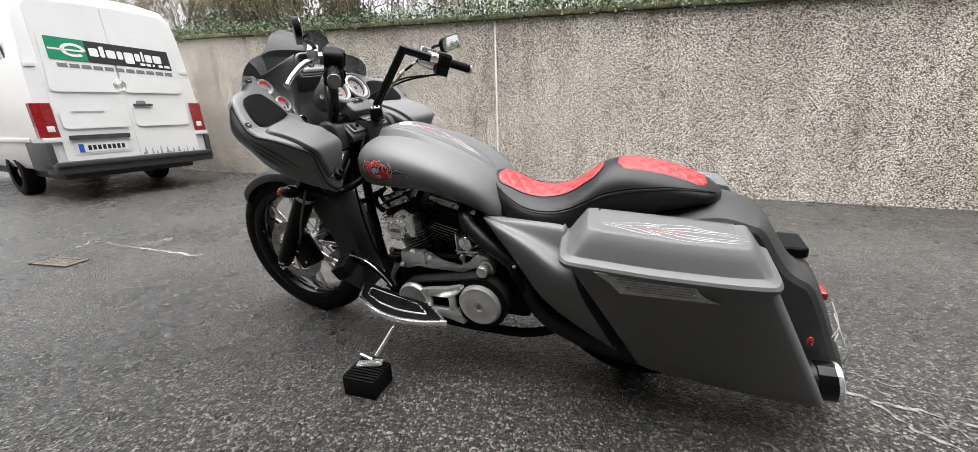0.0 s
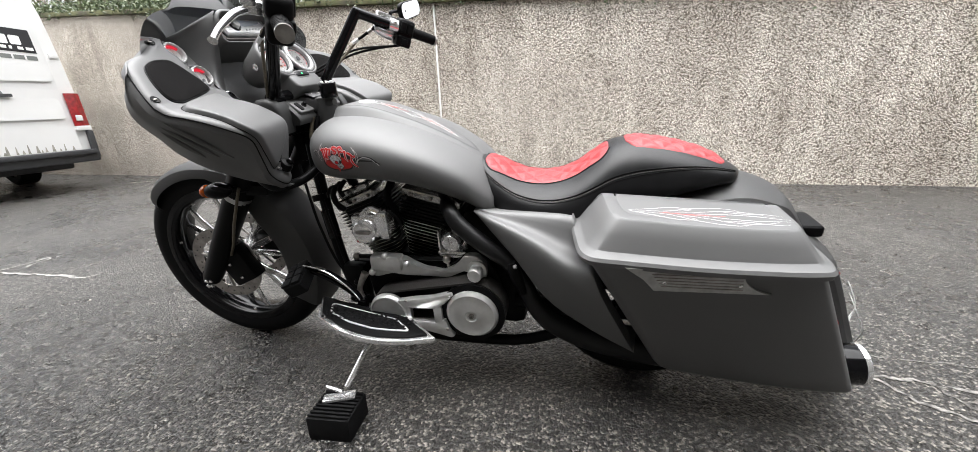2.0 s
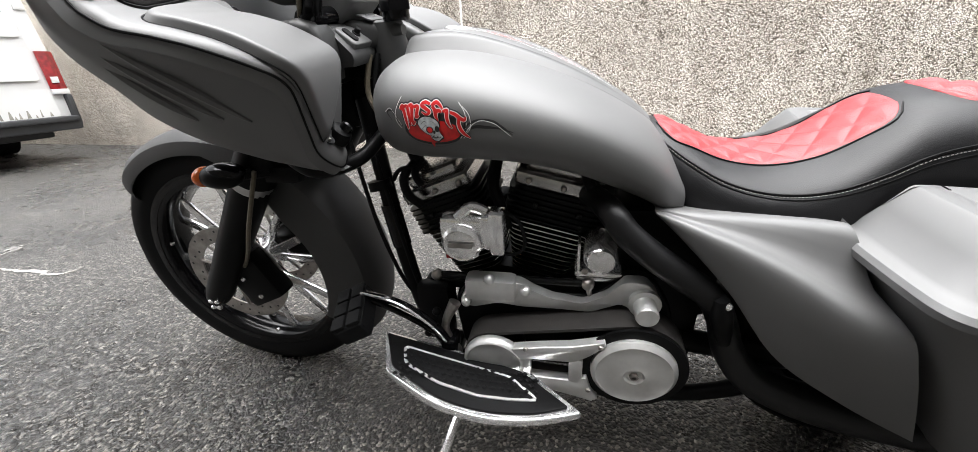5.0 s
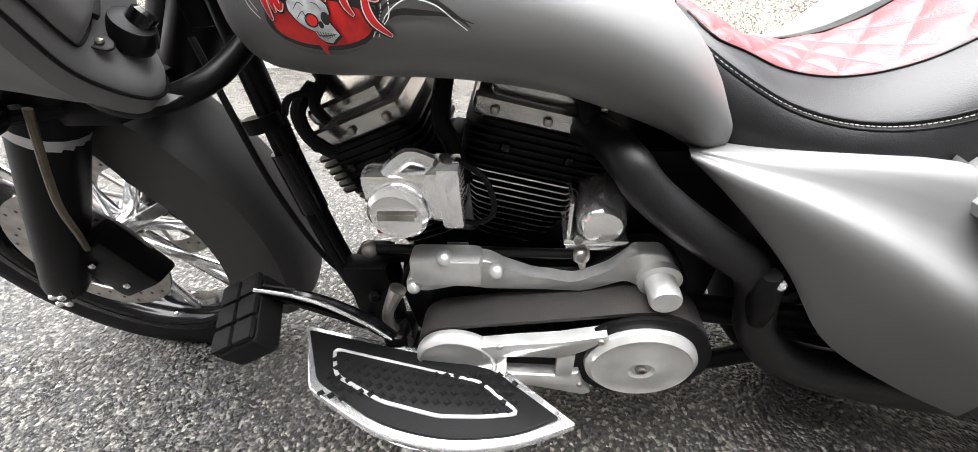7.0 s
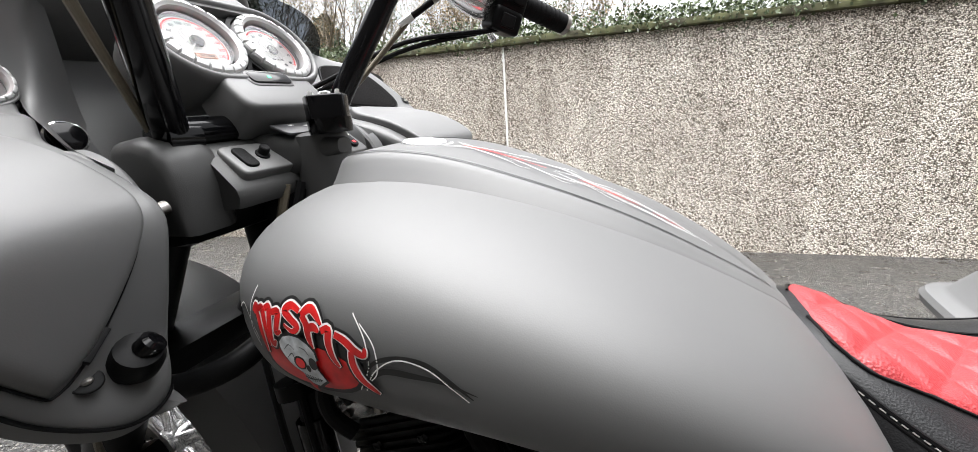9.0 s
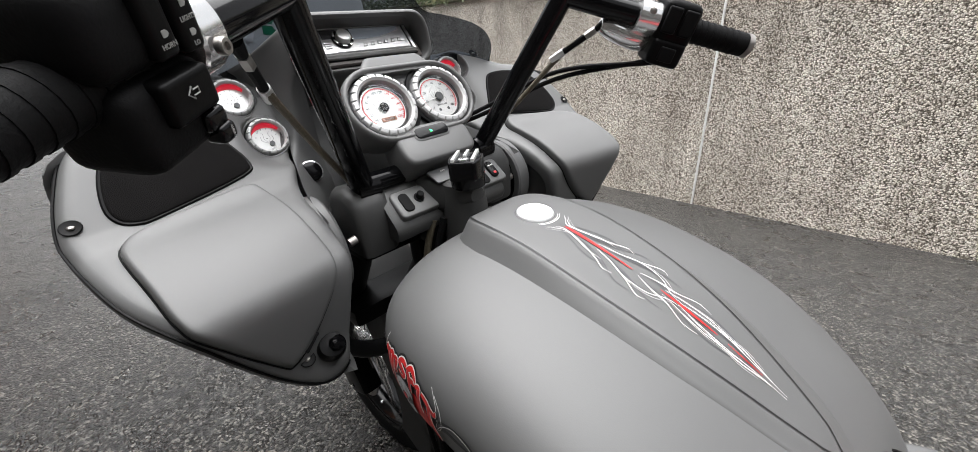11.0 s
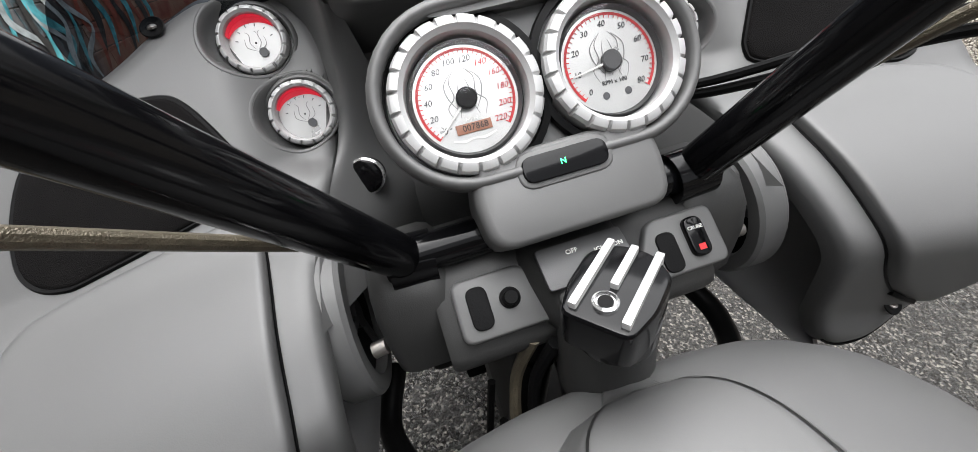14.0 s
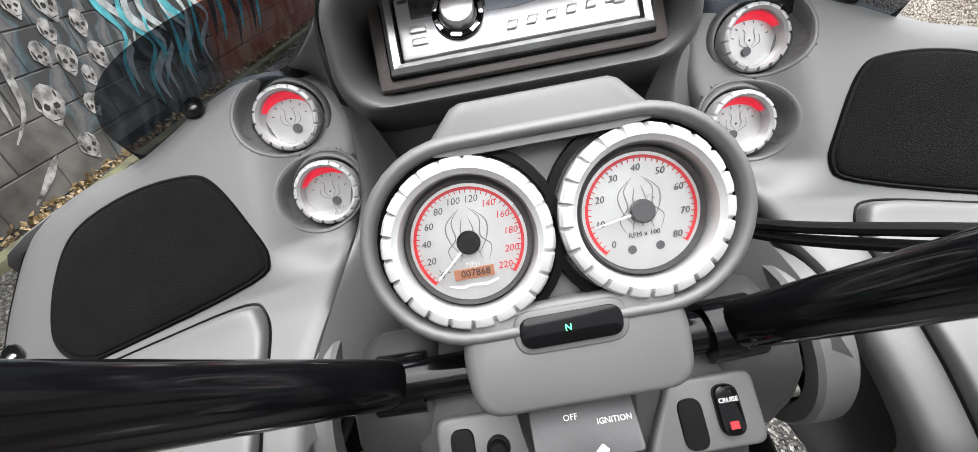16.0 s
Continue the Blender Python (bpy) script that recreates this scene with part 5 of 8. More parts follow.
# horn on a bracket between the cylinders
horn = part("horn", join(moved(lathe([(0.001, 0), (0.036, 0), (0.04, 0.006), (0.04, 0.014), (0.034, 0.02), (0.028, 0.018), (0.001, 0.018)], Matrix(), 32), axes((-0.158, -0.205, 0.615), (1, 0, 0), (0, 0, 1))), box(-0.205, -0.115, -0.205, -0.165, 0.59, 0.665, 0.012), box(-0.118, -0.075, -0.215, -0.16, 0.60, 0.675, 0.01), box(-0.10, -0.072, -0.222, -0.2, 0.595, 0.685, 0.005), tube([(-0.17, -0.19, 0.66), (-0.14, -0.185, 0.682), (-0.11, -0.185, 0.672)], 0.011, 10, 4)), M_CHROME, bike, "polished chrome compact horn")
part("horn_script", box(-0.182, -0.134, -0.2275, -0.2262, 0.612, 0.622, 0.0), M_STEEL, horn)
part("horn_red", box(-0.197, -0.165, -0.208, -0.19, 0.572, 0.592, 0.003), M_LENS, horn, "red horn body")
part("horn_cable", tube([(-0.08, -0.19, 0.68), (-0.045, -0.20, 0.66), (-0.035, -0.20, 0.61), (-0.06, -0.19, 0.58), (-0.10, -0.17, 0.575)], 0.004, 8, 6), M_RUBBER, bike)

# ---- open belt primary ----
primary = part("primary_plate", join(prism([(p.x, p.y) for p in rounded([(-0.205, 0.44), (-0.16, 0.49), (-0.03, 0.505), (0.0, 0.475), (0.10, 0.478), (0.165, 0.54), (0.215, 0.53), (0.262, 0.45), (0.265, 0.30), (0.18, 0.265), (-0.10, 0.265), (-0.19, 0.29)], 0.03, 4)], axes((0, -0.155, 0), (1, 0, 0), (0, 0, 1)), 0.02, 0.006)), M_BLACK, bike, "black backing plate of the open belt drive")
topw = rounded([(-0.185, 0.452), (-0.165, 0.49), (-0.13, 0.508), (-0.05, 0.515), (-0.025, 0.498), (0.02, 0.478), (0.085, 0.472), (0.13, 0.498), (0.16, 0.535), (0.20, 0.535), (0.225, 0.505), (0.225, 0.455), (0.20, 0.455), (0.16, 0.482), (0.10, 0.452), (0.02, 0.452), (-0.05, 0.452), (-0.10, 0.458), (-0.16, 0.44)], 0.012, 3)
part("motor_plate", prism(topw, axes((0, -0.172, 0), (1, 0, 0), (0, 0, 1)), 0.026, 0.005), M_ALU, primary, "cast aluminium motor plate")
part("gear_housing", join(box(-0.165, -0.055, -0.215, -0.17, 0.47, 0.525, 0.014), *[ball((x, -0.205, z), 0.012, (1, 1.2, 1), 12) for x, z in ((-0.165, 0.462), (-0.035, 0.502), (-0.11, 0.525))]), M_ALU, primary, "aluminium housing")


def belt_path(off):
    a, ra, b, rb = Vector((-0.10, 0.345)), 0.062 + off, Vector((0.185, 0.362)), 0.098 + off
    d = (b - a)
    ang = math.atan2(d.y, d.x)
    phi = math.acos((ra - rb) / d.length)
    pts = []
    for k in range(17):
        t = ang + phi + (math.tau - 2 * phi) * k / 16
        pts.append(a + ra * Vector((math.cos(t), math.sin(t))))
    for k in range(25):
        t = ang - phi + (2 * phi) * k / 24
        pts.append(b + rb * Vector((math.cos(t), math.sin(t))))
    return pts


rows = []
for off, y in ((0, -0.185), (0.007, -0.185), (0.007, -0.245), (0, -0.245), (0, -0.185)):
    rows.append([(p.x, y, p.y) for p in belt_path(off)])
part("drive_belt", loft(rows, True, False), M_BELT, primary, "wide brown-black toothed belt")
part("front_pulley", moved(lathe([(0.001, 0), (0.06, 0), (0.061, 0.055), (0.001, 0.058)], Matrix(), 40), axes((-0.10, -0.19, 0.345), (1, 0, 0), (0, 0, 1))), M_BLACK, primary)
part("clutch_basket", moved(lathe([(0.001, 0), (0.097, 0), (0.098, 0.04), (0.094, 0.058), (0.104, 0.06), (0.104, 0.066), (0.001, 0.068)], Matrix(), 56), axes((0.185, -0.19, 0.362), (1, 0, 0), (0, 0, 1))), M_BLACK, primary, "black clutch basket")
clutch = part("clutch_cover", moved(lathe([(0.001, 0), (0.082, 0), (0.084, 0.004), (0.083, 0.012), (0.074, 0.02), (0.07, 0.0185), (0.05, 0.022), (0.03, 0.021), (0.02, 0.023), (0.016, 0.018), (0.001, 0.018)], Matrix(), 56), axes((0.185, -0.252, 0.362), (1, 0, 0), (0, 0, 1))), M_ALU, primary, "turned aluminium clutch cover")
part("clutch_bolt", moved(lathe([(0.001, 0), (0.009, 0), (0.009, 0.006), (0.005, 0.007), (0.005, 0.003), (0.001, 0.003)], Matrix(), 6), axes((0.185, -0.27, 0.362), (1, 0, 0), (0, 0, 1))), M_STEEL, clutch)
sm = axes((0, -0.247, 0), (1, 0, 0), (0, 0, 1))
arm_top = [(-0.06, 0.395), (0.0, 0.408), (0.06, 0.418), (0.125, 0.438), (0.128, 0.428), (0.10, 0.398), (0.07, 0.375), (-0.02, 0.372), (-0.06, 0.36)]
arm_low = [(-0.055, 0.33), (-0.02, 0.322), (0.06, 0.322), (0.095, 0.335), (0.105, 0.30), (0.12, 0.272), (0.11, 0.265), (0.07, 0.275), (0.02, 0.285), (-0.03, 0.285), (-0.065, 0.29)]
part("belt_support", join(prism(arm_top, sm, 0.02, 0.004), prism(arm_low, sm, 0.02, 0.004), moved(box(-0.008, 0.008, -0.03, 0.03, 0, 0.02, 0.003), sm @ Matrix.Translation((-0.028, 0.347, 0))), moved(box(-0.014, 0.014, -0.035, 0.035, 0, 0.02, 0.004), sm @ Matrix.Translation((0.072, 0.348, 0)))), M_ALU, primary, "polished outer belt support")
part("pulley_cover", moved(lathe([(0.001, 0), (0.066, 0), (0.068, 0.006), (0.066, 0.016), (0.06, 0.022), (0.056, 0.018), (0.001, 0.019)], Matrix(), 48), sm @ Matrix.Translation((-0.10, 0.345, 0))), M_ALU, primary, "round machined pulley cover")
part("belt_idler", moved(lathe([(0.001, 0), (0.03, 0), (0.031, 0.012), (0.022, 0.014), (0.022, 0.045), (0.02, 0.05), (0.001, 0.05)], Matrix(), 32), axes((0.198, -0.198, 0.492), (1, 0, 0), (0, 0, 1))), M_ALU, primary, "aluminium idler")
for s, (x, z) in enumerate(((0.10, 0.30), (0.118, 0.425), (-0.04, 0.30), (-0.03, 0.40))):
    part("plate_screw", moved(ball((0, 0, 0.021), 0.006, (1, 1, 0.6), 8), sm @ Matrix.Translation((x, z, 0))), M_STEEL, primary)
part("shift_rod", tube([(-0.245, -0.152, 0.49), (0.09, -0.17, 0.505)], 0.008, 10), M_FIN, bike, "black shift linkage rod")
part("shift_rod_end", ball((-0.245, -0.155, 0.49), 0.014, (1, 1, 1), 12), M_STEEL, bike)
part("shift_rod_end", ball((0.09, -0.172, 0.505), 0.014, (1, 1, 1), 12), M_STEEL, bike)
starter = part("starter", lathe([(0.001, 0.11), (0.026, 0.106), (0.033, 0.098), (0.035, 0.088), (0.035, 0.03), (0.033, 0.026), (0.033, 0.0), (0.001, 0.0)], axes((0.112, -0.078, 0.568), (1, 0, 0), (0, 0, 1)), 32), M_CHROME, bike, "chrome domed starter cover")
part("strap", join(box(0.062, 0.156, -0.172, -0.10, 0.523, 0.534, 0.004), box(0.066, 0.072, -0.17, -0.10, 0.515, 0.60, 0.002), box(0.07, 0.15, -0.166, -0.12, 0.508, 0.517, 0.003)), M_CHROME, starter, "chrome strap")
part("starter_bolt", ball((0.082, -0.178, 0.54), 0.007, (1, 0.7, 1), 10), M_STEEL, starter)
part("linkage_bracket", tube([(0.09, -0.17, 0.50), (0.105, -0.175, 0.44)], 0.006, 8), M_STEEL, bike)

# ---- exhaust ----
M_PIPE = mat("satin_black_pipe_coating", (0.006, 0.006, 0.0063), 0.42, 0.0, 0.2, 20, 0.1, 300, spec=0.28)
pipe = part("exhaust_pipe", tube([(0.080, -0.08, 0.672), (0.105, -0.15, 0.684), (0.126, -0.188, 0.676), (0.150, -0.203, 0.648), (0.195, -0.210, 0.610), (0.255, -0.216, 0.568), (0.305, -0.216, 0.530), (0.338, -0.208, 0.47), (0.37, -0.20, 0.385), (0.43, -0.20, 0.31), (0.54, -0.20, 0.262), (0.70, -0.20, 0.235), (0.95, -0.20, 0.225), (1.235, -0.20, 0.24)], [0.022, 0.024, 0.025, 0.0255, 0.026, 0.026, 0.026, 0.027, 0.030, 0.034, 0.040, 0.046, 0.052, 0.054], 24, 6), M_PIPE, bike, "satin black exhaust pipe swelling into a silencer")
part("exhaust_tip", moved(lathe([(0.054, 0), (0.057, 0.003), (0.057, 0.052), (0.055, 0.058), (0.050, 0.052), (0.048, 0.0)], Matrix(), 40, False), axes((1.232, -0.20, 0.24), (0, 1, 0), (-0.1, 0, 1))), M_GLOSS, pipe, "gloss black silencer tip")
part("tip_ring", moved(lathe([(0.0574, 0.046), (0.0584, 0.050), (0.0584, 0.057), (0.055, 0.060), (0.050, 0.057)], Matrix(), 40, False), axes((1.232, -0.20, 0.24), (0, 1, 0), (-0.1, 0, 1))), M_CHROME, pipe, "bright rolled silencer edge")
part("heat_shield", tube([(0.315, -0.240, 0.545), (0.325, -0.235, 0.50), (0.345, -0.225, 0.43)], [0.012, 0.02, 0.012], 12, 5), M_BLACK, pipe)
part("exhaust_bolt", ball((0.325, -0.248, 0.535), 0.008, (1, 1, 1), 10), M_CHROME, pipe)
part("right_exhaust", tube([(-0.22, 0.10, 0.62), (-0.28, 0.15, 0.55), (-0.24, 0.16, 0.35), (-0.1, 0.18, 0.24), (0.4, 0.2, 0.22), (1.24, 0.20, 0.232)], 0.036, 16, 6), M_BLACK, bike, "matt black exhaust pipe")
part("oil_tank", box(0.14, 0.46, -0.13, 0.13, 0.50, 0.66, 0.03), M_BLACK, bike)

# ---- footboards ----
M_BRIGHTLINE = mat("satin_inlay_metal", (0.62, 0.62, 0.61), 0.35, 0.6, 0.06, 40)


def board_outline(k=0.0):
    return rounded([(-0.378 + k, -0.215 - k), (-0.326 + k * 0.8, -0.328 + k), (-0.202, -0.388 + k), (-0.097, -0.400 + k), (-0.002, -0.383 + k), (0.085 - k * 2.2, -0.345 + k * 0.3), (-0.031 - k, -0.26 - k)], [0.006, 0.01, 0.06, 0.06, 0.06, 0.006, 0.02], 4)


bmtx = pose(0, 0, 0.300, -3, 4.5, 0) @ Matrix.Translation((0, 0, 0))


def footboard_base():
    return prism(board_outline(), bmtx, 0.016, 0.004)


bl, br = both("footboard", footboard_base, M_CHROME, bike, "swept footboard with chrome edge and rubber pads")
for fix, fb in ((lambda b: b, bl), (mirrored, br)):
    part("pad", fix(prism(board_outline(0.012), bmtx @ Matrix.Translation((0, 0, 0.010)), 0.012, 0.002)), M_RUBBER, fb, "black rubber pad")
    trim = rounded([(-0.308, -0.262), (-0.288, -0.308), (-0.205, -0.343), (-0.118, -0.357), (-0.055, -0.352), (-0.001, -0.342), (-0.062, -0.298)], 0.012, 3)
    part("trim", fix(tube([bmtx @ Vector((p.x, p.y, 0.0245)) for p in trim], 0.0032, 8, 0, True)), M_BRIGHTLINE, fb, "chrome inlay line")
    c = sum((Vector(p) for p in trim), Vector((0, 0))) / len(trim)
    inner = [c + (Vector(p) - c) * 0.955 for p in trim]
    part("inner_pad", fix(prism(inner, bmtx @ Matrix.Translation((0, 0, 0.0215)), 0.0045, 0.001)), M_RUBBER, fb, "ribbed inner pad")
    bm = bmesh.new()
    for i in range(18):
        for j in range(5):
            x, y = -0.298 + i * 0.0165 + (j % 2) * 0.008, -0.282 - j * 0.0145 - 0.012 * math.sin(i / 17 * math.pi)
            if (Vector((x, y)) - c).length < 0.16 and -0.345 < y < -0.275 + min(0, -x - 0.05) * 0.3:
                add_loft(bm, [[bmtx @ Vector((x + 0.007, y, 0.027)), bmtx @ Vector((x, y + 0.006, 0.027)), bmtx @ Vector((x - 0.007, y, 0.027)), bmtx @ Vector((x, y - 0.006, 0.027))], [bmtx @ Vector((x + 0.003, y, 0.0295)), bmtx @ Vector((x, y + 0.003, 0.0295)), bmtx @ Vector((x - 0.003, y, 0.0295)), bmtx @ Vector((x, y - 0.003, 0.0295))]])
    part("grip_studs", fix(bm), M_RUBBER, fb, kind="stuff")
    part("mount", fix(join(box(-0.25, -0.20, -0.26, -0.13, 0.27, 0.30, 0.006), box(-0.08, -0.04, -0.26, -0.13, 0.26, 0.29, 0.006))), M_BLACK, fb)

# ---- gear pedal ----
arm1 = tube([(-0.205, -0.235, 0.36), (-0.235, -0.245, 0.425), (-0.30, -0.25, 0.478), (-0.385, -0.25, 0.497)], 0.0085, 10, 6)
arm2 = tube([(-0.205, -0.232, 0.345), (-0.25, -0.24, 0.405), (-0.315, -0.248, 0.455), (-0.385, -0.25, 0.488)], 0.0065, 10, 6)
pedal = part("gear_pedal", join(arm1, arm2, box(-0.225, -0.19, -0.245, -0.20, 0.325, 0.375, 0.008)), M_GLOSS, bike, "black gear lever with chrome edge")
pm = pose(-0.390, -0.278, 0.466, 10, -22, 14)
peg = part("peg_rubber", moved(box(-0.034, 0.034, -0.058, 0.056, -0.026, 0.022, 0.011, Matrix(), 3), pm), M_RUBBER, pedal, "chunky ribbed rubber peg")
for k in range(3):
    for j in range(2):
        part("peg_block", moved(box(-0.034 + j * 0.036, -0.002 + j * 0.036, -0.055 + k * 0.037, -0.021 + k * 0.037, 0.018, 0.030, 0.006), pm), M_RUBBER, peg)
part("pedal_edge", tube([(-0.21, -0.246, 0.375), (-0.24, -0.256, 0.433), (-0.302, -0.26, 0.487), (-0.38, -0.26, 0.506)], 0.003, 8, 6), M_CHROME, pedal)
part("pedal_bracket", join(box(-0.30, -0.22, -0.17, -0.13, 0.30, 0.46, 0.012), *[ball((x, -0.18, z), 0.011, (1, 1, 1), 10) for x, z in ((-0.28, 0.33), (-0.25, 0.40), (-0.235, 0.35))]), M_BLACK, bike)
part("pedal_joint", tube([(-0.195, -0.225, 0.33), (-0.215, -0.225, 0.40), (-0.19, -0.21, 0.46)], [0.013, 0.009, 0.014], 10, 4), M_STEEL, bike)

# ---- side stand ----
part("side_stand", join(tube([(-0.15, -0.22, 0.27), (-0.18, -0.33, 0.225), (-0.205, -0.425, 0.165)], [0.011, 0.009], 10), box(-0.05, 0.05, -0.018, 0.018, -0.006, 0.006, 0.005, pose(-0.215, -0.455, 0.153, -8, 0, 20)), tube([(-0.215, -0.44, 0.16), (-0.262, -0.445, 0.178)], 0.006, 8)), M_CHROME, bike, "chrome side stand with its foot on a rubber block")
# ---- fairing ----
LN = Vector((0.763, 0.168, 0.623)).normalized()


def bulge(z):
    """The inner face swells out over the storage box and falls away below it."""
    return cr((0.80, 0.815, 0.843, 0.866, 0.884, 0.892, 0.900, 0.912, 0.924, 0.968, 1.0, 1.028, 1.05), (-0.02, -0.012, 0.004, 0.036, 0.062, 0.073, 0.082, 0.086, 0.083, 0.060, 0.034, 0.008, 0.0), z)


def lobe(y, z, lift=0.0):
    """A place on the sloping face of the left half of the inner fairing."""
    t = min(1.0, max(0.0, (y + 0.252) / 0.057)) if z > 1.05 else 0.0
    t *= min(1.0, max(0.0, (z - 1.05) / 0.03))
    return Vector(((0.221 - 0.168 * y - 0.623 * z) / 0.763, y, z)) + LN * (lift + bulge(z) - 0.022 * t * t * (3 - 2 * t))


RIM = [(-0.235, 1.212), (-0.273, 1.200), (-0.319, 1.178), (-0.346, 1.168), (-0.391, 1.158), (-0.428, 1.138), (-0.450, 1.10), (-0.463, 1.06), (-0.461, 1.03), (-0.447, 0.968), (-0.422, 0.924), (-0.393, 0.892), (-0.331, 0.843), (-0.285, 0.815), (-0.248, 0.815)]
INNER = [(-0.232, 0.842), (-0.219, 0.898), (-0.214, 0.945), (-0.206, 1.0), (-0.175, 1.06), (-0.158, 1.11), (-0.150, 1.165), (-0.175, 1.215)]
OUT = [(p.x, p.y) for p in smooth_line([(*p, 0) for p in RIM + INNER], 10, True)]


CUPS = ((-0.2165, 1.1755), (-0.1925, 1.1135))


def cup_depth(y, z):
    """How far the face drops under the round cups that hold the small gauges."""
    d = min(math.hypot(y - cy, (z - cz) * 1.27) for cy, cz in CUPS)
    t = min(1.0, max(0.0, (0.0372 - d) / 0.005))
    return -0.022 * t


def cup_snap(q):
    """Draws places close to a cup's edge onto it, so that the edge is clean."""
    for cy, cz in CUPS:
        d = Vector((q.x - cy, (q.y - cz) * 1.27))
        if abs(d.length - 0.0370) < 0.0040:
            d = d.normalized() * 0.0376
            return Vector((cy + d.x, cz + d.y / 1.27))
    return q


def fairing_face():
    c = Vector((-0.31, 1.02))
    rings = []
    for inset, lift, k in ((0.0, -0.03, 1), (0.0, -0.012, 1), (0.004, -0.004, 1), (0.011, 0.0, 1), *[(0.02, 0.0005, 1 - 0.03 * q) for q in range(31)]):
        ring = []
        for p in OUT:
            d = Vector(p) - c
            q = c + (d - d.normalized() * min(inset, d.length * 0.8)) * k
            q = cup_snap(q) if inset > 0.015 else q
            ring.append(lobe(q.x, q.y, lift + (cup_depth(q.x, q.y) if inset > 0.015 else 0.0)))
        rings.append(ring)
    bm = bmesh.new()
    vs = add_loft(bm, rings, True, False)
    mid = bm.verts.new(lobe(c.x, c.y, 0.0005))
    last = vs[-1]
    for i in range(len(last)):
        bm.faces.new((mid, last[i], last[(i + 1) % len(last)]))
    return bm


fairing = part("fairing", fairing_face(), M_PAINT, bike, "wide satin grey touring fairing, left half", 40)
fairing_r = part("fairing", mirrored(fairing_face()), M_PAINT, bike, "wide satin grey touring fairing, right half", 40)
fairing_r.matrix_local = Matrix.Translation((0.0, 0.027, -0.008))


def outer_shell():
    rim = [lobe(y, z, -0.014) for y, z in RIM]
    fwd1 = [(-0.79, -0.19, 1.165), (-0.745, -0.245, 1.155), (-0.69, -0.305, 1.147), (-0.655, -0.335, 1.145), (-0.60, -0.385, 1.143), (-0.548, -0.432, 1.122), (-0.562, -0.443, 1.088), (-0.577, -0.438, 1.044), (-0.585, -0.408, 0.995), (-0.548, -0.375, 0.933), (-0.515, -0.345, 0.868), (-0.468, -0.31, 0.826), (-0.427, -0.285, 0.803), (-0.385, -0.25, 0.782), (-0.36, -0.235, 0.785)]
    fwd2 = [(-0.93 + 0.03 * k / 14, -0.08, 1.10 - 0.018 * k) for k in range(15)]
    rows = []
    for a, b, c in zip(rim, fwd1, fwd2):
        b, c = Vector(b), Vector(c)
        m1 = a.lerp(b, 0.5) + Vector((0, -0.007, 0))
        m2 = b.lerp(c, 0.5) + Vector((-0.03, -0.03, 0))
        rows.append(smooth_line([a, m1, b, m2, c], 4))
    rows = [[r[k] for r in rows] for k in range(len(rows[0]))]
    rows = [smooth_line(r, 3) for r in rows]
    return loft(rows, False, False)


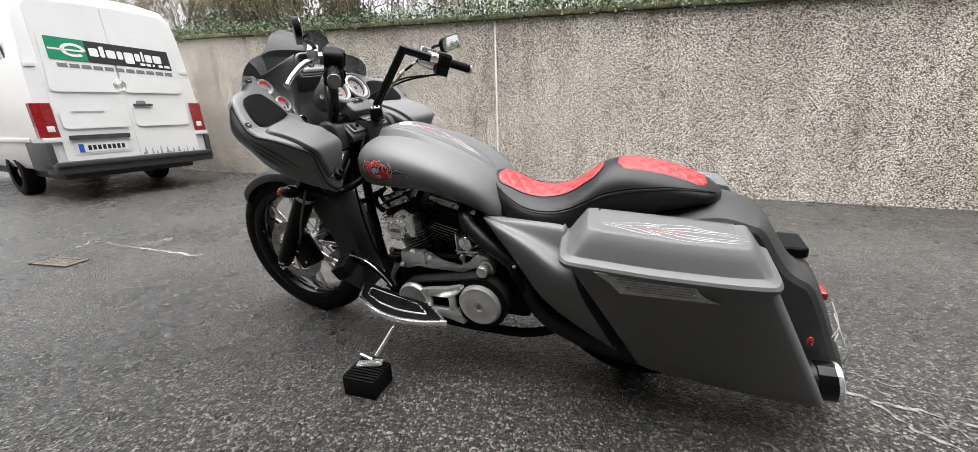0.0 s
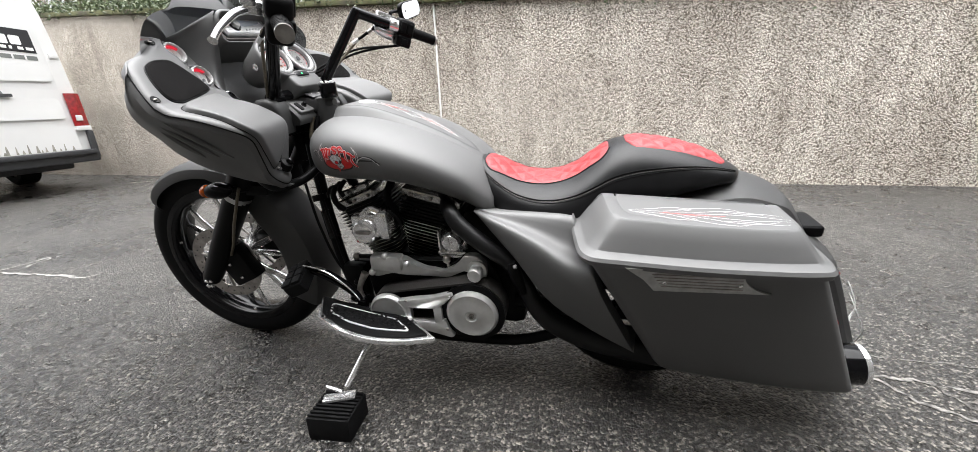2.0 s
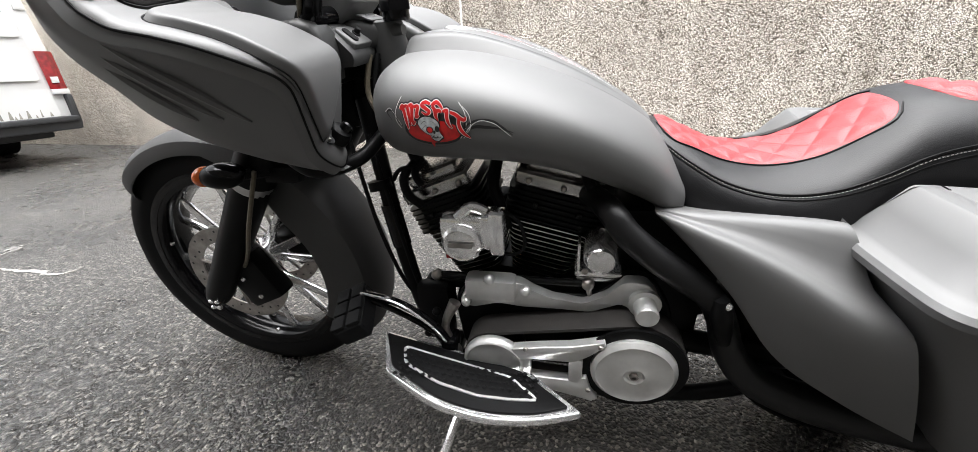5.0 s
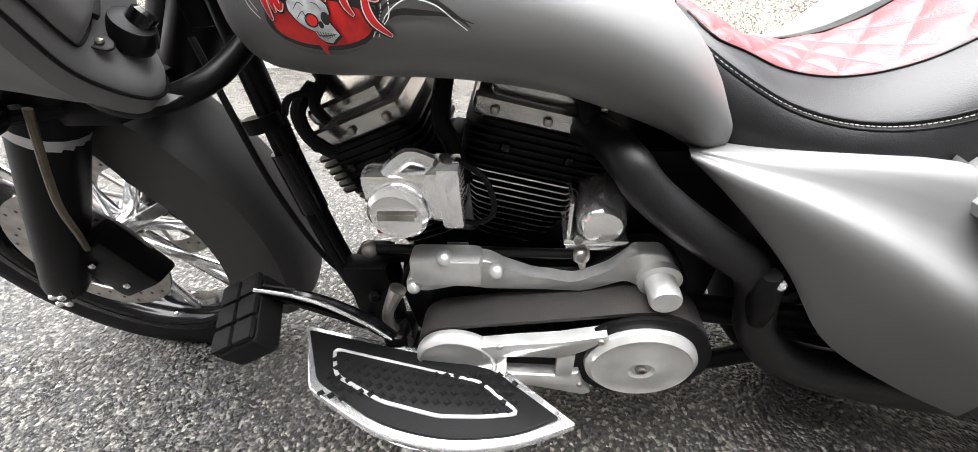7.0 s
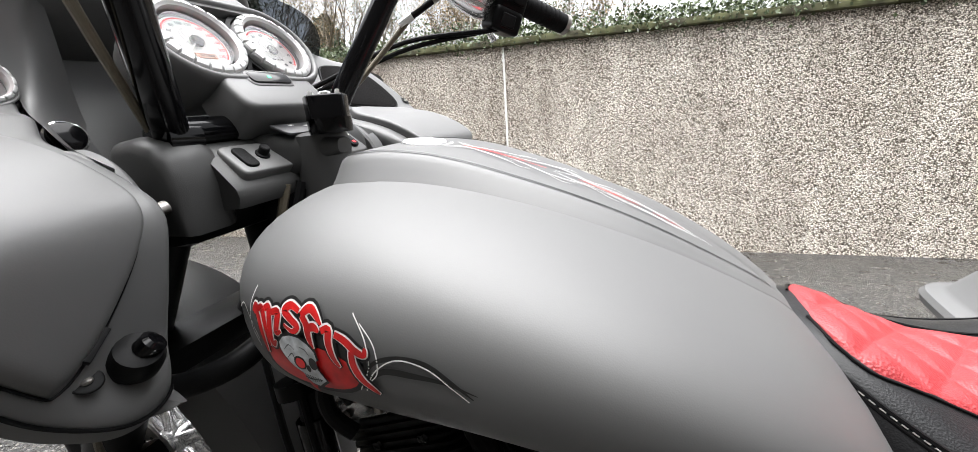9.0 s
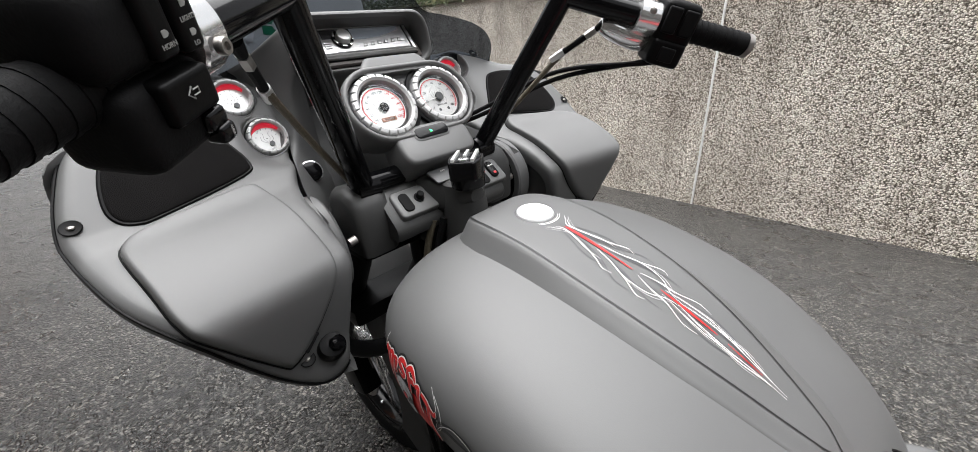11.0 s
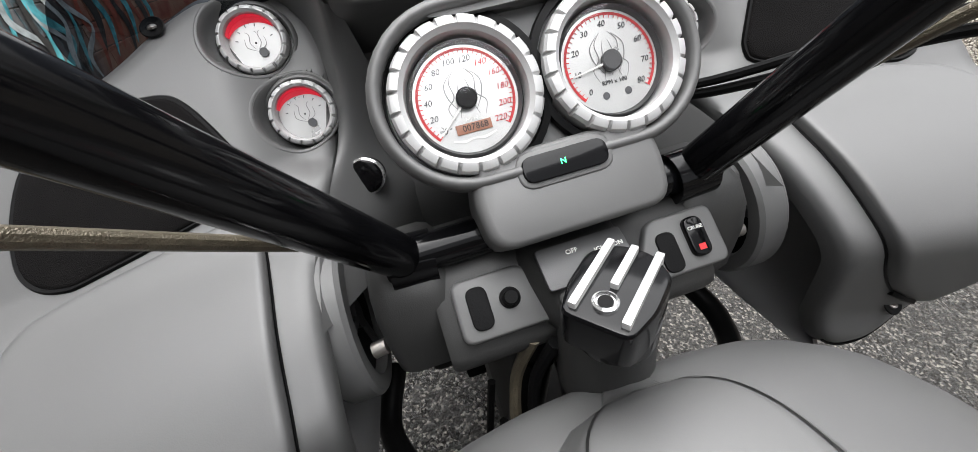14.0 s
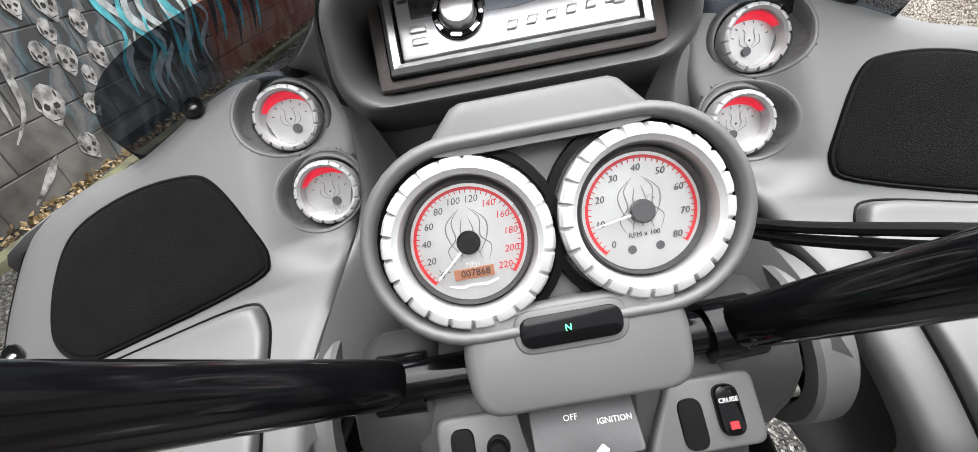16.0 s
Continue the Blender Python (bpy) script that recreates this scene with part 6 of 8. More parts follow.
part("outer_shell", outer_shell(), M_PAINT, fairing, "", 60)
part("outer_shell", mirrored(outer_shell()), M_PAINT, fairing_r, "", 60)
for fix, par in ((lambda b: b, fairing), (mirrored, fairing_r)):
    # storage box lid
    LID = [(-0.252, 1.036), (-0.268, 1.046), (-0.33, 1.042), (-0.395, 1.035), (-0.417, 1.026), (-0.424, 1.008), (-0.42, 0.96), (-0.415, 0.925), (-0.40, 0.902), (-0.337, 0.857), (-0.318, 0.85), (-0.29, 0.862), (-0.258, 0.888), (-0.248, 0.912), (-0.247, 0.96), (-0.247, 1.01)]
    lidp = [(p.x, p.y) for p in smooth_line([(*p, 0) for p in LID], 5, True)]

    c = Vector((-0.335, 0.95))
    rings = []
    for k, f, extra in [(1.0, 0.0, -0.004), (1.0, 0.6, 0), (0.992, 0.82, 0), (0.975, 0.94, 0), (0.95, 0.99, 0)] + [(0.92 - 0.06 * q, 1.0, 0) for q in range(15)]:
        rings.append([lobe(*(c + (Vector(p) - c) * k), 0.016 * f + extra) for p in lidp])
    glove = part("storage_lid", fix(loft(rings)), M_PAINT, par, "rounded grey storage box lid", 50)
    part("lid_seam", fix(tube([lobe(*(c + (Vector(p) - c) * 1.012), 0.0006) for p in lidp], 0.0012, 6, 0, True)), M_BLACK, glove, "dark gap round the lid")
    part("latch_slot", fix(box(-0.014, 0.014, -0.003, 0.003, -0.003, 0.003, 0.001, axes(lobe(-0.295, 0.858, 0.006), (0.35, -0.8, -0.5), LN))), M_BLACK, glove, "dark finger slot")
    for pts in ([(-0.489, -0.446, 1.012), (-0.463, -0.426, 0.982), (-0.428, -0.402, 0.945), (-0.394, -0.37, 0.899)], [(-0.524, -0.431, 1.002), (-0.481, -0.408, 0.958), (-0.431, -0.378, 0.905)], [(-0.551, -0.416, 0.994), (-0.514, -0.40, 0.952), (-0.474, -0.378, 0.904)]):
        part("vent_rib", fix(tube(pts, [0.002, 0.008, 0.009, 0.002], 8, 6)), M_PAINT, par, "raised side rib")
    part("rim_seam", fix(tube([lobe(y, z, -0.010) for y, z in OUT[50:143]], 0.0018, 6)), M_BLACK, par, "dark seam along the rim")
    # speaker
    SPK = [(-0.246, 1.075), (-0.258, 1.101), (-0.28, 1.134), (-0.300, 1.144), (-0.345, 1.143), (-0.388, 1.129), (-0.407, 1.103), (-0.415, 1.071), (-0.409, 1.054), (-0.392, 1.046), (-0.367, 1.047), (-0.262, 1.062)]
    sp = [(p.x, p.y) for p in smooth_line([(*p, 0) for p in SPK], 4, True)]
    c = Vector((-0.34, 1.095))
    part("speaker_grille", fix(loft([[lobe(*(c + (Vector(p) - c) * k), h) for p in sp] for k, h in ((1.0, 0.0), (1.0, 0.002), (0.985, 0.004), (0.95, 0.005), (0.6, 0.005), (0.25, 0.005))])), M_GRILLE, par, "black cloth speaker grille", 60)
    part("speaker_groove", fix(tube([lobe(*(c + (Vector(p) - c) * 1.012), 0.0006) for p in sp], 0.0028, 6, 0, True)), M_BLACK, par)
    # screws
    for y, z in ((-0.449, 1.062), (-0.285, 1.192), (-0.302, 0.847)):
        # The recess is grey paint; its shade is drawn as a black disc.
        scr = part("screw_recess_shade", fix(lathe([(0.001, 0.0009), (0.0080, 0.0010), (0.0095, 0.0014), (0.0105, 0.0006)], axes(lobe(y, z, 0), (0, -1, 0), (1, 0, -1)) @ Matrix.Rotation(math.pi, 4, "X") if axes(lobe(y, z, 0), (0, -1, 0), (1, 0, -1)).to_3x3().col[2].dot(LN) < 0 else axes(lobe(y, z, 0), (0, -1, 0), (1, 0, -1)), 20)), M_BLACK, par)
        part("screw", fix(ball(lobe(y, z, 0.0002), 0.0046, (1, 1, 0.6), 10)), M_STEEL, scr)
    if par is fairing_r:
        continue
    # front indicator stub
    stub = part("indicator_stalk", fix(moved(lathe([(0.001, 0), (0.019, 0), (0.0195, 0.012), (0.016, 0.021), (0.001, 0.024)], Matrix(), 24), axes(lobe(-0.268, 0.842, 0.0), (0, -1, 0), (1, 0, -1)) if axes((0, 0, 0), (0, -1, 0), (1, 0, -1)).to_3x3().col[2].dot(LN) > 0 else axes(lobe(-0.268, 0.842, 0.0), (0, 1, 0), (1, 0, -1)))), M_BLACK, par, "black rubber bush")
    part("bush_bolt", fix(tube([lobe(-0.268, 0.842, 0.02), lobe(-0.265, 0.842, 0.030), lobe(-0.264, 0.842, 0.032)], [0.010, 0.010, 0.007], 16)), M_GLOSS, stub)


def gauge(centre, u, v, r, parent, fix, small=True, name="gauge"):
    m = axes(centre, u, v)
    collar = [(r * 1.30, -0.016), (r * 1.25, -0.005), (r * 1.18, -0.0015), (r * 1.12, -0.001), (r * 1.07, -0.003), (r * 1.03, -0.010)] if small else [(r * 1.17, -0.004), (r * 1.15, 0.0005), (r * 1.05, 0.001), (r * 1.03, -0.012)]
    g = part(name, fix(lathe(collar, m, 48, False)), (M_PAINT if small else M_BLACK), parent, "small round gauge with notched pale bezel" if small else "large round dial with notched pale bezel", 60)
    n = 16 if small else 22
    rings = []
    for rad, h, cut in ((1.0, -0.006, 0), (1.0, 0.004, 0), (1.0, 0.0075, 1.0), (0.965, 0.0105, 1.0), (0.90, 0.0118, 0.45), (0.86, 0.0118, 0), (0.83, 0.0100, 0), (0.80, 0.0088, 0), (0.775, -0.004, 0)):
        ring = []
        for k in range(n):
            for f in (0.0, 0.05, 0.10, 0.22, 0.5, 0.8):
                a = (k + f) * math.tau / n
                dip = cut * (0.0042 if f in (0.05, 0.10) else 0.0008 if f == 0.22 else 0.0)
                ring.append(m @ Vector((rad * r * math.cos(a), rad * r * math.sin(a), h - dip)))
        rings.append(ring)
    part("bezel", fix(loft(rings, True, False)), M_BEZEL, g, "pale metal bezel with notched edge", 22)
    return g, m


for fix, par, s in ((lambda b: b, fairing, 1), (mirrored, fairing_r, -1)):
    for (y, z), (cy, cz) in zip(((-0.212, 1.174), (-0.188, 1.112)), CUPS):
        tip = (LN * 0.55 + Vector((0.44, -0.03, 0.07))).normalized()
        u = Vector((0, 1, 0)) - tip * tip.y
        vv = tip.cross(u)
        g, m = gauge(lobe(y, z, -0.003), u, vv, 0.0315, par, fix)
        cup = [[lobe(cy + rad * math.cos(a), cz + rad * math.sin(a) / 1.27, h) for a in [math.tau * k / 48 for k in range(48)]] for rad, h in ((0.0412, -0.001), (0.0405, 0.0007), (0.0392, 0.0011), (0.0376, 0.0004), (0.0362, -0.0018), (0.0350, -0.006), (0.0340, -0.013), (0.0290, -0.017))]
        part("cup", fix(loft(cup, True, False)), M_PAINT, g, "", 60)
        part("dial", fix(lathe([(0.0243, -0.0035), (0.001, -0.0035)], m, 32, False)), M_DIAL, g, "silver dial")
        arcs = []
        for rad, h in ((0.0243, 0.0046), (0.0240, 0.0005), (0.0237, -0.0028), (0.0200, -0.0031)):
            arcs.append([m @ Vector(((rad if rad > 0.021 else 0.0233 - 0.0050 * math.sin(math.pi * k / 20)) * math.cos(a), (rad if rad > 0.021 else 0.0233 - 0.0050 * math.sin(math.pi * k / 20)) * math.sin(a), h)) for k, a in [(k, radians(30 + 130 * k / 20)) for k in range(21)]])
        part("red_band", fix(loft(arcs, False, False)), M_REDGLOW, g, "red lit inner wall")
        part("pointer_hub", fix(lathe([(0.0043, -0.0034), (0.0043, -0.001), (0.001, -0.001)], m @ Matrix.Translation((0.0045, -0.010, 0)), 16)), M_GREYINK, g)
        for k in range(6):
            a = radians(165 - 150 * k / 5)
            part("scale_mark", fix(prism([(0.0155, -0.0004), (0.0180, -0.0004), (0.0180, 0.0004), (0.0155, 0.0004)], m @ Matrix.Rotation(a, 4, "Z") @ Matrix.Translation((0, 0, -0.0032)), 0.0003)), M_GREYINK, g)
        for sx in (-1, 1):
            for pts in ([(0.001, -0.006), (0.005, 0.0), (0.004, 0.008), (0.007, 0.011)], [(0.0, -0.008), (0.009, -0.003), (0.009, 0.005)]):
                part("engraved_line", fix(ribbon([(sx * x, yy) for x, yy in pts], [0.0003, 0.0007, 0.0003], lambda x, yy, lift: m @ Vector((x, yy, -0.0030)), 4)), M_ENGRAVE, g)

# ---- dash centre with radio ----
rows = []
for k in range(25):
    y = -0.205 + 0.41 * k / 24
    e = (abs(y) / 0.205) ** 2
    rows.append([Vector((-0.80 + 0.05 * e, y, 1.205 - 0.02 * e)), Vector((-0.70, y, 1.215 - 0.02 * e)), Vector((-0.665 - 0.02 * e, y, 1.19)), Vector((-0.635 - 0.005 * e, y, 1.13)), Vector((-0.605 - 0.005 * e, y, 1.05)), Vector((-0.585 + 0.01 * e, y, 0.98)), Vector((-0.60, y, 0.90))])
rows = [smooth_line(r, 4) for r in rows]
dash = part("dash_centre", loft(rows, False, False), M_PAINT, bike, "dark grey inner fairing centre", 60)
hm = axes((-0.545, 0.004, 1.228), (0, 1, 0), (0.02, 0, 1.0))
rm = axes((-0.566, 0.009, 1.234), (0, 1, 0), (-0.60, 0, 0.80)) @ Matrix.Diagonal((0.99, 0.95, 1.0, 1.0))


def hood_ring(w, lo, hi, z, tw, r=0.036):
    pts = rounded([(-w, lo), (w, lo), (tw, hi), (-tw, hi)], min(r, (hi - lo) * 0.45), 12)
    return [hm @ Vector((p.x, p.y, z)) for p in pts]


part("radio_hood", loft([hood_ring(0.150, -0.125, -0.055, -0.14, 0.09), hood_ring(0.152, -0.092, 0.004, -0.07, 0.108), hood_ring(0.148, -0.060, 0.034, -0.025, 0.121), hood_ring(0.140, -0.047, 0.047, -0.005, 0.127), hood_ring(0.134, -0.0445, 0.0445, 0.002, 0.1245), hood_ring(0.131, -0.042, 0.042, 0.003, 0.122), hood_ring(0.128, -0.040, 0.040, 0.0, 0.119), hood_ring(0.122, -0.040, 0.036, -0.03, 0.113), hood_ring(0.115, -0.045, 0.030, -0.085, 0.107)]), M_PAINT, dash, "rounded hood over the radio", 65)


def hood_flank():
    """The concave cheek that sweeps from the small gauges up to the radio hood."""
    edge = [lobe(-0.215, 0.955, -0.001), lobe(-0.206, 1.0, -0.001), lobe(-0.184, 1.045, -0.001), lobe(-0.166, 1.08, -0.001), lobe(-0.157, 1.115, -0.001), lobe(-0.160, 1.17, -0.001), lobe(-0.184, 1.203, -0.002), lobe(-0.215, 1.2125, -0.005), Vector((-0.70, -0.205, 1.195))]
    hood = [Vector((-0.592, -0.112, 0.93)), Vector((-0.586, -0.106, 0.99)), Vector((-0.606, -0.106, 1.06))] + [hm @ Vector(p) for p in ((-0.126, -0.056, -0.022), (-0.138, -0.036, -0.008), (-0.138, 0.0, -0.007), (-0.132, 0.025, -0.007), (-0.118, 0.043, -0.010), (-0.10, 0.030, -0.06))]
    cols = []
    for a, b in zip(edge, hood):
        cols.append([a, a.lerp(b, 0.3) + Vector((-0.010, 0, -0.008)), a.lerp(b, 0.7) + Vector((-0.012, 0, -0.006)), b])
    rows = [smooth_line(c, 5) for c in cols]
    rows = [smooth_line([r[k] for r in rows], 4) for k in range(len(rows[0]))]
    return loft(rows, False, False)


part("hood_cheek", hood_flank(), M_PAINT, dash, "", 60)
part("hood_cheek", mirrored(hood_flank()), M_PAINT, dash, "", 60)
M_RADIO = mat("silver_radio_face", (0.66, 0.66, 0.67), 0.30, 0.5, 0.05, 30)
M_RADFRAME = mat("brown_grey_mounting_plate", (0.085, 0.072, 0.068), 0.5, 0.1, 0.1, 20, 0.1, 600)
M_RADDARK = mat("smoked_radio_strip", (0.12, 0.12, 0.125), 0.18, 0.5, 0.1, 20)
radio = part("radio", moved(box(-0.112, 0.112, -0.041, 0.042, -0.024, -0.014, 0.003), rm), M_RADFRAME, dash, "single-slot car radio with silver face in a brown-grey plate")
part("slot_gap", moved(box(-0.102, 0.102, -0.0345, 0.0345, -0.0145, -0.0125, 0.002), rm), M_BLACK, radio)
outer_t = [(-0.100, -0.0325), (0.100, -0.0325), (0.100, 0.0325), (-0.100, 0.0325)]
inner_t = [(-0.0915, -0.0262), (0.0915, -0.0262), (0.0915, 0.0262), (-0.0915, 0.0262)]
part("trim_frame", loft([[rm @ Vector((*p, -0.0125)) for p in outer_t], [rm @ Vector((*p, -0.007)) for p in outer_t], [rm @ Vector((p[0] * 0.965, p[1] * 0.91, -0.003)) for p in outer_t], [rm @ Vector((*p, -0.004)) for p in inner_t], [rm @ Vector((*p, -0.0125)) for p in inner_t]], True, False), M_BRUSHED, radio, "chamfered silver trim frame", 20)
part("face", moved(box(-0.089, 0.089, -0.0245, 0.0245, -0.014, -0.004, 0.003), rm), M_RADIO, radio, "silver face plate")
lower = [(-0.062, -0.0235), (0.086, -0.0235), (0.086, 0.014), (0.06, 0.007), (0.03, 0.0), (0.0, -0.003), (-0.018, -0.0055), (-0.028, -0.013), (-0.040, -0.0185)]
part("lower_panel", prism(lower, rm @ Matrix.Translation((0, 0, -0.0042)), 0.0008, 0.0), M_CAP, radio, "brushed lower panel with a sweeping edge")
part("dark_strip", moved(box(-0.078, -0.022, 0.0055, 0.0240, -0.0042, -0.0030, 0.0006), rm), M_RADDARK, radio, "smoked strip beside the knob")
part("display", prism([(-0.022, 0.0015), (0.0, 0.0005), (0.03, 0.004), (0.055, 0.0095), (0.076, 0.016), (0.076, 0.0240), (-0.022, 0.0240)], rm @ Matrix.Translation((0, 0, -0.0042)), 0.0013, 0.0), M_LCD, radio, "pale blue-grey display")
km2 = rm @ Matrix.Translation((-0.043, 0.002, 0))
part("volume_ring", lathe([(0.0190, -0.0045), (0.0190, 0.0), (0.0178, 0.0016), (0.0142, 0.0012), (0.0138, -0.002)], km2, 36, False), M_GLOSS, radio, "black ring round the knob")
for k in range(7):
    part("ring_segment", moved(box(0.0150, 0.0184, -0.0042, 0.0042, 0.001, 0.0022, 0.0006), km2 @ Matrix.Rotation(k * math.tau / 7, 4, "Z")), M_CHROME, radio, "chrome segment")
part("volume_knob", lathe([(0.0125, -0.004), (0.0125, 0.008), (0.0112, 0.0098), (0.001, 0.0105)], km2, 32), M_DIAL, radio, "round pale volume knob")
for k in range(6):
    bx, by = -0.010 + k * 0.0148, -0.0165 + 0.0012 * k
    part("button", prism([(bx, by), (bx + 0.0075, by), (bx + 0.0098, by + 0.0065), (bx + 0.0023, by + 0.0065)], rm @ Matrix.Translation((0, 0, -0.0038)), 0.0026, 0.001), M_BRUSHED, radio)
for y in (-0.0125, -0.003):
    part("button", moved(box(-0.080, -0.068, y - 0.0026, y + 0.0026, -0.0045, -0.0018, 0.001), rm), M_BRUSHED, radio)
part("eject_button", moved(box(0.070, 0.079, -0.012, -0.0055, -0.0045, -0.0005, 0.0015), rm), M_RADIO, radio)
for x in (-0.073, -0.064):
    part("socket", lathe([(0.0022, -0.003), (0.0022, -0.0024), (0.001, -0.0024)], rm @ Matrix.Translation((x, 0.014, 0)), 12), M_BLACKINK, radio)
part("corner_logo_bar", moved(box(-0.086, -0.079, 0.019, 0.0215, -0.0042, -0.0034, 0.0), rm), M_GREYINK, radio)
part("power_socket", lathe([(0.0175, -0.01), (0.0175, 0.008), (0.015, 0.0095), (0.001, 0.0095)], axes((-0.560, -0.152, 1.03), (0.2, 1, 0), (-0.35, 0, 1)), 28), M_GLOSS, dash, "round black socket cap")
part("socket_ring", lathe([(0.0175, -0.004), (0.0200, 0.003), (0.0195, 0.006), (0.0175, 0.007)], axes((-0.560, -0.152, 1.03), (0.2, 1, 0), (-0.35, 0, 1)), 28, False), M_CHROME, dash)

# ---- smoked windscreen ----
WS = [(0.0, 1.362), (0.08, 1.361), (0.125, 1.352), (0.155, 1.330), (0.172, 1.300), (0.195, 1.278), (0.235, 1.268), (0.285, 1.252), (0.316, 1.234), (0.334, 1.212), (0.342, 1.190), (0.340, 1.168), (0.326, 1.152)]


def ws_point(y, z):
    return Vector((-0.715 + 1.02 * y * y + 0.45 * (z - 1.17), y, z))


top = smooth_line([(y, 0, z) for y, z in WS], 4)
rows = []
for p in top:
    y, z = p.x, p.z
    zb = min(z - 0.001, 1.215 - 0.55 * max(0, y - 0.08) ** 1.2)
    rows.append([ws_point(y, zb + (z - zb) * k / 6) for k in range(7)])
rows = [[Vector((q.x, -q.y, q.z)) for q in r] for r in rows[:0:-1]] + rows
bm = loft(rows, False, False)
bmesh.ops.remove_doubles(bm, verts=bm.verts, dist=1e-5)
part("windscreen", bm, M_TINT, bike, "low smoked windscreen with a stepped top edge", 60)

# ---- handlebar: gauge pod ----
GC = Vector((-0.441, 0.003, 1.128))
GU = Vector((-0.545, 0, 0.839))
gm = axes(GC, (0, 1, 0), GU)


def pod_ring(k, z, up=0.0):
    """Two round ends joined by straight sides."""
    r, pts = 0.066 - k, []
    for c, a0 in ((0.057, -90), (-0.057, 90)):
        for q in range(19):
            a = radians(a0 + 10 * q)
            pts.append((c + r * math.cos(a), r * math.sin(a)))
    return [gm @ Vector((x, y + up, z)) for x, y in pts]


pod = part("gauge_pod", loft([pod_ring(0.055, -0.13, 0.01), pod_ring(0.03, -0.11, 0.01), pod_ring(0.012, -0.07, 0.006), pod_ring(0.002, -0.025), pod_ring(-0.0005, 0.0), pod_ring(0.0, 0.005), pod_ring(0.0012, 0.009), pod_ring(0.0035, 0.0115), pod_ring(0.006, 0.0122), pod_ring(0.0085, 0.0108), pod_ring(0.0098, 0.007), pod_ring(0.0105, -0.006)]), M_PAINT, bike, "grey twin-dial instrument pod", 65)
vis = [[gm @ Vector((x, y, z)) for x, y, z in ((-0.072 + e, 0.060 - e, zz), (-0.052 + e, 0.082 - e, zz), (-0.046 + e, 0.0845 - e, zz), (0.046 - e, 0.0845 - e, zz), (0.052 - e, 0.082 - e, zz), (0.072 - e, 0.060 - e, zz), (0.045, 0.052, zz), (-0.045, 0.052, zz))] for zz, e in ((-0.085, 0.008), (-0.02, 0.001), (0.002, 0.0), (0.006, 0.002), (0.0075, 0.006))]
part("visor", loft(vis), M_PAINT, pod, "small raised visor", 40)
for s in (-1, 1):
    part("pod_screw", lathe([(0.010, 0), (0.010, 0.003), (0.007, 0.005), (0.001, 0.005)], Matrix.Translation(gm @ Vector((s * 0.118, 0.0, -0.03))) @ Matrix.Rotation(-s * math.pi / 2, 4, "X"), 20), M_CHROME, pod, "chrome side screw")


def dial(cx, marks, a0, a1, step, numbers, red_from, needle_a, title):
    c = gm @ Vector((cx, -0.001, 0.001))
    g, m = gauge(c, (0, 1, 0), GU, 0.0538, pod, lambda b: b, False, "speedometer" if cx < 0 else "rev_counter")
    part("dial", lathe([(0.0375, -0.0035), (0.001, -0.0035)], m, 48, False), M_DIAL, g, "silver engraved dial")
    part("dial_wall", lathe([(0.0378, -0.0036), (0.0395, 0.001)], m, 48, False), M_DARK, g)
    part("lens", lathe([(0.0392, 0.004), (0.001, 0.0045)], m, 40, False), M_CLEAR, g, "clear lens").visible_shadow = False

    def ang(v):
        return radians(a0 + (a1 - a0) * v)

    rows = [[m @ Vector((r * math.cos(ang(k / 60)), r * math.sin(ang(k / 60)), -0.0031)) for k in range(61)] for r in (0.0335, 0.0355)]
    part("scale_band", loft(rows, False, False), M_REDINK, g, "red scale band")
    for k in range(marks + 1):
        part("scale_mark", prism([(0.0315, -0.0003), (0.0355, -0.0003), (0.0355, 0.0003), (0.0315, 0.0003)], m @ Matrix.Rotation(ang(k / marks), 4, "Z") @ Matrix.Translation((0, 0, -0.003)), 0.0002), M_REDINK, g)
    for k, t in enumerate(numbers):
        a = ang(k / (len(numbers) - 1))
        text("numeral", t, 0.0062, m @ Matrix.Translation((0.0275 * math.cos(a), 0.0275 * math.sin(a), -0.003)), M_GREYINK if cx > 0 or k < len(numbers) - 5 else M_REDINK, g, shear=0.2)
    for s in (-1, 1):
        for pts in ([(0.003, 0.022), (0.009, 0.014), (0.008, 0.003), (0.014, -0.004), (0.011, -0.013)], [(0.006, 0.02), (0.013, 0.012), (0.012, 0.002), (0.006, -0.008)], [(0.002, 0.016), (0.004, 0.008), (0.0035, 0.0), (0.007, -0.012)]):
            part("engraved_line", ribbon([(s * x, y) for x, y in pts], [0.0003, 0.0009, 0.0003], lambda x, y, lift: m @ Vector((x, y, -0.0032)), 5), M_ENGRAVE, g)
    nl = 0.031
    part("needle", prism([(-0.004, -0.0009), (nl, -0.0004), (nl, 0.0004), (-0.004, 0.0009)], m @ Matrix.Rotation(needle_a, 4, "Z") @ Matrix.Translation((0, 0, -0.0005)), 0.0006), M_WHITEINK, g, "white needle")
    part("needle_hub", lathe([(0.0076, -0.002), (0.0076, 0.001), (0.0065, 0.0018), (0.001, 0.0018)], m, 28), M_BLACK if cx < 0 else M_DARK, g, "dark needle hub")
    text("unit_text", title, 0.0046, m @ Matrix.Translation((0, -0.0145, -0.003)), M_WHITEINK if cx < 0 else M_GREYINK, g)
    return g, m


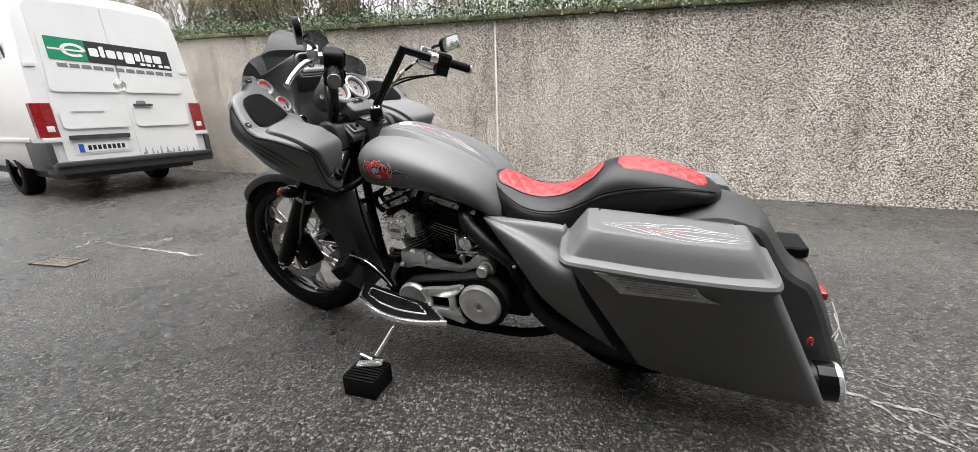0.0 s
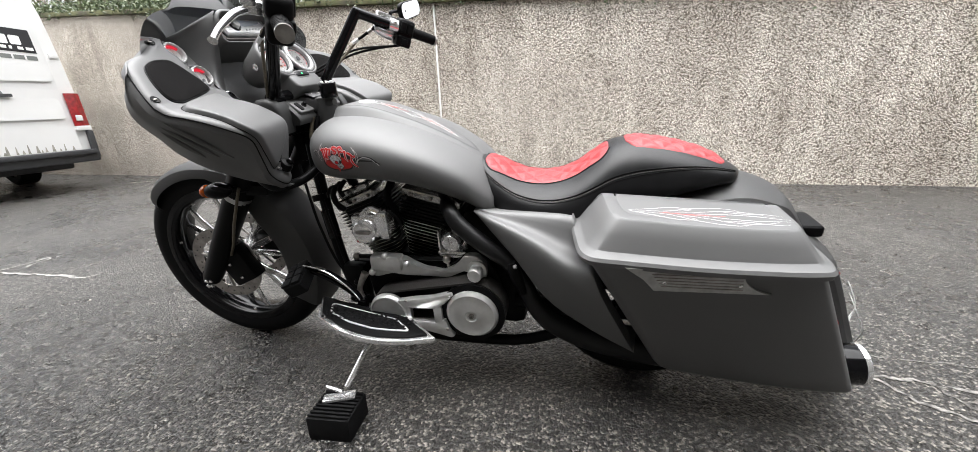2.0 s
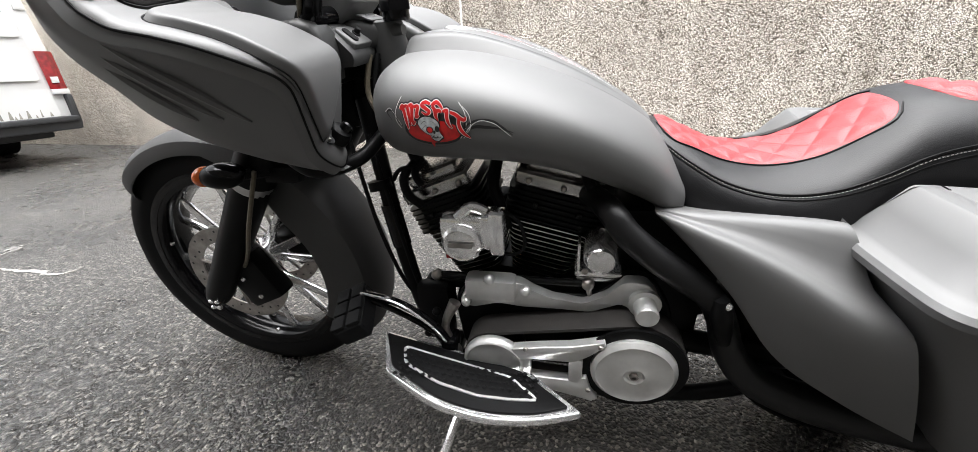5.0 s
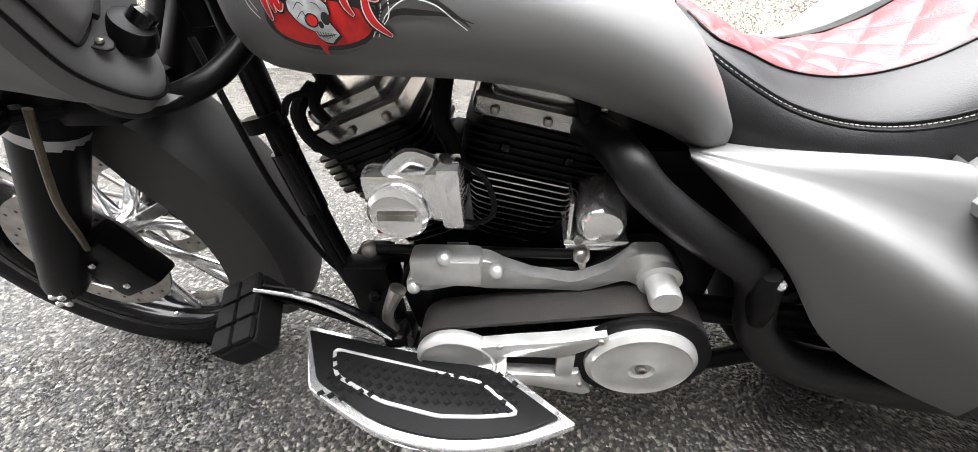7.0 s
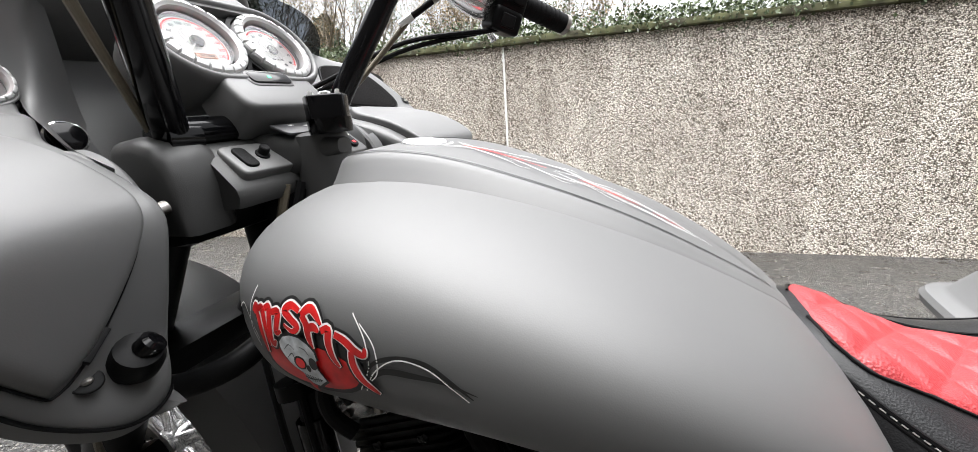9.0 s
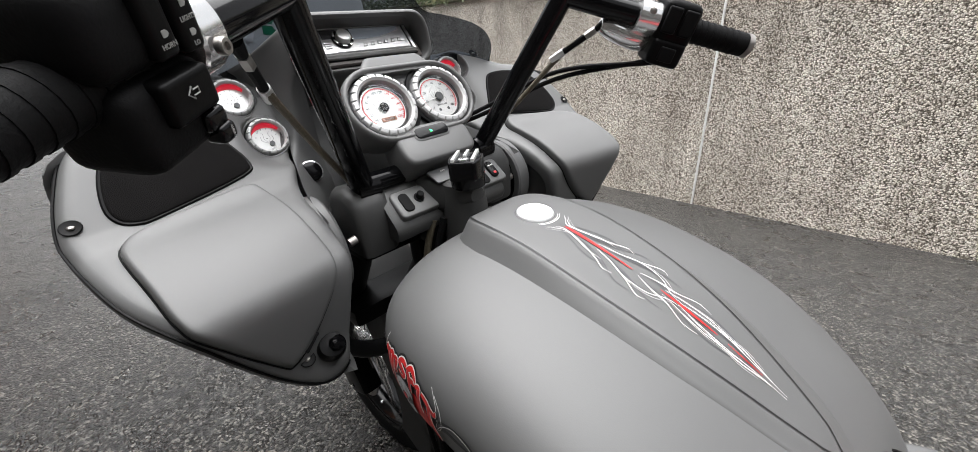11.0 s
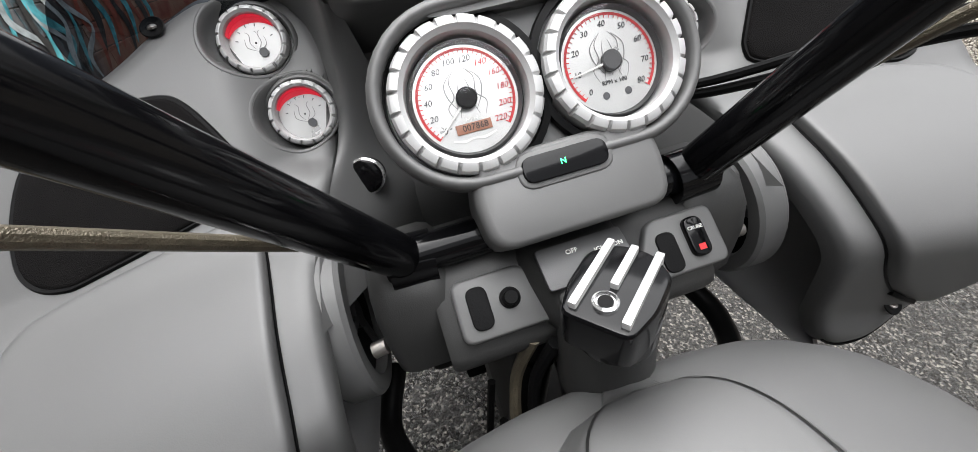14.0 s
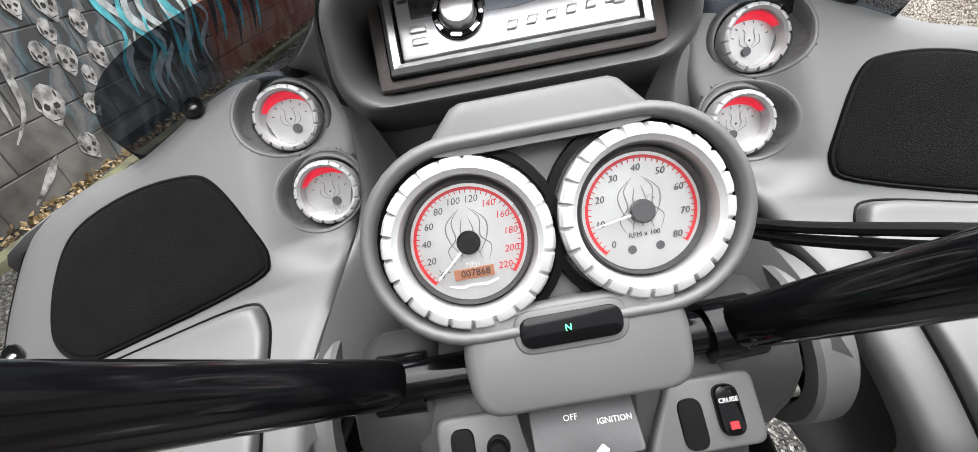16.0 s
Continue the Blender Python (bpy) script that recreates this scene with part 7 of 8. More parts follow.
sp, spm = dial(-0.0555, 44, 222, -42, 20, [str(20 * k) for k in range(12)], 0.5, radians(222), "MPH")
lcd = part("odometer", moved(box(-0.013, 0.013, -0.0235, -0.0165, -0.0034, -0.0022, 0.0003), spm), M_AMBERLCD, sp, "amber odometer window")
text("odometer_digits", "007868", 0.0064, spm @ Matrix.Translation((0.001, -0.02, -0.002)), M_BLACKINK, lcd)
part("dial_script", ribbon([(-0.017, -0.0265), (-0.009, -0.0285), (-0.002, -0.0275), (0.006, -0.0285), (0.015, -0.0262)], [0.0012, 0.002, 0.0012, 0.002, 0.0012], lambda x, y, lift: spm @ Vector((x, y, -0.003)), 4), M_WHITEINK, sp)
tc, tcm = dial(0.0555, 40, 222, -42, 10, ["0", "10", "20", "30", "40", "50", "60", "70", "80"], 0.7, radians(190), "RPM x 100")
for x in (-0.009, 0.009):
    part("warning_icon", lathe([(0.0028, -0.0031), (0.0022, -0.003), (0.001, -0.003)], tcm @ Matrix.Translation((x, -0.0235, 0)), 14), M_GREYINK, tc)

# tongue over the bar clamp, with the indicator window
tong = rounded([(-0.066, -0.045), (0.066, -0.045), (0.0725, -0.072), (0.069, -0.112), (-0.069, -0.112), (-0.0725, -0.072)], [0.01, 0.01, 0.02, 0.018, 0.018, 0.02], 5)
tm2 = gm @ Matrix.Rotation(radians(-9), 4, "X")
part("bar_cover", prism_into(bmesh.new(), tong, tm2 @ Matrix.Translation((0, 0, -0.055)), 0.055, 0.008), M_PAINT, pod, "smooth grey cover over the bar clamp", 50)
ind = part("indicator_window", prism(rounded([(-0.034, -0.0725), (0.030, -0.0725), (0.030, -0.0535), (-0.034, -0.0535)], 0.009, 5), tm2 @ Matrix.Translation((0, 0, -0.001)), 0.004, 0.001), M_GLOSS, pod, "dark oval indicator window")
part("window_rim", prism(rounded([(-0.038, -0.0765), (0.034, -0.0765), (0.034, -0.0495), (-0.038, -0.0495)], 0.012, 5), tm2 @ Matrix.Translation((0, 0, -0.006)), 0.0072, 0.002), M_PAINT, pod)
text("neutral_light", "N", 0.0058, tm2 @ Matrix.Translation((-0.004, -0.063, 0.0035)), M_GREEN, ind)

# clamp tube and risers
BAR = Vector((-0.417, 0.0, 1.024))
bar = part("handlebar", tube([BAR + Vector((0, -0.145, 0)), BAR + Vector((0, 0.145, 0))], 0.0155, 20), M_GLOSS, bike, "tall black angular handlebar")


def side_bar(s):
    foot = Vector((-0.417, 0.122, 1.024)) if s > 0 else Vector((-0.421, -0.127, 1.018))
    knee, end = (Vector((-0.273, 0.201, 1.260)), Vector((-0.073, 0.425, 1.156))) if s > 0 else (Vector((-0.276, -0.224, 1.266)), Vector((-0.083, -0.461, 1.175)))
    rd = (knee - foot).normalized()
    a = tube([foot - rd * 0.012, knee + rd * 0.009], 0.0175, 20)
    d = (end - knee).normalized()
    b = tube([knee - d * 0.009, knee + d * 0.15], 0.0172, 20)
    part("riser", a, M_GLOSS, bar, "slanted black riser")
    part("bar_end", b, M_GLOSS, bar)
    part("elbow", ball(knee, 0.0175, (1, 1, 1), 16), M_GLOSS, bar)
    part("riser_base", tube([foot + Vector((0, -s * 0.02, -0.002)), foot + Vector((0, s * 0.016, 0.0))], 0.0225, 24), M_GLOSS, bar)
    g0, g1 = knee + d * 0.19, end
    grip = part("grip", tube([g0, g0.lerp(g1, 0.05), g0.lerp(g1, 0.95), g1], [0.019, 0.0178, 0.0178, 0.017], 24), M_RUBBER, bar, "ribbed rubber grip")
    for k in range(9):
        q = g0.lerp(g1, 0.12 + 0.085 * k)
        part("grip_rib", tube([q - d * 0.002, q + d * 0.002], 0.0186, 20), M_RUBBER, grip)
    part("grip_cap", tube([g1 - d * 0.006, g1 + d * 0.003], 0.0188, 24), M_STEEL, grip, "dull metal grip end")
    # switch gear and controls in a frame along the bar
    up = Vector((0.25, 0, 0.97))
    m = axes(knee + d * 0.165, d, up)
    # m: x along the bar outwards, y up, z front or back
    rear_sign = 1 if m.to_3x3().col[2].x > 0 else -1
    z = rear_sign
    tmx = m @ Matrix.Translation((0, 0, z * 0.0354)) @ (Matrix() if z > 0 else Matrix.Rotation(math.pi, 4, "Y"))
    sx = 1 if z > 0 else -1

    def slab(x0, x1, y0, y1, z0, z1, r):
        return moved(box(x0, x1, y0, y1, min(z * z0, z * z1), max(z * z0, z * z1), r, Matrix(), 4), m)

    if s < 0:
        cl = part("clamp", moved(tube([(-0.034, 0.004, 0), (-0.032, 0.004, 0), (-0.012, 0.004, 0), (-0.010, 0.004, 0)], [0.027, 0.029, 0.029, 0.027], 32), m), M_CHROME, bar, "polished clamp with a socket screw")
        for p in ((-0.022, 0.029, z * 0.016), (-0.018, 0.000, z * 0.031)):
            part("clamp_screw", moved(lathe([(0.001, 0.0), (0.0055, 0.0), (0.0058, 0.004), (0.005, 0.0055), (0.0028, 0.0055), (0.0026, 0.003), (0.001, 0.003)], Matrix.Translation(p) @ Matrix.Rotation(-z * (0.9 if p[1] > 0.01 else 0.1) + (math.pi if z < 0 else 0), 4, "X"), 16), m), M_STEEL, cl, "socket-head screw")
        sw = part("switch_housing", join(slab(-0.012, 0.066, 0.002, 0.050, -0.028, 0.030, 0.017), slab(-0.007, 0.062, -0.050, 0.001, -0.026, 0.0285, 0.014)), M_RUBBER, bar, "black switch housing in two halves")
        part("switch", slab(-0.0045, 0.0125, 0.005, 0.046, 0.020, 0.0352, 0.005), M_BLACK, sw, "black light switch rocker")
        part("switch", slab(0.0162, 0.0335, 0.007, 0.046, 0.020, 0.0352, 0.005), M_BLACK, sw, "black horn button")
        part("switch", slab(0.002, 0.042, -0.027, -0.001, 0.018, 0.0352, 0.005), M_BLACK, sw, "black indicator button with an arrow")
        tg = part("toggle", join(slab(-0.001, 0.018, -0.043, -0.029, 0.018, 0.033, 0.005), slab(-0.002, 0.014, -0.053, -0.040, 0.020, 0.0352, 0.005)), M_GLOSS, sw, "glossy joystick for the radio")
        text("label_text", "HORN", 0.0038, tmx @ Matrix.Translation((sx * 0.024, 0.014, 0)), M_DIMINK, sw)
        text("label_text", "LIGHTS", 0.0037, tmx @ Matrix.Translation((sx * 0.004, 0.0225, 0)), M_DIMINK, sw)
        text("label_text", "LO", 0.0036, tmx @ Matrix.Translation((sx * 0.004, 0.0095, 0)), M_DIMINK, sw)
        text("label_text", "AUDIO", 0.0030, tmx @ Matrix.Translation((sx * 0.004, -0.0465, 0)) @ Matrix.Rotation(-math.pi / 2, 4, "Z"), M_DIMINK, tg)
        for cx, cy in ((0.004, 0.030), (0.004, 0.0155), (0.024, 0.020)):
            part("switch_icon", prism(rounded([(-0.0024, -0.0018), (0.0008, -0.0018), (0.0024, 0.0), (0.0008, 0.0018), (-0.0024, 0.0018)], 0.0006, 2), tmx @ Matrix.Translation((sx * cx, cy, 0)), 0.0003), M_DIMINK, sw)
        arrow = smooth_line([(-0.005, 0.0, 0), (-0.001, 0.0036, 0)], 1) + [Vector(p) for p in ((-0.001, 0.0016, 0), (0.004, 0.0016, 0), (0.004, -0.0016, 0), (-0.001, -0.0016, 0), (-0.001, -0.0036, 0))]
        part("arrow_icon", tube([tmx @ (Vector((sx * 0.022, -0.012, 0.0002)) + p) for p in arrow], 0.0005, 5, 0, True), M_DIMINK, sw)
    else:
        part("clamp", moved(tube([(-0.045, 0, 0), (-0.012, 0, 0)], 0.025, 24), m), M_CHROME, bar, "polished clamp")
        part("clamp_screw", moved(ball((-0.028, 0.012, z * 0.022), 0.006, (1, 1, 0.6), 10), m), M_STEEL, bar)
        sw = part("switch_housing", join(slab(-0.012, 0.050, -0.030, 0.036, -0.030, 0.029, 0.016), slab(-0.010, 0.046, -0.060, -0.02, -0.022, 0.031, 0.010)), M_BLACK, bar, "black switch housing")
        part("switch", slab(-0.008, 0.014, -0.012, 0.026, 0.026, 0.0335, 0.004), M_RUBBER, sw, "rocker switch")
        part("switch", slab(0.019, 0.041, -0.012, 0.026, 0.026, 0.0335, 0.004), M_RUBBER, sw, "rocker switch")
        part("switch", slab(0.004, 0.030, -0.052, -0.030, 0.028, 0.0345, 0.003), M_RUBBER, sw, "indicator button")
    # master cylinder and lever on the front side
    res = part("reservoir", join(moved(box(-0.075, -0.005, 0.008, 0.034, -z * 0.055 - 0.016, -z * 0.055 + 0.016, 0.007), m), moved(box(-0.05, -0.01, -0.01, 0.02, -z * 0.045 - 0.02, -z * 0.045 + 0.02, 0.008), m)), M_CHROME, bar, "chrome control reservoir")
    part("reservoir_lens", moved(box(-0.055, -0.04, 0.014, 0.022, -z * 0.055 - 0.0168, -z * 0.055 + 0.0168, 0.002), m), M_DARK, res)
    part("lever", moved(tube([(-0.02, 0, -z * 0.055), (0.0, -0.010, -z * 0.082), (0.038, -0.033, -z * 0.110), (0.066, -0.048, -z * 0.122), (0.074, -0.052, -z * 0.125)], [0.008, 0.009, 0.0075, 0.007, 0.010], 12, 6), m), M_CHROME, bar, "polished hand lever")
    # mirror
    mb = m @ Vector((-0.02, 0.03, -z * 0.05))
    mc = Vector((-0.159, 0.429, 1.276)) if s > 0 else Vector((-0.165, -0.455, 1.308))
    mir = part("mirror", tube([mb, mb + Vector((0, 0, 0.012)), mc.lerp(mb, 0.45) + Vector((-0.012, 0, 0.004)), mc + Vector((-0.008, -s * 0.03, -0.01))], [0.007, 0.006, 0.005], 10, 5), M_BLACK, bar, "oblong mirror on a short black stem")
    face = (Vector((0.66, -0.40, 0.64)) if s > 0 else Vector((0.62, 0.74, 0.2))).normalized()
    fm = axes(mc, Vector((0, 1, 0)) - face * face.y, Vector((0, 0, 1)))
    if fm.to_3x3().col[2].dot(face) < 0:
        fm = fm @ Matrix.Rotation(math.pi, 4, "Y")
    shape = rounded([(-0.052, -0.024), (0.046, -0.028), (0.052, 0.018), (-0.046, 0.026)], 0.022, 6)
    shape = [Vector(p) * (1.25 if s > 0 else 1.0) for p in shape]
    part("mirror_shell", prism(shape, fm @ Matrix.Translation((0, 0, -0.016)), 0.017, 0.004), M_BLACK, mir)
    part("mirror_glass", prism([Vector(p) * 0.90 for p in shape], fm @ Matrix.Translation((0, 0, 0.0012)), 0.0008), M_MIRROR, mir, "clear mirror glass")
    return m, d, knee


M_DIMINK = mat("worn_switch_ink", (0.30, 0.30, 0.29), 0.6, 0, 0.2, 90)
M_MIRROR = mat("mirror_silver", (0.93, 0.93, 0.93), 0.02, 1.0, 0.01, 4, 0, 100, 0.01)
(ml, dl, kl), (mr, dr, kr) = side_bar(-1), side_bar(1)

# hoses and cables from the controls down to the yokes
for s, k, d in ((-1, kl, dl), (1, kr, dr)):
    a = k + d * 0.075 + Vector((-0.02, 0, -0.028))
    j = a + Vector((-0.052, -s * 0.023, -0.031))
    hose = part("braided_hose", tube([a, a.lerp(j, 0.5), j, (-0.37, s * 0.198, 1.105), (-0.43, s * 0.142, 1.03), (-0.46, s * 0.115, 0.98)], 0.0046, 10, 8), M_HOSE, bike, "yellowed braided hose")
    if s > 0:
        part("master_cylinder", tube([a + Vector((0.004, 0, 0.004)), a + d * 0.02 + Vector((0.002, 0, 0.004)), a + d * 0.06, a + d * 0.085], [0.010, 0.017, 0.019, 0.016], 14, 4), M_CHROME, bike, "chrome brake master cylinder under the bar")
    part("hose_fitting", tube([a.lerp(j, 0.06), a.lerp(j, 0.35)], 0.0062, 6), M_STEEL, hose)
    part("hose_sleeve", tube([a.lerp(j, 0.35), a.lerp(j, 1.0)], 0.0054, 10), M_RUBBER, hose)
    part("hose_boot", tube([a.lerp(j, -0.3), a.lerp(j, -0.1), a.lerp(j, 0.06)], [0.008, 0.0062, 0.005], 10, 3), M_RUBBER, hose, "black rubber boot")
    part("hose_ferrule", tube([j, a.lerp(j, 1.4)], 0.0068, 10), M_ALU, hose, "pale crimped sleeve")
for k in range(2):
    part("throttle_cable", tube([mr @ Vector((0.018, -0.048, 0.004 + 0.012 * k)), mr @ Vector((0.0, -0.062, 0.0 + 0.012 * k)), (-0.33, 0.25, 1.13 + 0.012 * k), (-0.45, 0.16, 1.075 + 0.01 * k), (-0.56, 0.10, 1.04)], 0.0042, 8, 8), M_RUBBER, bike, "black throttle cable")

# Grey cover paint, darkened to hold the shade that lies under the knob.
M_YOKE = mat("shaded_cast_grey_paint", (0.040, 0.040, 0.0395), 0.5, 0.3, 0.06, 10, 0.1, 900)

# ---- yoke cover with switches and ignition ----
YP = [(-0.362, 0.935), (-0.356, 0.947), (-0.358, 0.958), (-0.372, 0.974), (-0.396, 1.000), (-0.408, 1.008), (-0.43, 1.011), (-0.462, 1.009), (-0.480, 1.0), (-0.488, 0.98), (-0.488, 0.935)]


def yoke_ring(y, k, drop=0.0):
    return [Vector((-0.42 + (x + 0.42) * k, y, 0.94 + (z - 0.94) * k - drop)) for x, z in YP]


def fork_block(y0, y1):
    rings = []
    for y, k in ((y0, 0.80), (y0 + 0.002, 0.90), (y0 + 0.007, 0.96), (y0 + 0.015, 1.0), (y1 - 0.015, 1.0), (y1 - 0.006, 0.96), (y1, 0.86)):
        rings.append([(-0.432 + x * k, y, 0.945 + z * k) for x, z in ((-0.045, -0.03), (-0.050, 0.03), (-0.050, 0.062), (-0.035, 0.075), (0.0, 0.078), (0.028, 0.070), (0.043, 0.050), (0.047, 0.02), (0.042, -0.03))])
    return loft(rings)


yoke = part("yoke_cover", join(loft([yoke_ring(-0.118, 0.96), yoke_ring(-0.112, 1.0), yoke_ring(0.112, 1.0), yoke_ring(0.118, 0.96)]), fork_block(-0.166, -0.100), fork_block(0.104, 0.172)), M_YOKE, bike, "dark grey cover over the fork yoke", 40)
wing = axes((-0.43, 0.155, 1.0), (0, 1, 0.15), (-1, 0, 0.3))
part("yoke_wing", prism(rounded([(-0.035, -0.02), (0.022, -0.022), (0.025, 0.018), (-0.03, 0.018)], 0.014, 5), wing, 0.012, 0.005), M_YOKE, yoke)
for s in (-1, 1):
    part("yoke_bolt", tube([(-0.40, s * 0.168, 0.952), (-0.40, s * 0.180, 0.95)], 0.007, 12), M_STEEL, yoke)
neck = []
for x, w, z0, z1 in ((-0.425, 0.055, 0.95, 1.012), (-0.39, 0.048, 0.95, 1.012), (-0.36, 0.038, 0.955, 1.010), (-0.335, 0.032, 0.965, 1.008), (-0.312, 0.026, 0.975, 1.004), (-0.300, 0.014, 0.98, 0.998)):
    pts = rounded([(-w, z0), (w, z0), (w * 0.9, z1), (-w * 0.9, z1)], 0.018, 4)
    neck.append([(x, p.x, p.y) for p in pts])
part("ignition_neck", loft(neck), M_YOKE, yoke, "", 40)
part("ignition_stem", lathe([(0.040, -0.10), (0.037, -0.04), (0.0345, -0.006), (0.0335, -0.001), (0.030, 0.001), (0.001, 0.001)], Matrix.Translation((-0.338, 0.003, 1.006)), 40), M_YOKE, yoke, "round dark grey housing below the ignition knob", 40)
sm3 = axes((-0.378, 0.012, 0.986), (0, 1, 0), (-0.75, 0, 0.62))


def switch_panel(s):
    c = -0.088 if s < 0 else 0.085
    poly = rounded([(c - 0.030, -0.026), (c + 0.030, -0.026), (c + 0.030, 0.024), (c - 0.030, 0.024)], 0.009, 4)
    if s < 0:
        poly = rounded([(-0.116, -0.026), (-0.03, -0.026), (-0.055, 0.024), (-0.116, 0.024)], 0.009, 4)
    else:
        poly = rounded([(0.03, -0.026), (0.116, -0.026), (0.116, 0.024), (0.055, 0.024)], 0.009, 4)
    return prism(poly, sm3 @ Matrix.Translation((0, 0, -0.008)), 0.012, 0.004)


for s in (-1, 1):
    pnl = part("switch_panel", switch_panel(s), M_PAINT, yoke, "grey switch panel", 40)
    oval = rounded([(-0.0085, -0.017), (0.0085, -0.017), (0.0085, 0.017), (-0.0085, 0.017)], 0.0085, 5)
    if s < 0:
        part("oval_switch", prism(oval, sm3 @ Matrix.Translation((-0.097, -0.001, 0.003)), 0.004, 0.0015), M_RUBBER, pnl, "black oval blank")
        part("push_button", lathe([(0.0085, 0), (0.0085, 0.003), (0.0062, 0.004), (0.006, 0.012), (0.005, 0.013), (0.001, 0.013)], sm3 @ Matrix.Translation((-0.072, 0.0, 0.003)), 20), M_RUBBER, pnl, "round black push button")
    else:
        part("oval_switch", prism(oval, sm3 @ Matrix.Translation((0.066, -0.006, 0.003)), 0.003, 0.001), M_RUBBER, pnl, "black oval blank")
        cs = part("cruise_switch", prism(oval, sm3 @ Matrix.Translation((0.092, 0.0, 0.003)), 0.006, 0.002), M_GLOSS, pnl, "black rocker switch with red mark")
        text("switch_text", "CRUISE", 0.0043, sm3 @ Matrix.Translation((0.092, 0.007, 0.0095)), M_WHITEINK, cs)
        part("switch_mark", box(0.089, 0.095, -0.012, -0.007, 0.009, 0.0095, 0.0, sm3), M_REDINK, cs)
ip = part("ignition_plate", prism(rounded([(-0.035, -0.012), (0.035, -0.012), (0.035, 0.022), (-0.035, 0.022)], 0.003, 2), axes((-0.362, 0.0, 1.012), (0, 1, 0), (-0.93, 0, 0.36)), 0.003, 0.001), M_DARK, yoke, "dark ignition plate with white lettering")
im = axes((-0.362, 0.0, 1.012), (0, 1, 0), (-0.93, 0, 0.36))
text("plate_text", "OFF", 0.0055, im @ Matrix.Translation((-0.008, 0.013, 0.0036)), M_WHITEINK, ip)
text("plate_text", "IGNITION", 0.0052, im @ Matrix.Translation((0.020, 0.008, 0.0036)), M_WHITEINK, ip)
M_BRIGHT = mat("bright_milled_metal", (0.66, 0.66, 0.65), 0.35, 0.5, 0.04, 30)
# ignition knob with bright ribs
km = axes((-0.308, -0.009, 1.006), (-0.76, 0.65, 0), (-0.65, -0.76, 0))
if km.to_3x3().col[2].z < 0:
    km = km @ Matrix.Rotation(math.pi, 4, "X")
km = km @ Matrix.Rotation(radians(-10), 4, "Z")
kn = part("ignition_knob", join(lathe([(0.001, 0), (0.026, 0), (0.027, 0.004), (0.027, 0.02), (0.001, 0.022)], km, 32), prism(rounded([(-0.034, -0.02), (-0.012, -0.026), (0.018, -0.026), (0.032, -0.010), (0.032, 0.010), (0.018, 0.026), (-0.012, 0.026), (-0.034, 0.02)], 0.006, 3), km @ Matrix.Translation((0, 0, 0.018)), 0.027, 0.003)), M_GLOSS, bike, "chunky black ignition knob with bright milled ribs", 30)
for k in (-1, 0, 1):
    part("milled_rib", box(-0.029 if k else -0.006, 0.029, k * 0.0150 - 0.0024, k * 0.0150 + 0.0024, 0.034, 0.0495, 0.0008, km), M_BRIGHT, kn, "bright milled rib")
part("lock_barrel", lathe([(0.0075, 0.043), (0.0075, 0.0475), (0.006, 0.0485), (0.0055, 0.046), (0.001, 0.046)], km @ Matrix.Translation((-0.018, 0, 0)), 20), M_CHROME, kn, "chrome lock barrel")
part("key_slot", lathe([(0.001, 0.0465), (0.0045, 0.0465), (0.0045, 0.0472), (0.001, 0.0472)], km @ Matrix.Translation((-0.018, 0, 0)), 16), M_BLACK, kn)
# fork covers beside the storage boxes
for s in (-1, 1):
    vm = Matrix.Translation((-0.462, s * 0.204, 0.937)) @ Matrix.Rotation(math.pi / 2, 4, "X")
    vent = part("air_vent", lathe([(0.062, -0.016), (0.077, -0.016), (0.080, -0.012), (0.080, 0.012), (0.077, 0.016), (0.064, 0.016), (0.062, 0.012), (0.062, -0.016)], vm, 48, False), M_PAINT, bike, "round grey vent ring beside the fork")
    for a in (20, 140, 260):
        part("vent_bar", moved(box(0.008, 0.064, -0.005, 0.005, -0.008, 0.008, 0.002), vm @ Matrix.Rotation(radians(a), 4, "Z")), M_DARK, vent)
    # Black disc added within the ring to make its inside look dark.
    part("vent_dark_disc", lathe([(0.001, -0.004), (0.0615, -0.004), (0.0615, 0.004), (0.001, 0.004)], vm, 40), M_RUBBER, vent)
    part("vent_hub", lathe([(0.001, -0.008), (0.014, -0.008), (0.014, 0.008), (0.001, 0.008)], vm, 20), M_DARK, vent)
part("steering_lock", join(tube([(-0.37, 0.0, 0.94), (-0.345, 0.0, 0.80)], 0.03, 14), box(-0.46, -0.42, -0.05, 0.05, 0.80, 0.92, 0.01)), M_BLACK, bike)
for k, (y, x) in enumerate(((-0.05, -0.36), (-0.035, -0.35), (0.03, -0.35))):
    part("wiring_loom", tube([(x, y, 0.95), (x - 0.01, y - 0.02, 0.88), (x + 0.02, y - 0.03, 0.82), (x + 0.04, y, 0.77)], 0.006, 8, 6), M_RUBBER if k else M_HOSE, bike)
# ---- painted emblem and pinstripes ----
M_STRIPE = mat("silver_stripe_paint", (0.46, 0.46, 0.46), 0.45, 0.1, 0.2, 60)


def on_tank(u, v, lift):
    return tank_side(-0.183 + u, 0.854 + v, lift)


def ell(cx, cy, a, b, n=28, squeeze=0.0):
    return [(cx + a * math.cos(k * math.tau / n), cy + b * math.sin(k * math.tau / n) * (1 - squeeze * abs(math.cos(k * math.tau / n)))) for k in range(n)]


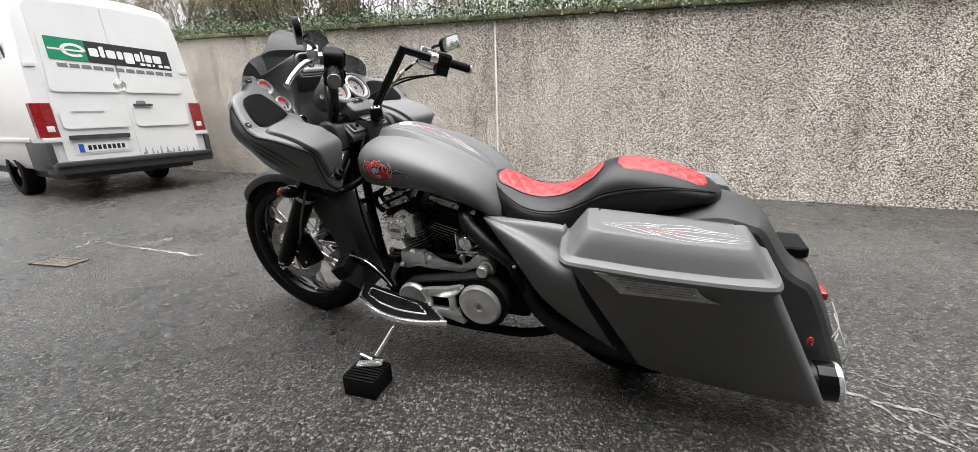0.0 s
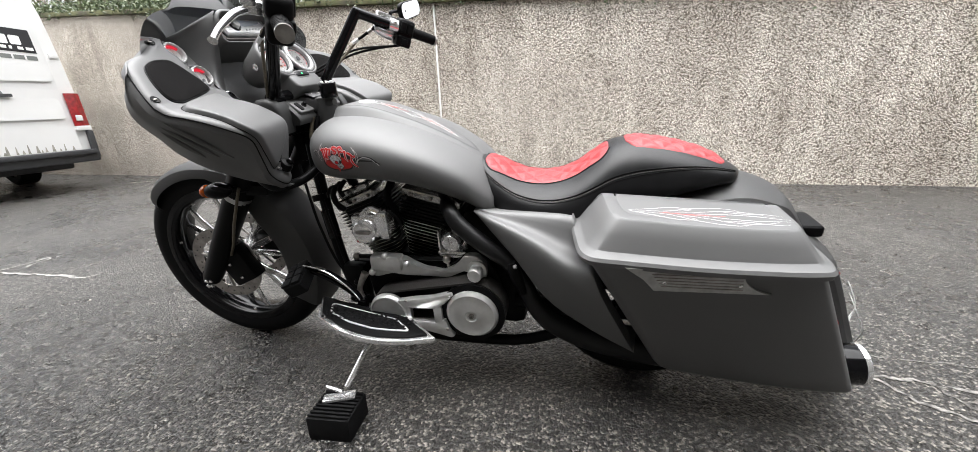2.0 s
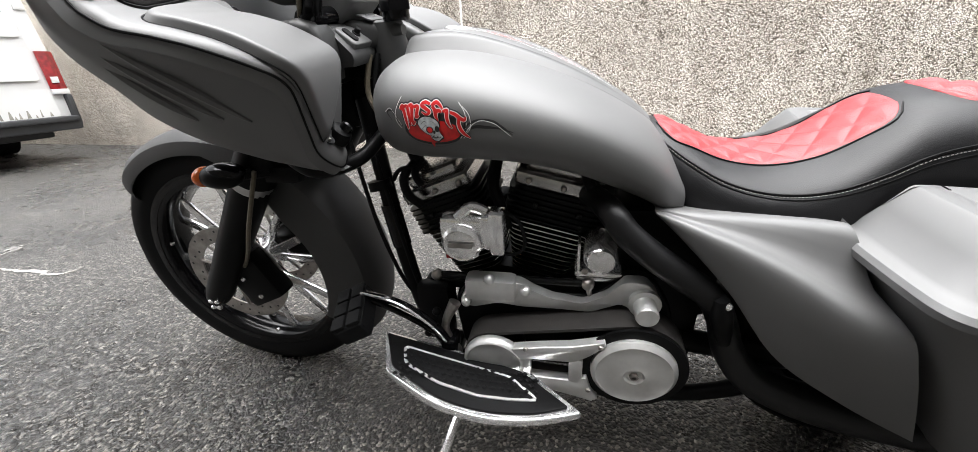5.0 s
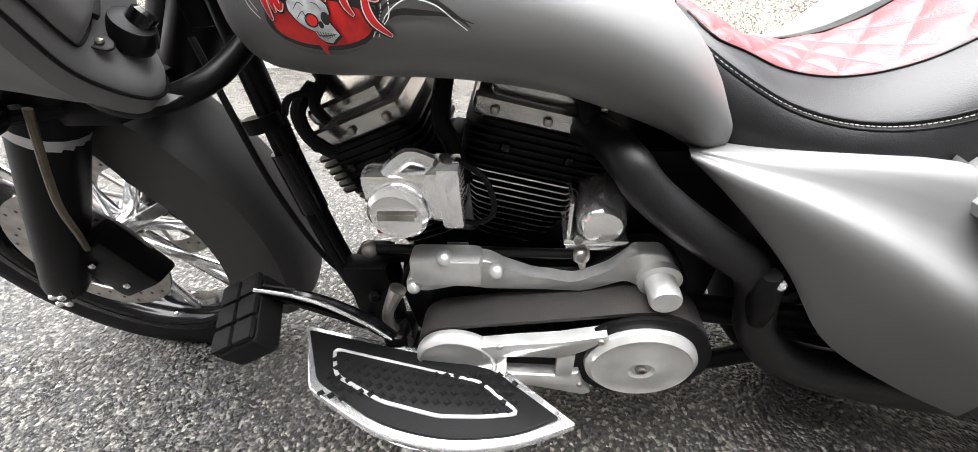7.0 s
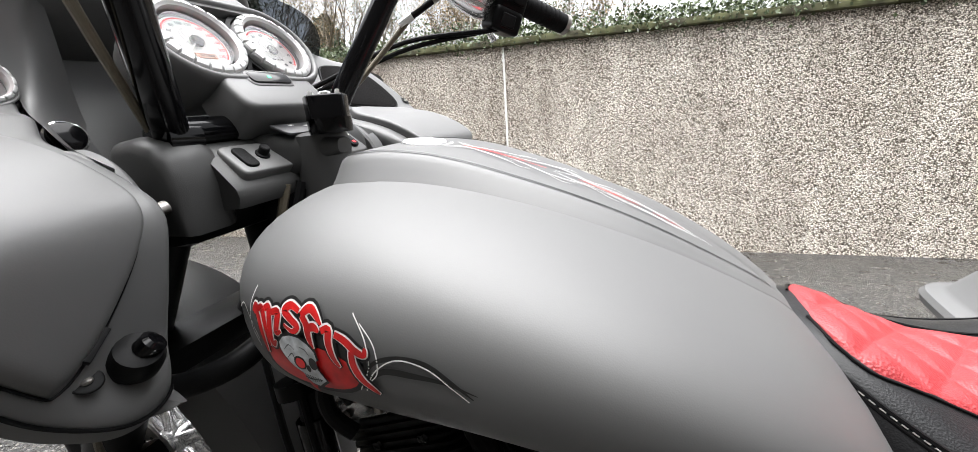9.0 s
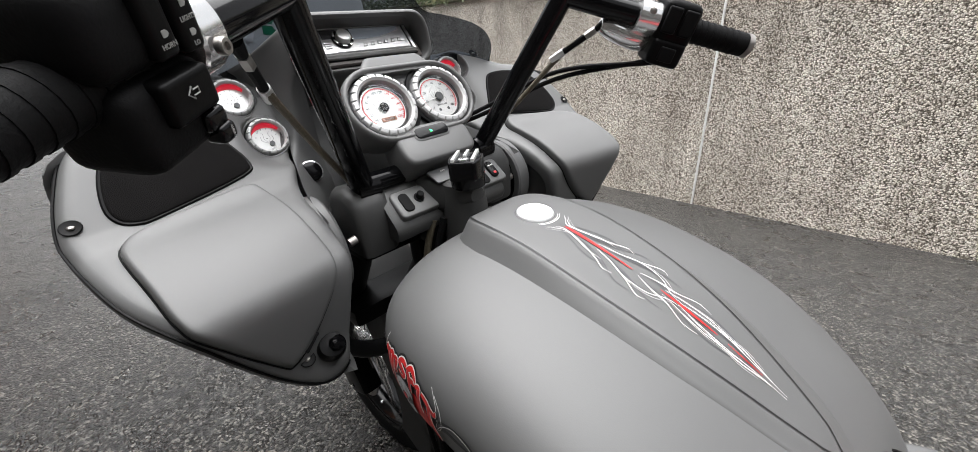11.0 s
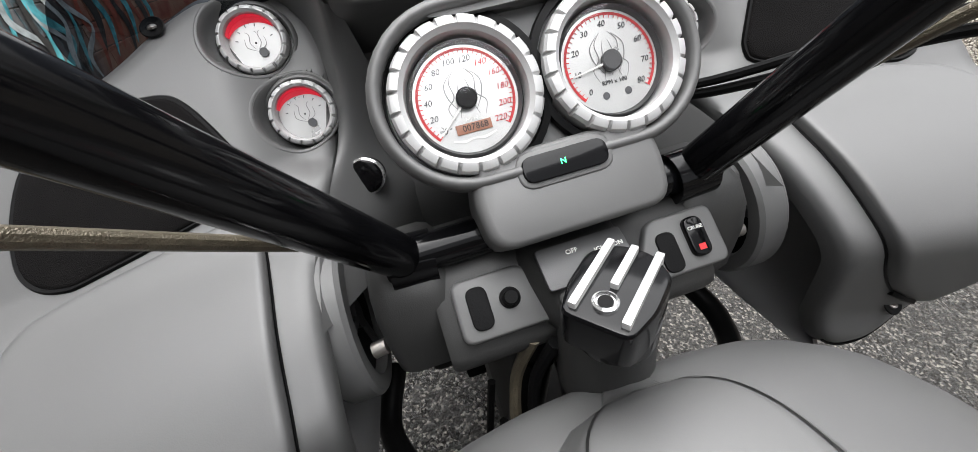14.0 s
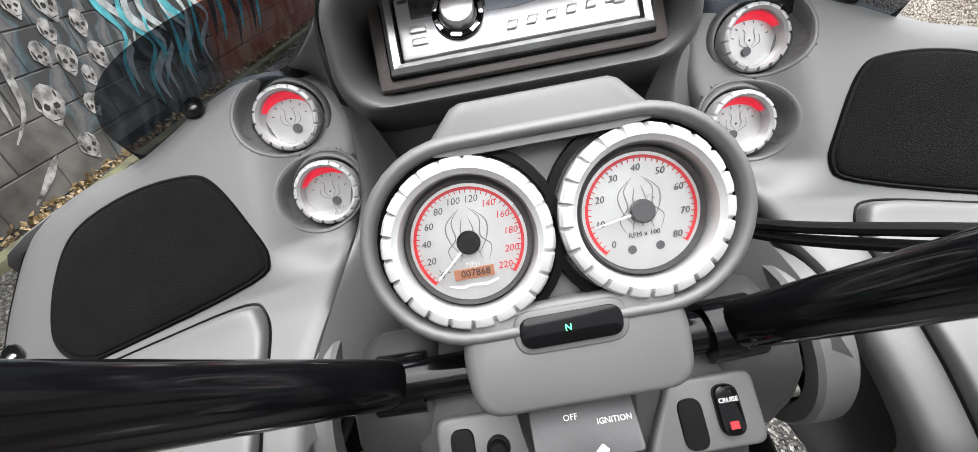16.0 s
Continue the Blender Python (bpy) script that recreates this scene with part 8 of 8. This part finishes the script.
def emblem(fix):
    em = part("emblem", fix(flat(ell(0.010, -0.004, 0.054, 0.026), on_tank, 0.0007)), M_BLACKINK, tank, "red and black painted emblem reading MISFIT over a skull shape")
    part("emblem_red", fix(flat(ell(0.010, -0.007, 0.047, 0.0185), on_tank, 0.0012)), M_REDEMB, em, "red oval")
    part("emblem_point", fix(flat([(0.001, -0.022), (0.012, -0.022), (0.008, -0.029), (0.006, -0.036), (0.003, -0.029)], on_tank, 0.0012)), M_REDEMB, em)
    strokes = [
        [(166, 192), (195, 207), (206, 270), (214, 330), (223, 382)], [(198, 182), (226, 172), (238, 215), (244, 280), (250, 345)], [(244, 172), (272, 160), (273, 220), (268, 290), (278, 328), (298, 302)], [(164, 205), (184, 172), (206, 190)],
        [(288, 178), (326, 170), (318, 220), (308, 264), (338, 250)],
        [(436, 152), (396, 134), (364, 160), (395, 188), (426, 215), (400, 240), (358, 216)],
        [(448, 168), (472, 200), (478, 250), (492, 300)], [(446, 166), (490, 136), (540, 192)], [(478, 216), (505, 205), (528, 222)],
        [(538, 216), (571, 205), (568, 260), (580, 320), (604, 360)],
        [(598, 220), (640, 240), (680, 276), (712, 287), (720, 258)], [(664, 280), (665, 340), (690, 400), (750, 455)],
    ]

    def sheet(pts):
        return [(0.007 + (x - 430) * 0.000205, 0.0625 - y * 0.000174) for x, y in pts]

    for name, mt, w, lf, k in (("letter_edge", M_BLACKINK, 0.0118, 0.0016, 1.07), ("letter_outline", M_WHITEINK, 0.0080, 0.0020, 1.03), ("letter", M_REDEMB, 0.0058, 0.0024, 1.0)):
        for i, pts in enumerate(strokes):
            pts = sheet(pts)
            c = Vector((sum(p[0] for p in pts) / len(pts), sum(p[1] for p in pts) / len(pts)))
            part(name, fix(ribbon([(c.x + (x - c.x) * k, c.y + (y - c.y) * k) for x, y in pts], [w * 0.75, w, w * 0.9, w * 0.35], on_tank, 6, lf + 0.00003 * i)), mt, em)
    head = sheet([(320, 335), (322, 300), (345, 272), (385, 258), (430, 262), (470, 285), (495, 315), (500, 352), (482, 366), (496, 400), (522, 448), (502, 464), (478, 488), (446, 482), (422, 458), (414, 430), (382, 414), (356, 392), (338, 368)])
    mid = Vector((sum(p[0] for p in head) / len(head), sum(p[1] for p in head) / len(head)))
    part("emblem_shape_edge", fix(flat([tuple(mid + (Vector(p) - mid) * 1.10) for p in head], on_tank, 0.0028)), M_BLACKINK, em)
    part("emblem_shape", fix(flat(head, on_tank, 0.0032)), M_SKULL, em, "pale grey skull shape")
    for (cx, cy), a, b, lf, mt in (((414, 380), 0.0064, 0.0058, 0.0035, M_BLACKINK), ((416, 380), 0.0048, 0.0044, 0.0038, M_REDEMB), ((478, 372), 0.0040, 0.0052, 0.0035, M_BLACKINK), ((452, 400), 0.0022, 0.0030, 0.0035, M_BLACKINK)):
        (hx, hy), = sheet([(cx, cy)])
        part("emblem_hollow", fix(flat(ell(hx, hy, a, b, 16), on_tank, lf)), mt, em)
    for k in range(7):
        part("emblem_line", fix(ribbon(sheet([(424 + k * 12, 428 + k * 2), (432 + k * 11, 466 - abs(k - 3) * 3)]), [0.0009, 0.0007], on_tank, 3, 0.0037)), M_BLACKINK, em)
    part("emblem_line", fix(ribbon(sheet([(422, 446), (455, 452), (508, 444)]), [0.0006, 0.0011, 0.0006], on_tank, 4, 0.0038)), M_BLACKINK, em)
    for pts in ([(345, 330), (375, 300), (400, 318)], [(430, 300), (455, 310), (470, 335)], [(350, 372), (385, 340), (392, 395)]):
        part("emblem_line", fix(ribbon(sheet(pts), [0.0004, 0.0009, 0.0004], on_tank, 5, 0.0038)), M_GREYINK, em)
    for pts, w, mt in (
        ([(0.058, -0.014), (0.068, 0.004), (0.086, 0.011), (0.108, 0.009), (0.125, -0.001), (0.140, -0.013)], [0.001, 0.0035, 0.004, 0.0008], M_BLACKINK),
        ([(0.058, -0.016), (0.076, 0.0), (0.100, 0.0), (0.122, -0.003), (0.143, -0.010)], [0.0008, 0.005, 0.003, 0.0006], M_BLACKINK),
        ([(0.060, -0.018), (0.070, -0.001), (0.088, 0.010), (0.110, 0.006), (0.126, -0.006), (0.137, -0.015)], [0.0008, 0.001, 0.001, 0.0008], M_WHITEINK),
        ([(0.055, -0.018), (0.066, 0.002), (0.065, 0.022), (0.055, 0.038)], [0.0009, 0.001, 0.0008], M_WHITEINK),
        ([(0.058, -0.014), (0.072, -0.002), (0.072, 0.018), (0.061, 0.032)], [0.0008, 0.001, 0.0008], M_WHITEINK),
        ([(-0.050, -0.004), (-0.060, 0.008), (-0.058, 0.026), (-0.046, 0.046)], [0.0008, 0.001, 0.0008], M_WHITEINK),
        ([(-0.048, 0.0), (-0.058, 0.012), (-0.068, 0.024), (-0.078, 0.020), (-0.070, 0.008)], [0.001, 0.004, 0.003, 0.0008], M_BLACKINK),
        ([(-0.050, 0.002), (-0.062, 0.018), (-0.072, 0.027), (-0.083, 0.020)], [0.0008, 0.001, 0.0008], M_WHITEINK),
        ([(-0.040, -0.018), (-0.018, -0.030), (0.010, -0.034), (0.036, -0.029), (0.055, -0.018)], [0.0006, 0.0012, 0.0006], M_GREYINK),
        ([(0.050, -0.012), (0.062, -0.004), (0.064, 0.010)], [0.003, 0.005, 0.001], M_BLACKINK),
    ):
        part("emblem_swirl", fix(ribbon(pts, w, on_tank, 8, 0.0009)), mt, em)


emblem(lambda b: b)

WHITE = [
    [(-0.150, 0.030), (-0.143, 0.020), (-0.134, 0.007), (-0.118, 0.010), (-0.092, 0.022), (-0.070, 0.024)],
    [(-0.142, 0.022), (-0.126, 0.008), (-0.100, 0.016), (-0.074, 0.030), (-0.062, 0.040), (-0.050, 0.037)],
    [(-0.086, 0.006), (-0.062, 0.014), (-0.036, 0.030), (-0.018, 0.044), (-0.008, 0.040)],
    [(-0.052, 0.022), (-0.030, 0.028), (-0.010, 0.024), (0.006, 0.008), (0.020, 0.004)],
    [(-0.030, 0.004), (-0.012, 0.012), (0.008, 0.016), (0.030, 0.030), (0.046, 0.028)],
    [(0.000, 0.006), (0.022, 0.012), (0.046, 0.016), (0.070, 0.013), (0.092, 0.006)],
    [(0.018, 0.003), (0.044, 0.009), (0.072, 0.010), (0.100, 0.005), (0.128, 0.002)],
    [(0.060, 0.012), (0.082, 0.014), (0.100, 0.008), (0.116, 0.003)],
]
GREY = [
    [(-0.136, 0.010), (-0.116, 0.020), (-0.094, 0.031), (-0.076, 0.034), (-0.058, 0.024)],
    [(-0.118, 0.004), (-0.096, 0.010), (-0.070, 0.022), (-0.044, 0.044), (-0.026, 0.044)],
    [(-0.060, 0.010), (-0.034, 0.020), (-0.012, 0.034), (0.010, 0.034)],
    [(-0.010, 0.006), (0.014, 0.010), (0.040, 0.022), (0.064, 0.021), (0.086, 0.010)],
]
for s in (-1, 1):
    for pts in WHITE:
        part("pinstripe", ribbon([(x, s * 0.72 * y) for x, y in pts], [0.0004, 0.0011, 0.0009, 0.0003], on_console, 8, 0.0010), M_WHITEINK, console, "fine white pinstripe")
        part("pinstripe", ribbon([(x + 0.004, s * (0.72 * y + 0.0022)) for x, y in pts[:-1]], [0.0003, 0.0009, 0.0003], on_console, 8, 0.0009), M_STRIPE, console, "fine silver pinstripe")
        part("pinstripe", ribbon([(x + 0.002, s * max(0.001, 0.72 * y - 0.0026)) for x, y in pts[:-1]], [0.0004, 0.0015, 0.0004], on_console, 8, 0.0006), M_GREYINK, console, "dark grey pinstripe")
    for pts in GREY:
        part("pinstripe", ribbon([(x, s * 0.75 * y) for x, y in pts], [0.0005, 0.0015, 0.0014, 0.0004], on_console, 8, 0.0006), M_GREYINK, console, "dark grey pinstripe")
for rad in (0.0315, 0.034):
    part("pinstripe", ribbon([(-0.184 + rad * math.cos(a), rad * math.sin(a)) for a in [radians(-42 + 84 * k / 8) for k in range(9)]], [0.0004, 0.0011, 0.0004], on_console, 3, 0.0009), M_WHITEINK, console, "curved stripe round the filler cap")
part("pinstripe", ribbon([(-0.1415, 0), (-0.1395, 0)], [0.002, 0.002], on_console, 3, 0.0010), M_GREYINK, console, "small grey dot")
part("pinstripe", ribbon([(-0.134, 0), (-0.115, 0), (-0.08, 0), (-0.038, 0)], [0.0008, 0.0048, 0.0036, 0.0012], on_console, 6, 0.0012), M_REDEMB, console, "red spear pinstripe")
part("pinstripe", ribbon([(-0.004, 0), (0.02, 0), (0.04, 0), (0.06, 0)], [0.0008, 0.0036, 0.003, 0.0008], on_console, 6, 0.0012), M_REDEMB, console, "red spear pinstripe")
part("pinstripe", ribbon([(0.07, 0), (0.09, 0), (0.105, 0)], [0.0006, 0.0016, 0.0006], on_console, 6, 0.0012), M_REDEMB, console, "red spear pinstripe")

# pannier lids
for side in (-1, 1):
    par = pan_l if side < 0 else pan_r

    def on_lid(u, v, lift):
        x = 0.79 + u
        return Vector((x, side * (0.29 + v), lid_top(x) + 0.0012 + lift))

    for s in (-1, 1):
        for k, pts in enumerate(([(-0.17, 0.002), (-0.12, 0.018), (-0.06, 0.036), (-0.02, 0.03), (-0.05, 0.014)], [(-0.15, 0.004), (-0.08, 0.010), (-0.01, 0.04), (0.06, 0.05), (0.10, 0.034)], [(-0.06, 0.006), (0.0, 0.018), (0.06, 0.034), (0.12, 0.03), (0.16, 0.012)], [(-0.02, 0.004), (0.05, 0.012), (0.11, 0.014), (0.19, 0.004)], [(0.04, 0.03), (0.09, 0.024), (0.14, 0.03), (0.18, 0.022)])):
            part("pinstripe", ribbon([(x, s * y) for x, y in pts], [0.0005, 0.0014, 0.0012, 0.0004], on_lid, 6, 0.0006), M_WHITEINK, par, "pale lid pinstripe")
    part("pinstripe", ribbon([(-0.10, 0), (-0.03, 0.004), (0.05, 0)], [0.0006, 0.003, 0.0006], on_lid, 6, 0.0009), M_REDEMB, par, "red lid pinstripe")
# fender pinstripes
for pts in ([(1.262, 0.44), (1.285, 0.37), (1.27, 0.31), (1.30, 0.25), (1.33, 0.2)], [(1.275, 0.40), (1.30, 0.34), (1.325, 0.28), (1.33, 0.22)], [(1.30, 0.33), (1.285, 0.28), (1.31, 0.22)]):
    part("pinstripe", tube([(x + 0.012, -0.075 - 0.03 * math.sin(i), z) for i, (x, z) in enumerate(pts)], 0.0018, 5, 6), M_WHITEINK, rfender, "white fender pinstripe")
# ---- ribbed rubber block under the stand ----
blk = thing("rubber_block", "small ribbed black rubber block under the side stand", "block", pose(-0.215, -0.492, 0, 0, 0, 4))
part("body", box(-0.068, 0.068, -0.062, 0.062, 0, 0.078, 0.006), M_RUBBER, blk)
for k in range(8):
    part("rib", box(-0.064, 0.064, -0.056 + k * 0.0148, -0.048 + k * 0.0148, 0.077, 0.086, 0.002), M_RUBBER, blk)
# ---- blocks of the painted wall ----
M_BLKMESH = box(-0.217, 0.217, -0.012, 0.0, -0.104, 0.104, 0.004, Matrix(), 1)
first = part("block", M_BLKMESH, M_MURAL, south)
first.matrix_local = pose(-2.0, MURAL_Y + 0.002, 0.11)
count = 0
for j in range(10):
    for i in range(29):
        x = -11.2 + i * 0.44 + (0.22 if j % 2 else 0)
        if x > 1.3:
            continue
        ob = new("block", first.data)
        ob.parent = south
        rr = random.Random(i * 37 + j)
        ob.matrix_local = pose(x, MURAL_Y + rr.uniform(0.0, 0.004), 0.108 + j * 0.2155)
bpy.data.objects.remove(first)
# pale painted shapes
M_PALE = mat("pale_sprayed_paint", (0.10, 0.095, 0.088), 0.8, 0, 0.4, 16, 0.4, 160, col2=(0.42, 0.41, 0.40))
M_SOOT = mat("dark_sprayed_paint", (0.035, 0.033, 0.03), 0.85, 0, 0.4, 14, 0.4, 160)


def on_mural(x, z, lift):
    return Vector((x, MURAL_Y + 0.0065 + lift, z))


for k, (x, z, r) in enumerate([(-2.83, 0.47, 0.115), (-2.90, 0.17, 0.09), (-3.13, 0.65, 0.09), (-3.22, 0.53, 0.065), (-3.39, 0.62, 0.09), (-3.12, 0.82, 0.07), (-3.38, 0.82, 0.08), (-3.22, 0.96, 0.10), (-2.98, 0.72, 0.075), (-3.11, 0.37, 0.075), (-2.7, 0.9, 0.08), (-3.0, 0.98, 0.07)]):
    rr = random.Random(k)
    lean = rr.uniform(-0.25, 0.25)

    def turned(a, b):
        return x + r * (a * math.cos(lean) - b * math.sin(lean)), z + r * (a * math.sin(lean) + b * math.cos(lean))

    head = []
    for q in range(36):
        a = q * math.tau / 36
        down = max(0.0, -math.sin(a))
        rad = (1.0 - 0.30 * down ** 2 * abs(math.cos(a))) * (1 + 0.14 * down ** 3) * (1 + rr.uniform(-0.05, 0.05))
        head.append(turned(rad * math.cos(a) * (0.84 - 0.20 * down), rad * math.sin(a)))
    pale = part("painted_shape", flat(head, on_mural, 0.0), M_PALE, south, "pale oval sprayed on the wall")
    for da, db, wa, wb in ((-0.32, -0.10, 0.19, 0.17), (0.28, -0.10, 0.18, 0.17), (-0.02, -0.44, 0.08, 0.11), (0.0, -0.80, 0.28, 0.03), (0.62, 0.1, 0.10, 0.34), (-0.5, 0.5, 0.06, 0.20)):
        blot = []
        for q in range(14):
            g = 1 + rr.uniform(-0.22, 0.22)
            blot.append(turned(da + wa * g * math.cos(q * math.tau / 14), db + wb * g * math.sin(q * math.tau / 14)))
        part("painted_patch", flat(blot, on_mural, 0.002), M_SOOT, pale)

M_TEAL = mat("teal_sprayed_paint", (0.03, 0.30, 0.36), 0.75, 0, 0.5, 9, 0.4, 160, col2=(0.10, 0.42, 0.46))
M_ICE = mat("ice_white_sprayed_paint", (0.42, 0.46, 0.46), 0.75, 0, 0.4, 12, 0.4, 160)
M_RUST = mat("rust_red_sprayed_paint", (0.30, 0.07, 0.04), 0.75, 0, 0.4, 9, 0.4, 160)
rnd = random.Random(21)
for k in range(15):
    x = -3.62 - 0.085 * k + rnd.uniform(-0.03, 0.03)
    z0 = rnd.uniform(0.12, 0.34)
    bend = rnd.uniform(-0.09, 0.09)
    pts = [(x + 0.10, z0), (x + 0.03 + bend, z0 + 0.22), (x - 0.06 - bend, z0 + 0.42), (x + 0.02 + bend, z0 + 0.66), (x - 0.05, z0 + 0.95)]
    w = rnd.uniform(0.045, 0.085)
    part("painted_flame", ribbon(pts, [0.004, w, w * 0.6, w * 1.1, 0.006], on_mural, 6, 0.0012 + 0.0002 * k), (M_TEAL, M_ICE, M_SOOT, M_TEAL, M_ICE)[k % 5], south, "sprayed flame in teal, white and black")
for k in range(9):
    x = -4.95 - 0.16 * k
    z0 = rnd.uniform(0.15, 0.5)
    pts = [(x + 0.12, z0), (x - 0.02, z0 + 0.3), (x + 0.06, z0 + 0.55), (x - 0.08, z0 + 0.9)]
    part("painted_flame", ribbon(pts, [0.005, rnd.uniform(0.06, 0.12), 0.07, 0.006], on_mural, 6, 0.0012 + 0.0002 * k), (M_RUST, M_SOOT, M_TEAL)[k % 3], south, "sprayed flame in rust red")
for pts in ([(-2.9, 1.05), (-2.74, 0.75), (-2.66, 0.5), (-2.5, 0.36)], [(-2.8, 1.0), (-2.62, 0.7), (-2.55, 0.45)], [(-2.66, 0.22), (-2.5, 0.12), (-2.36, 0.05)]):
    part("painted_smoke", ribbon(pts, [0.01, 0.05, 0.03, 0.008], on_mural, 8, 0.001), M_PALE, south, "pale sprayed smoke line")
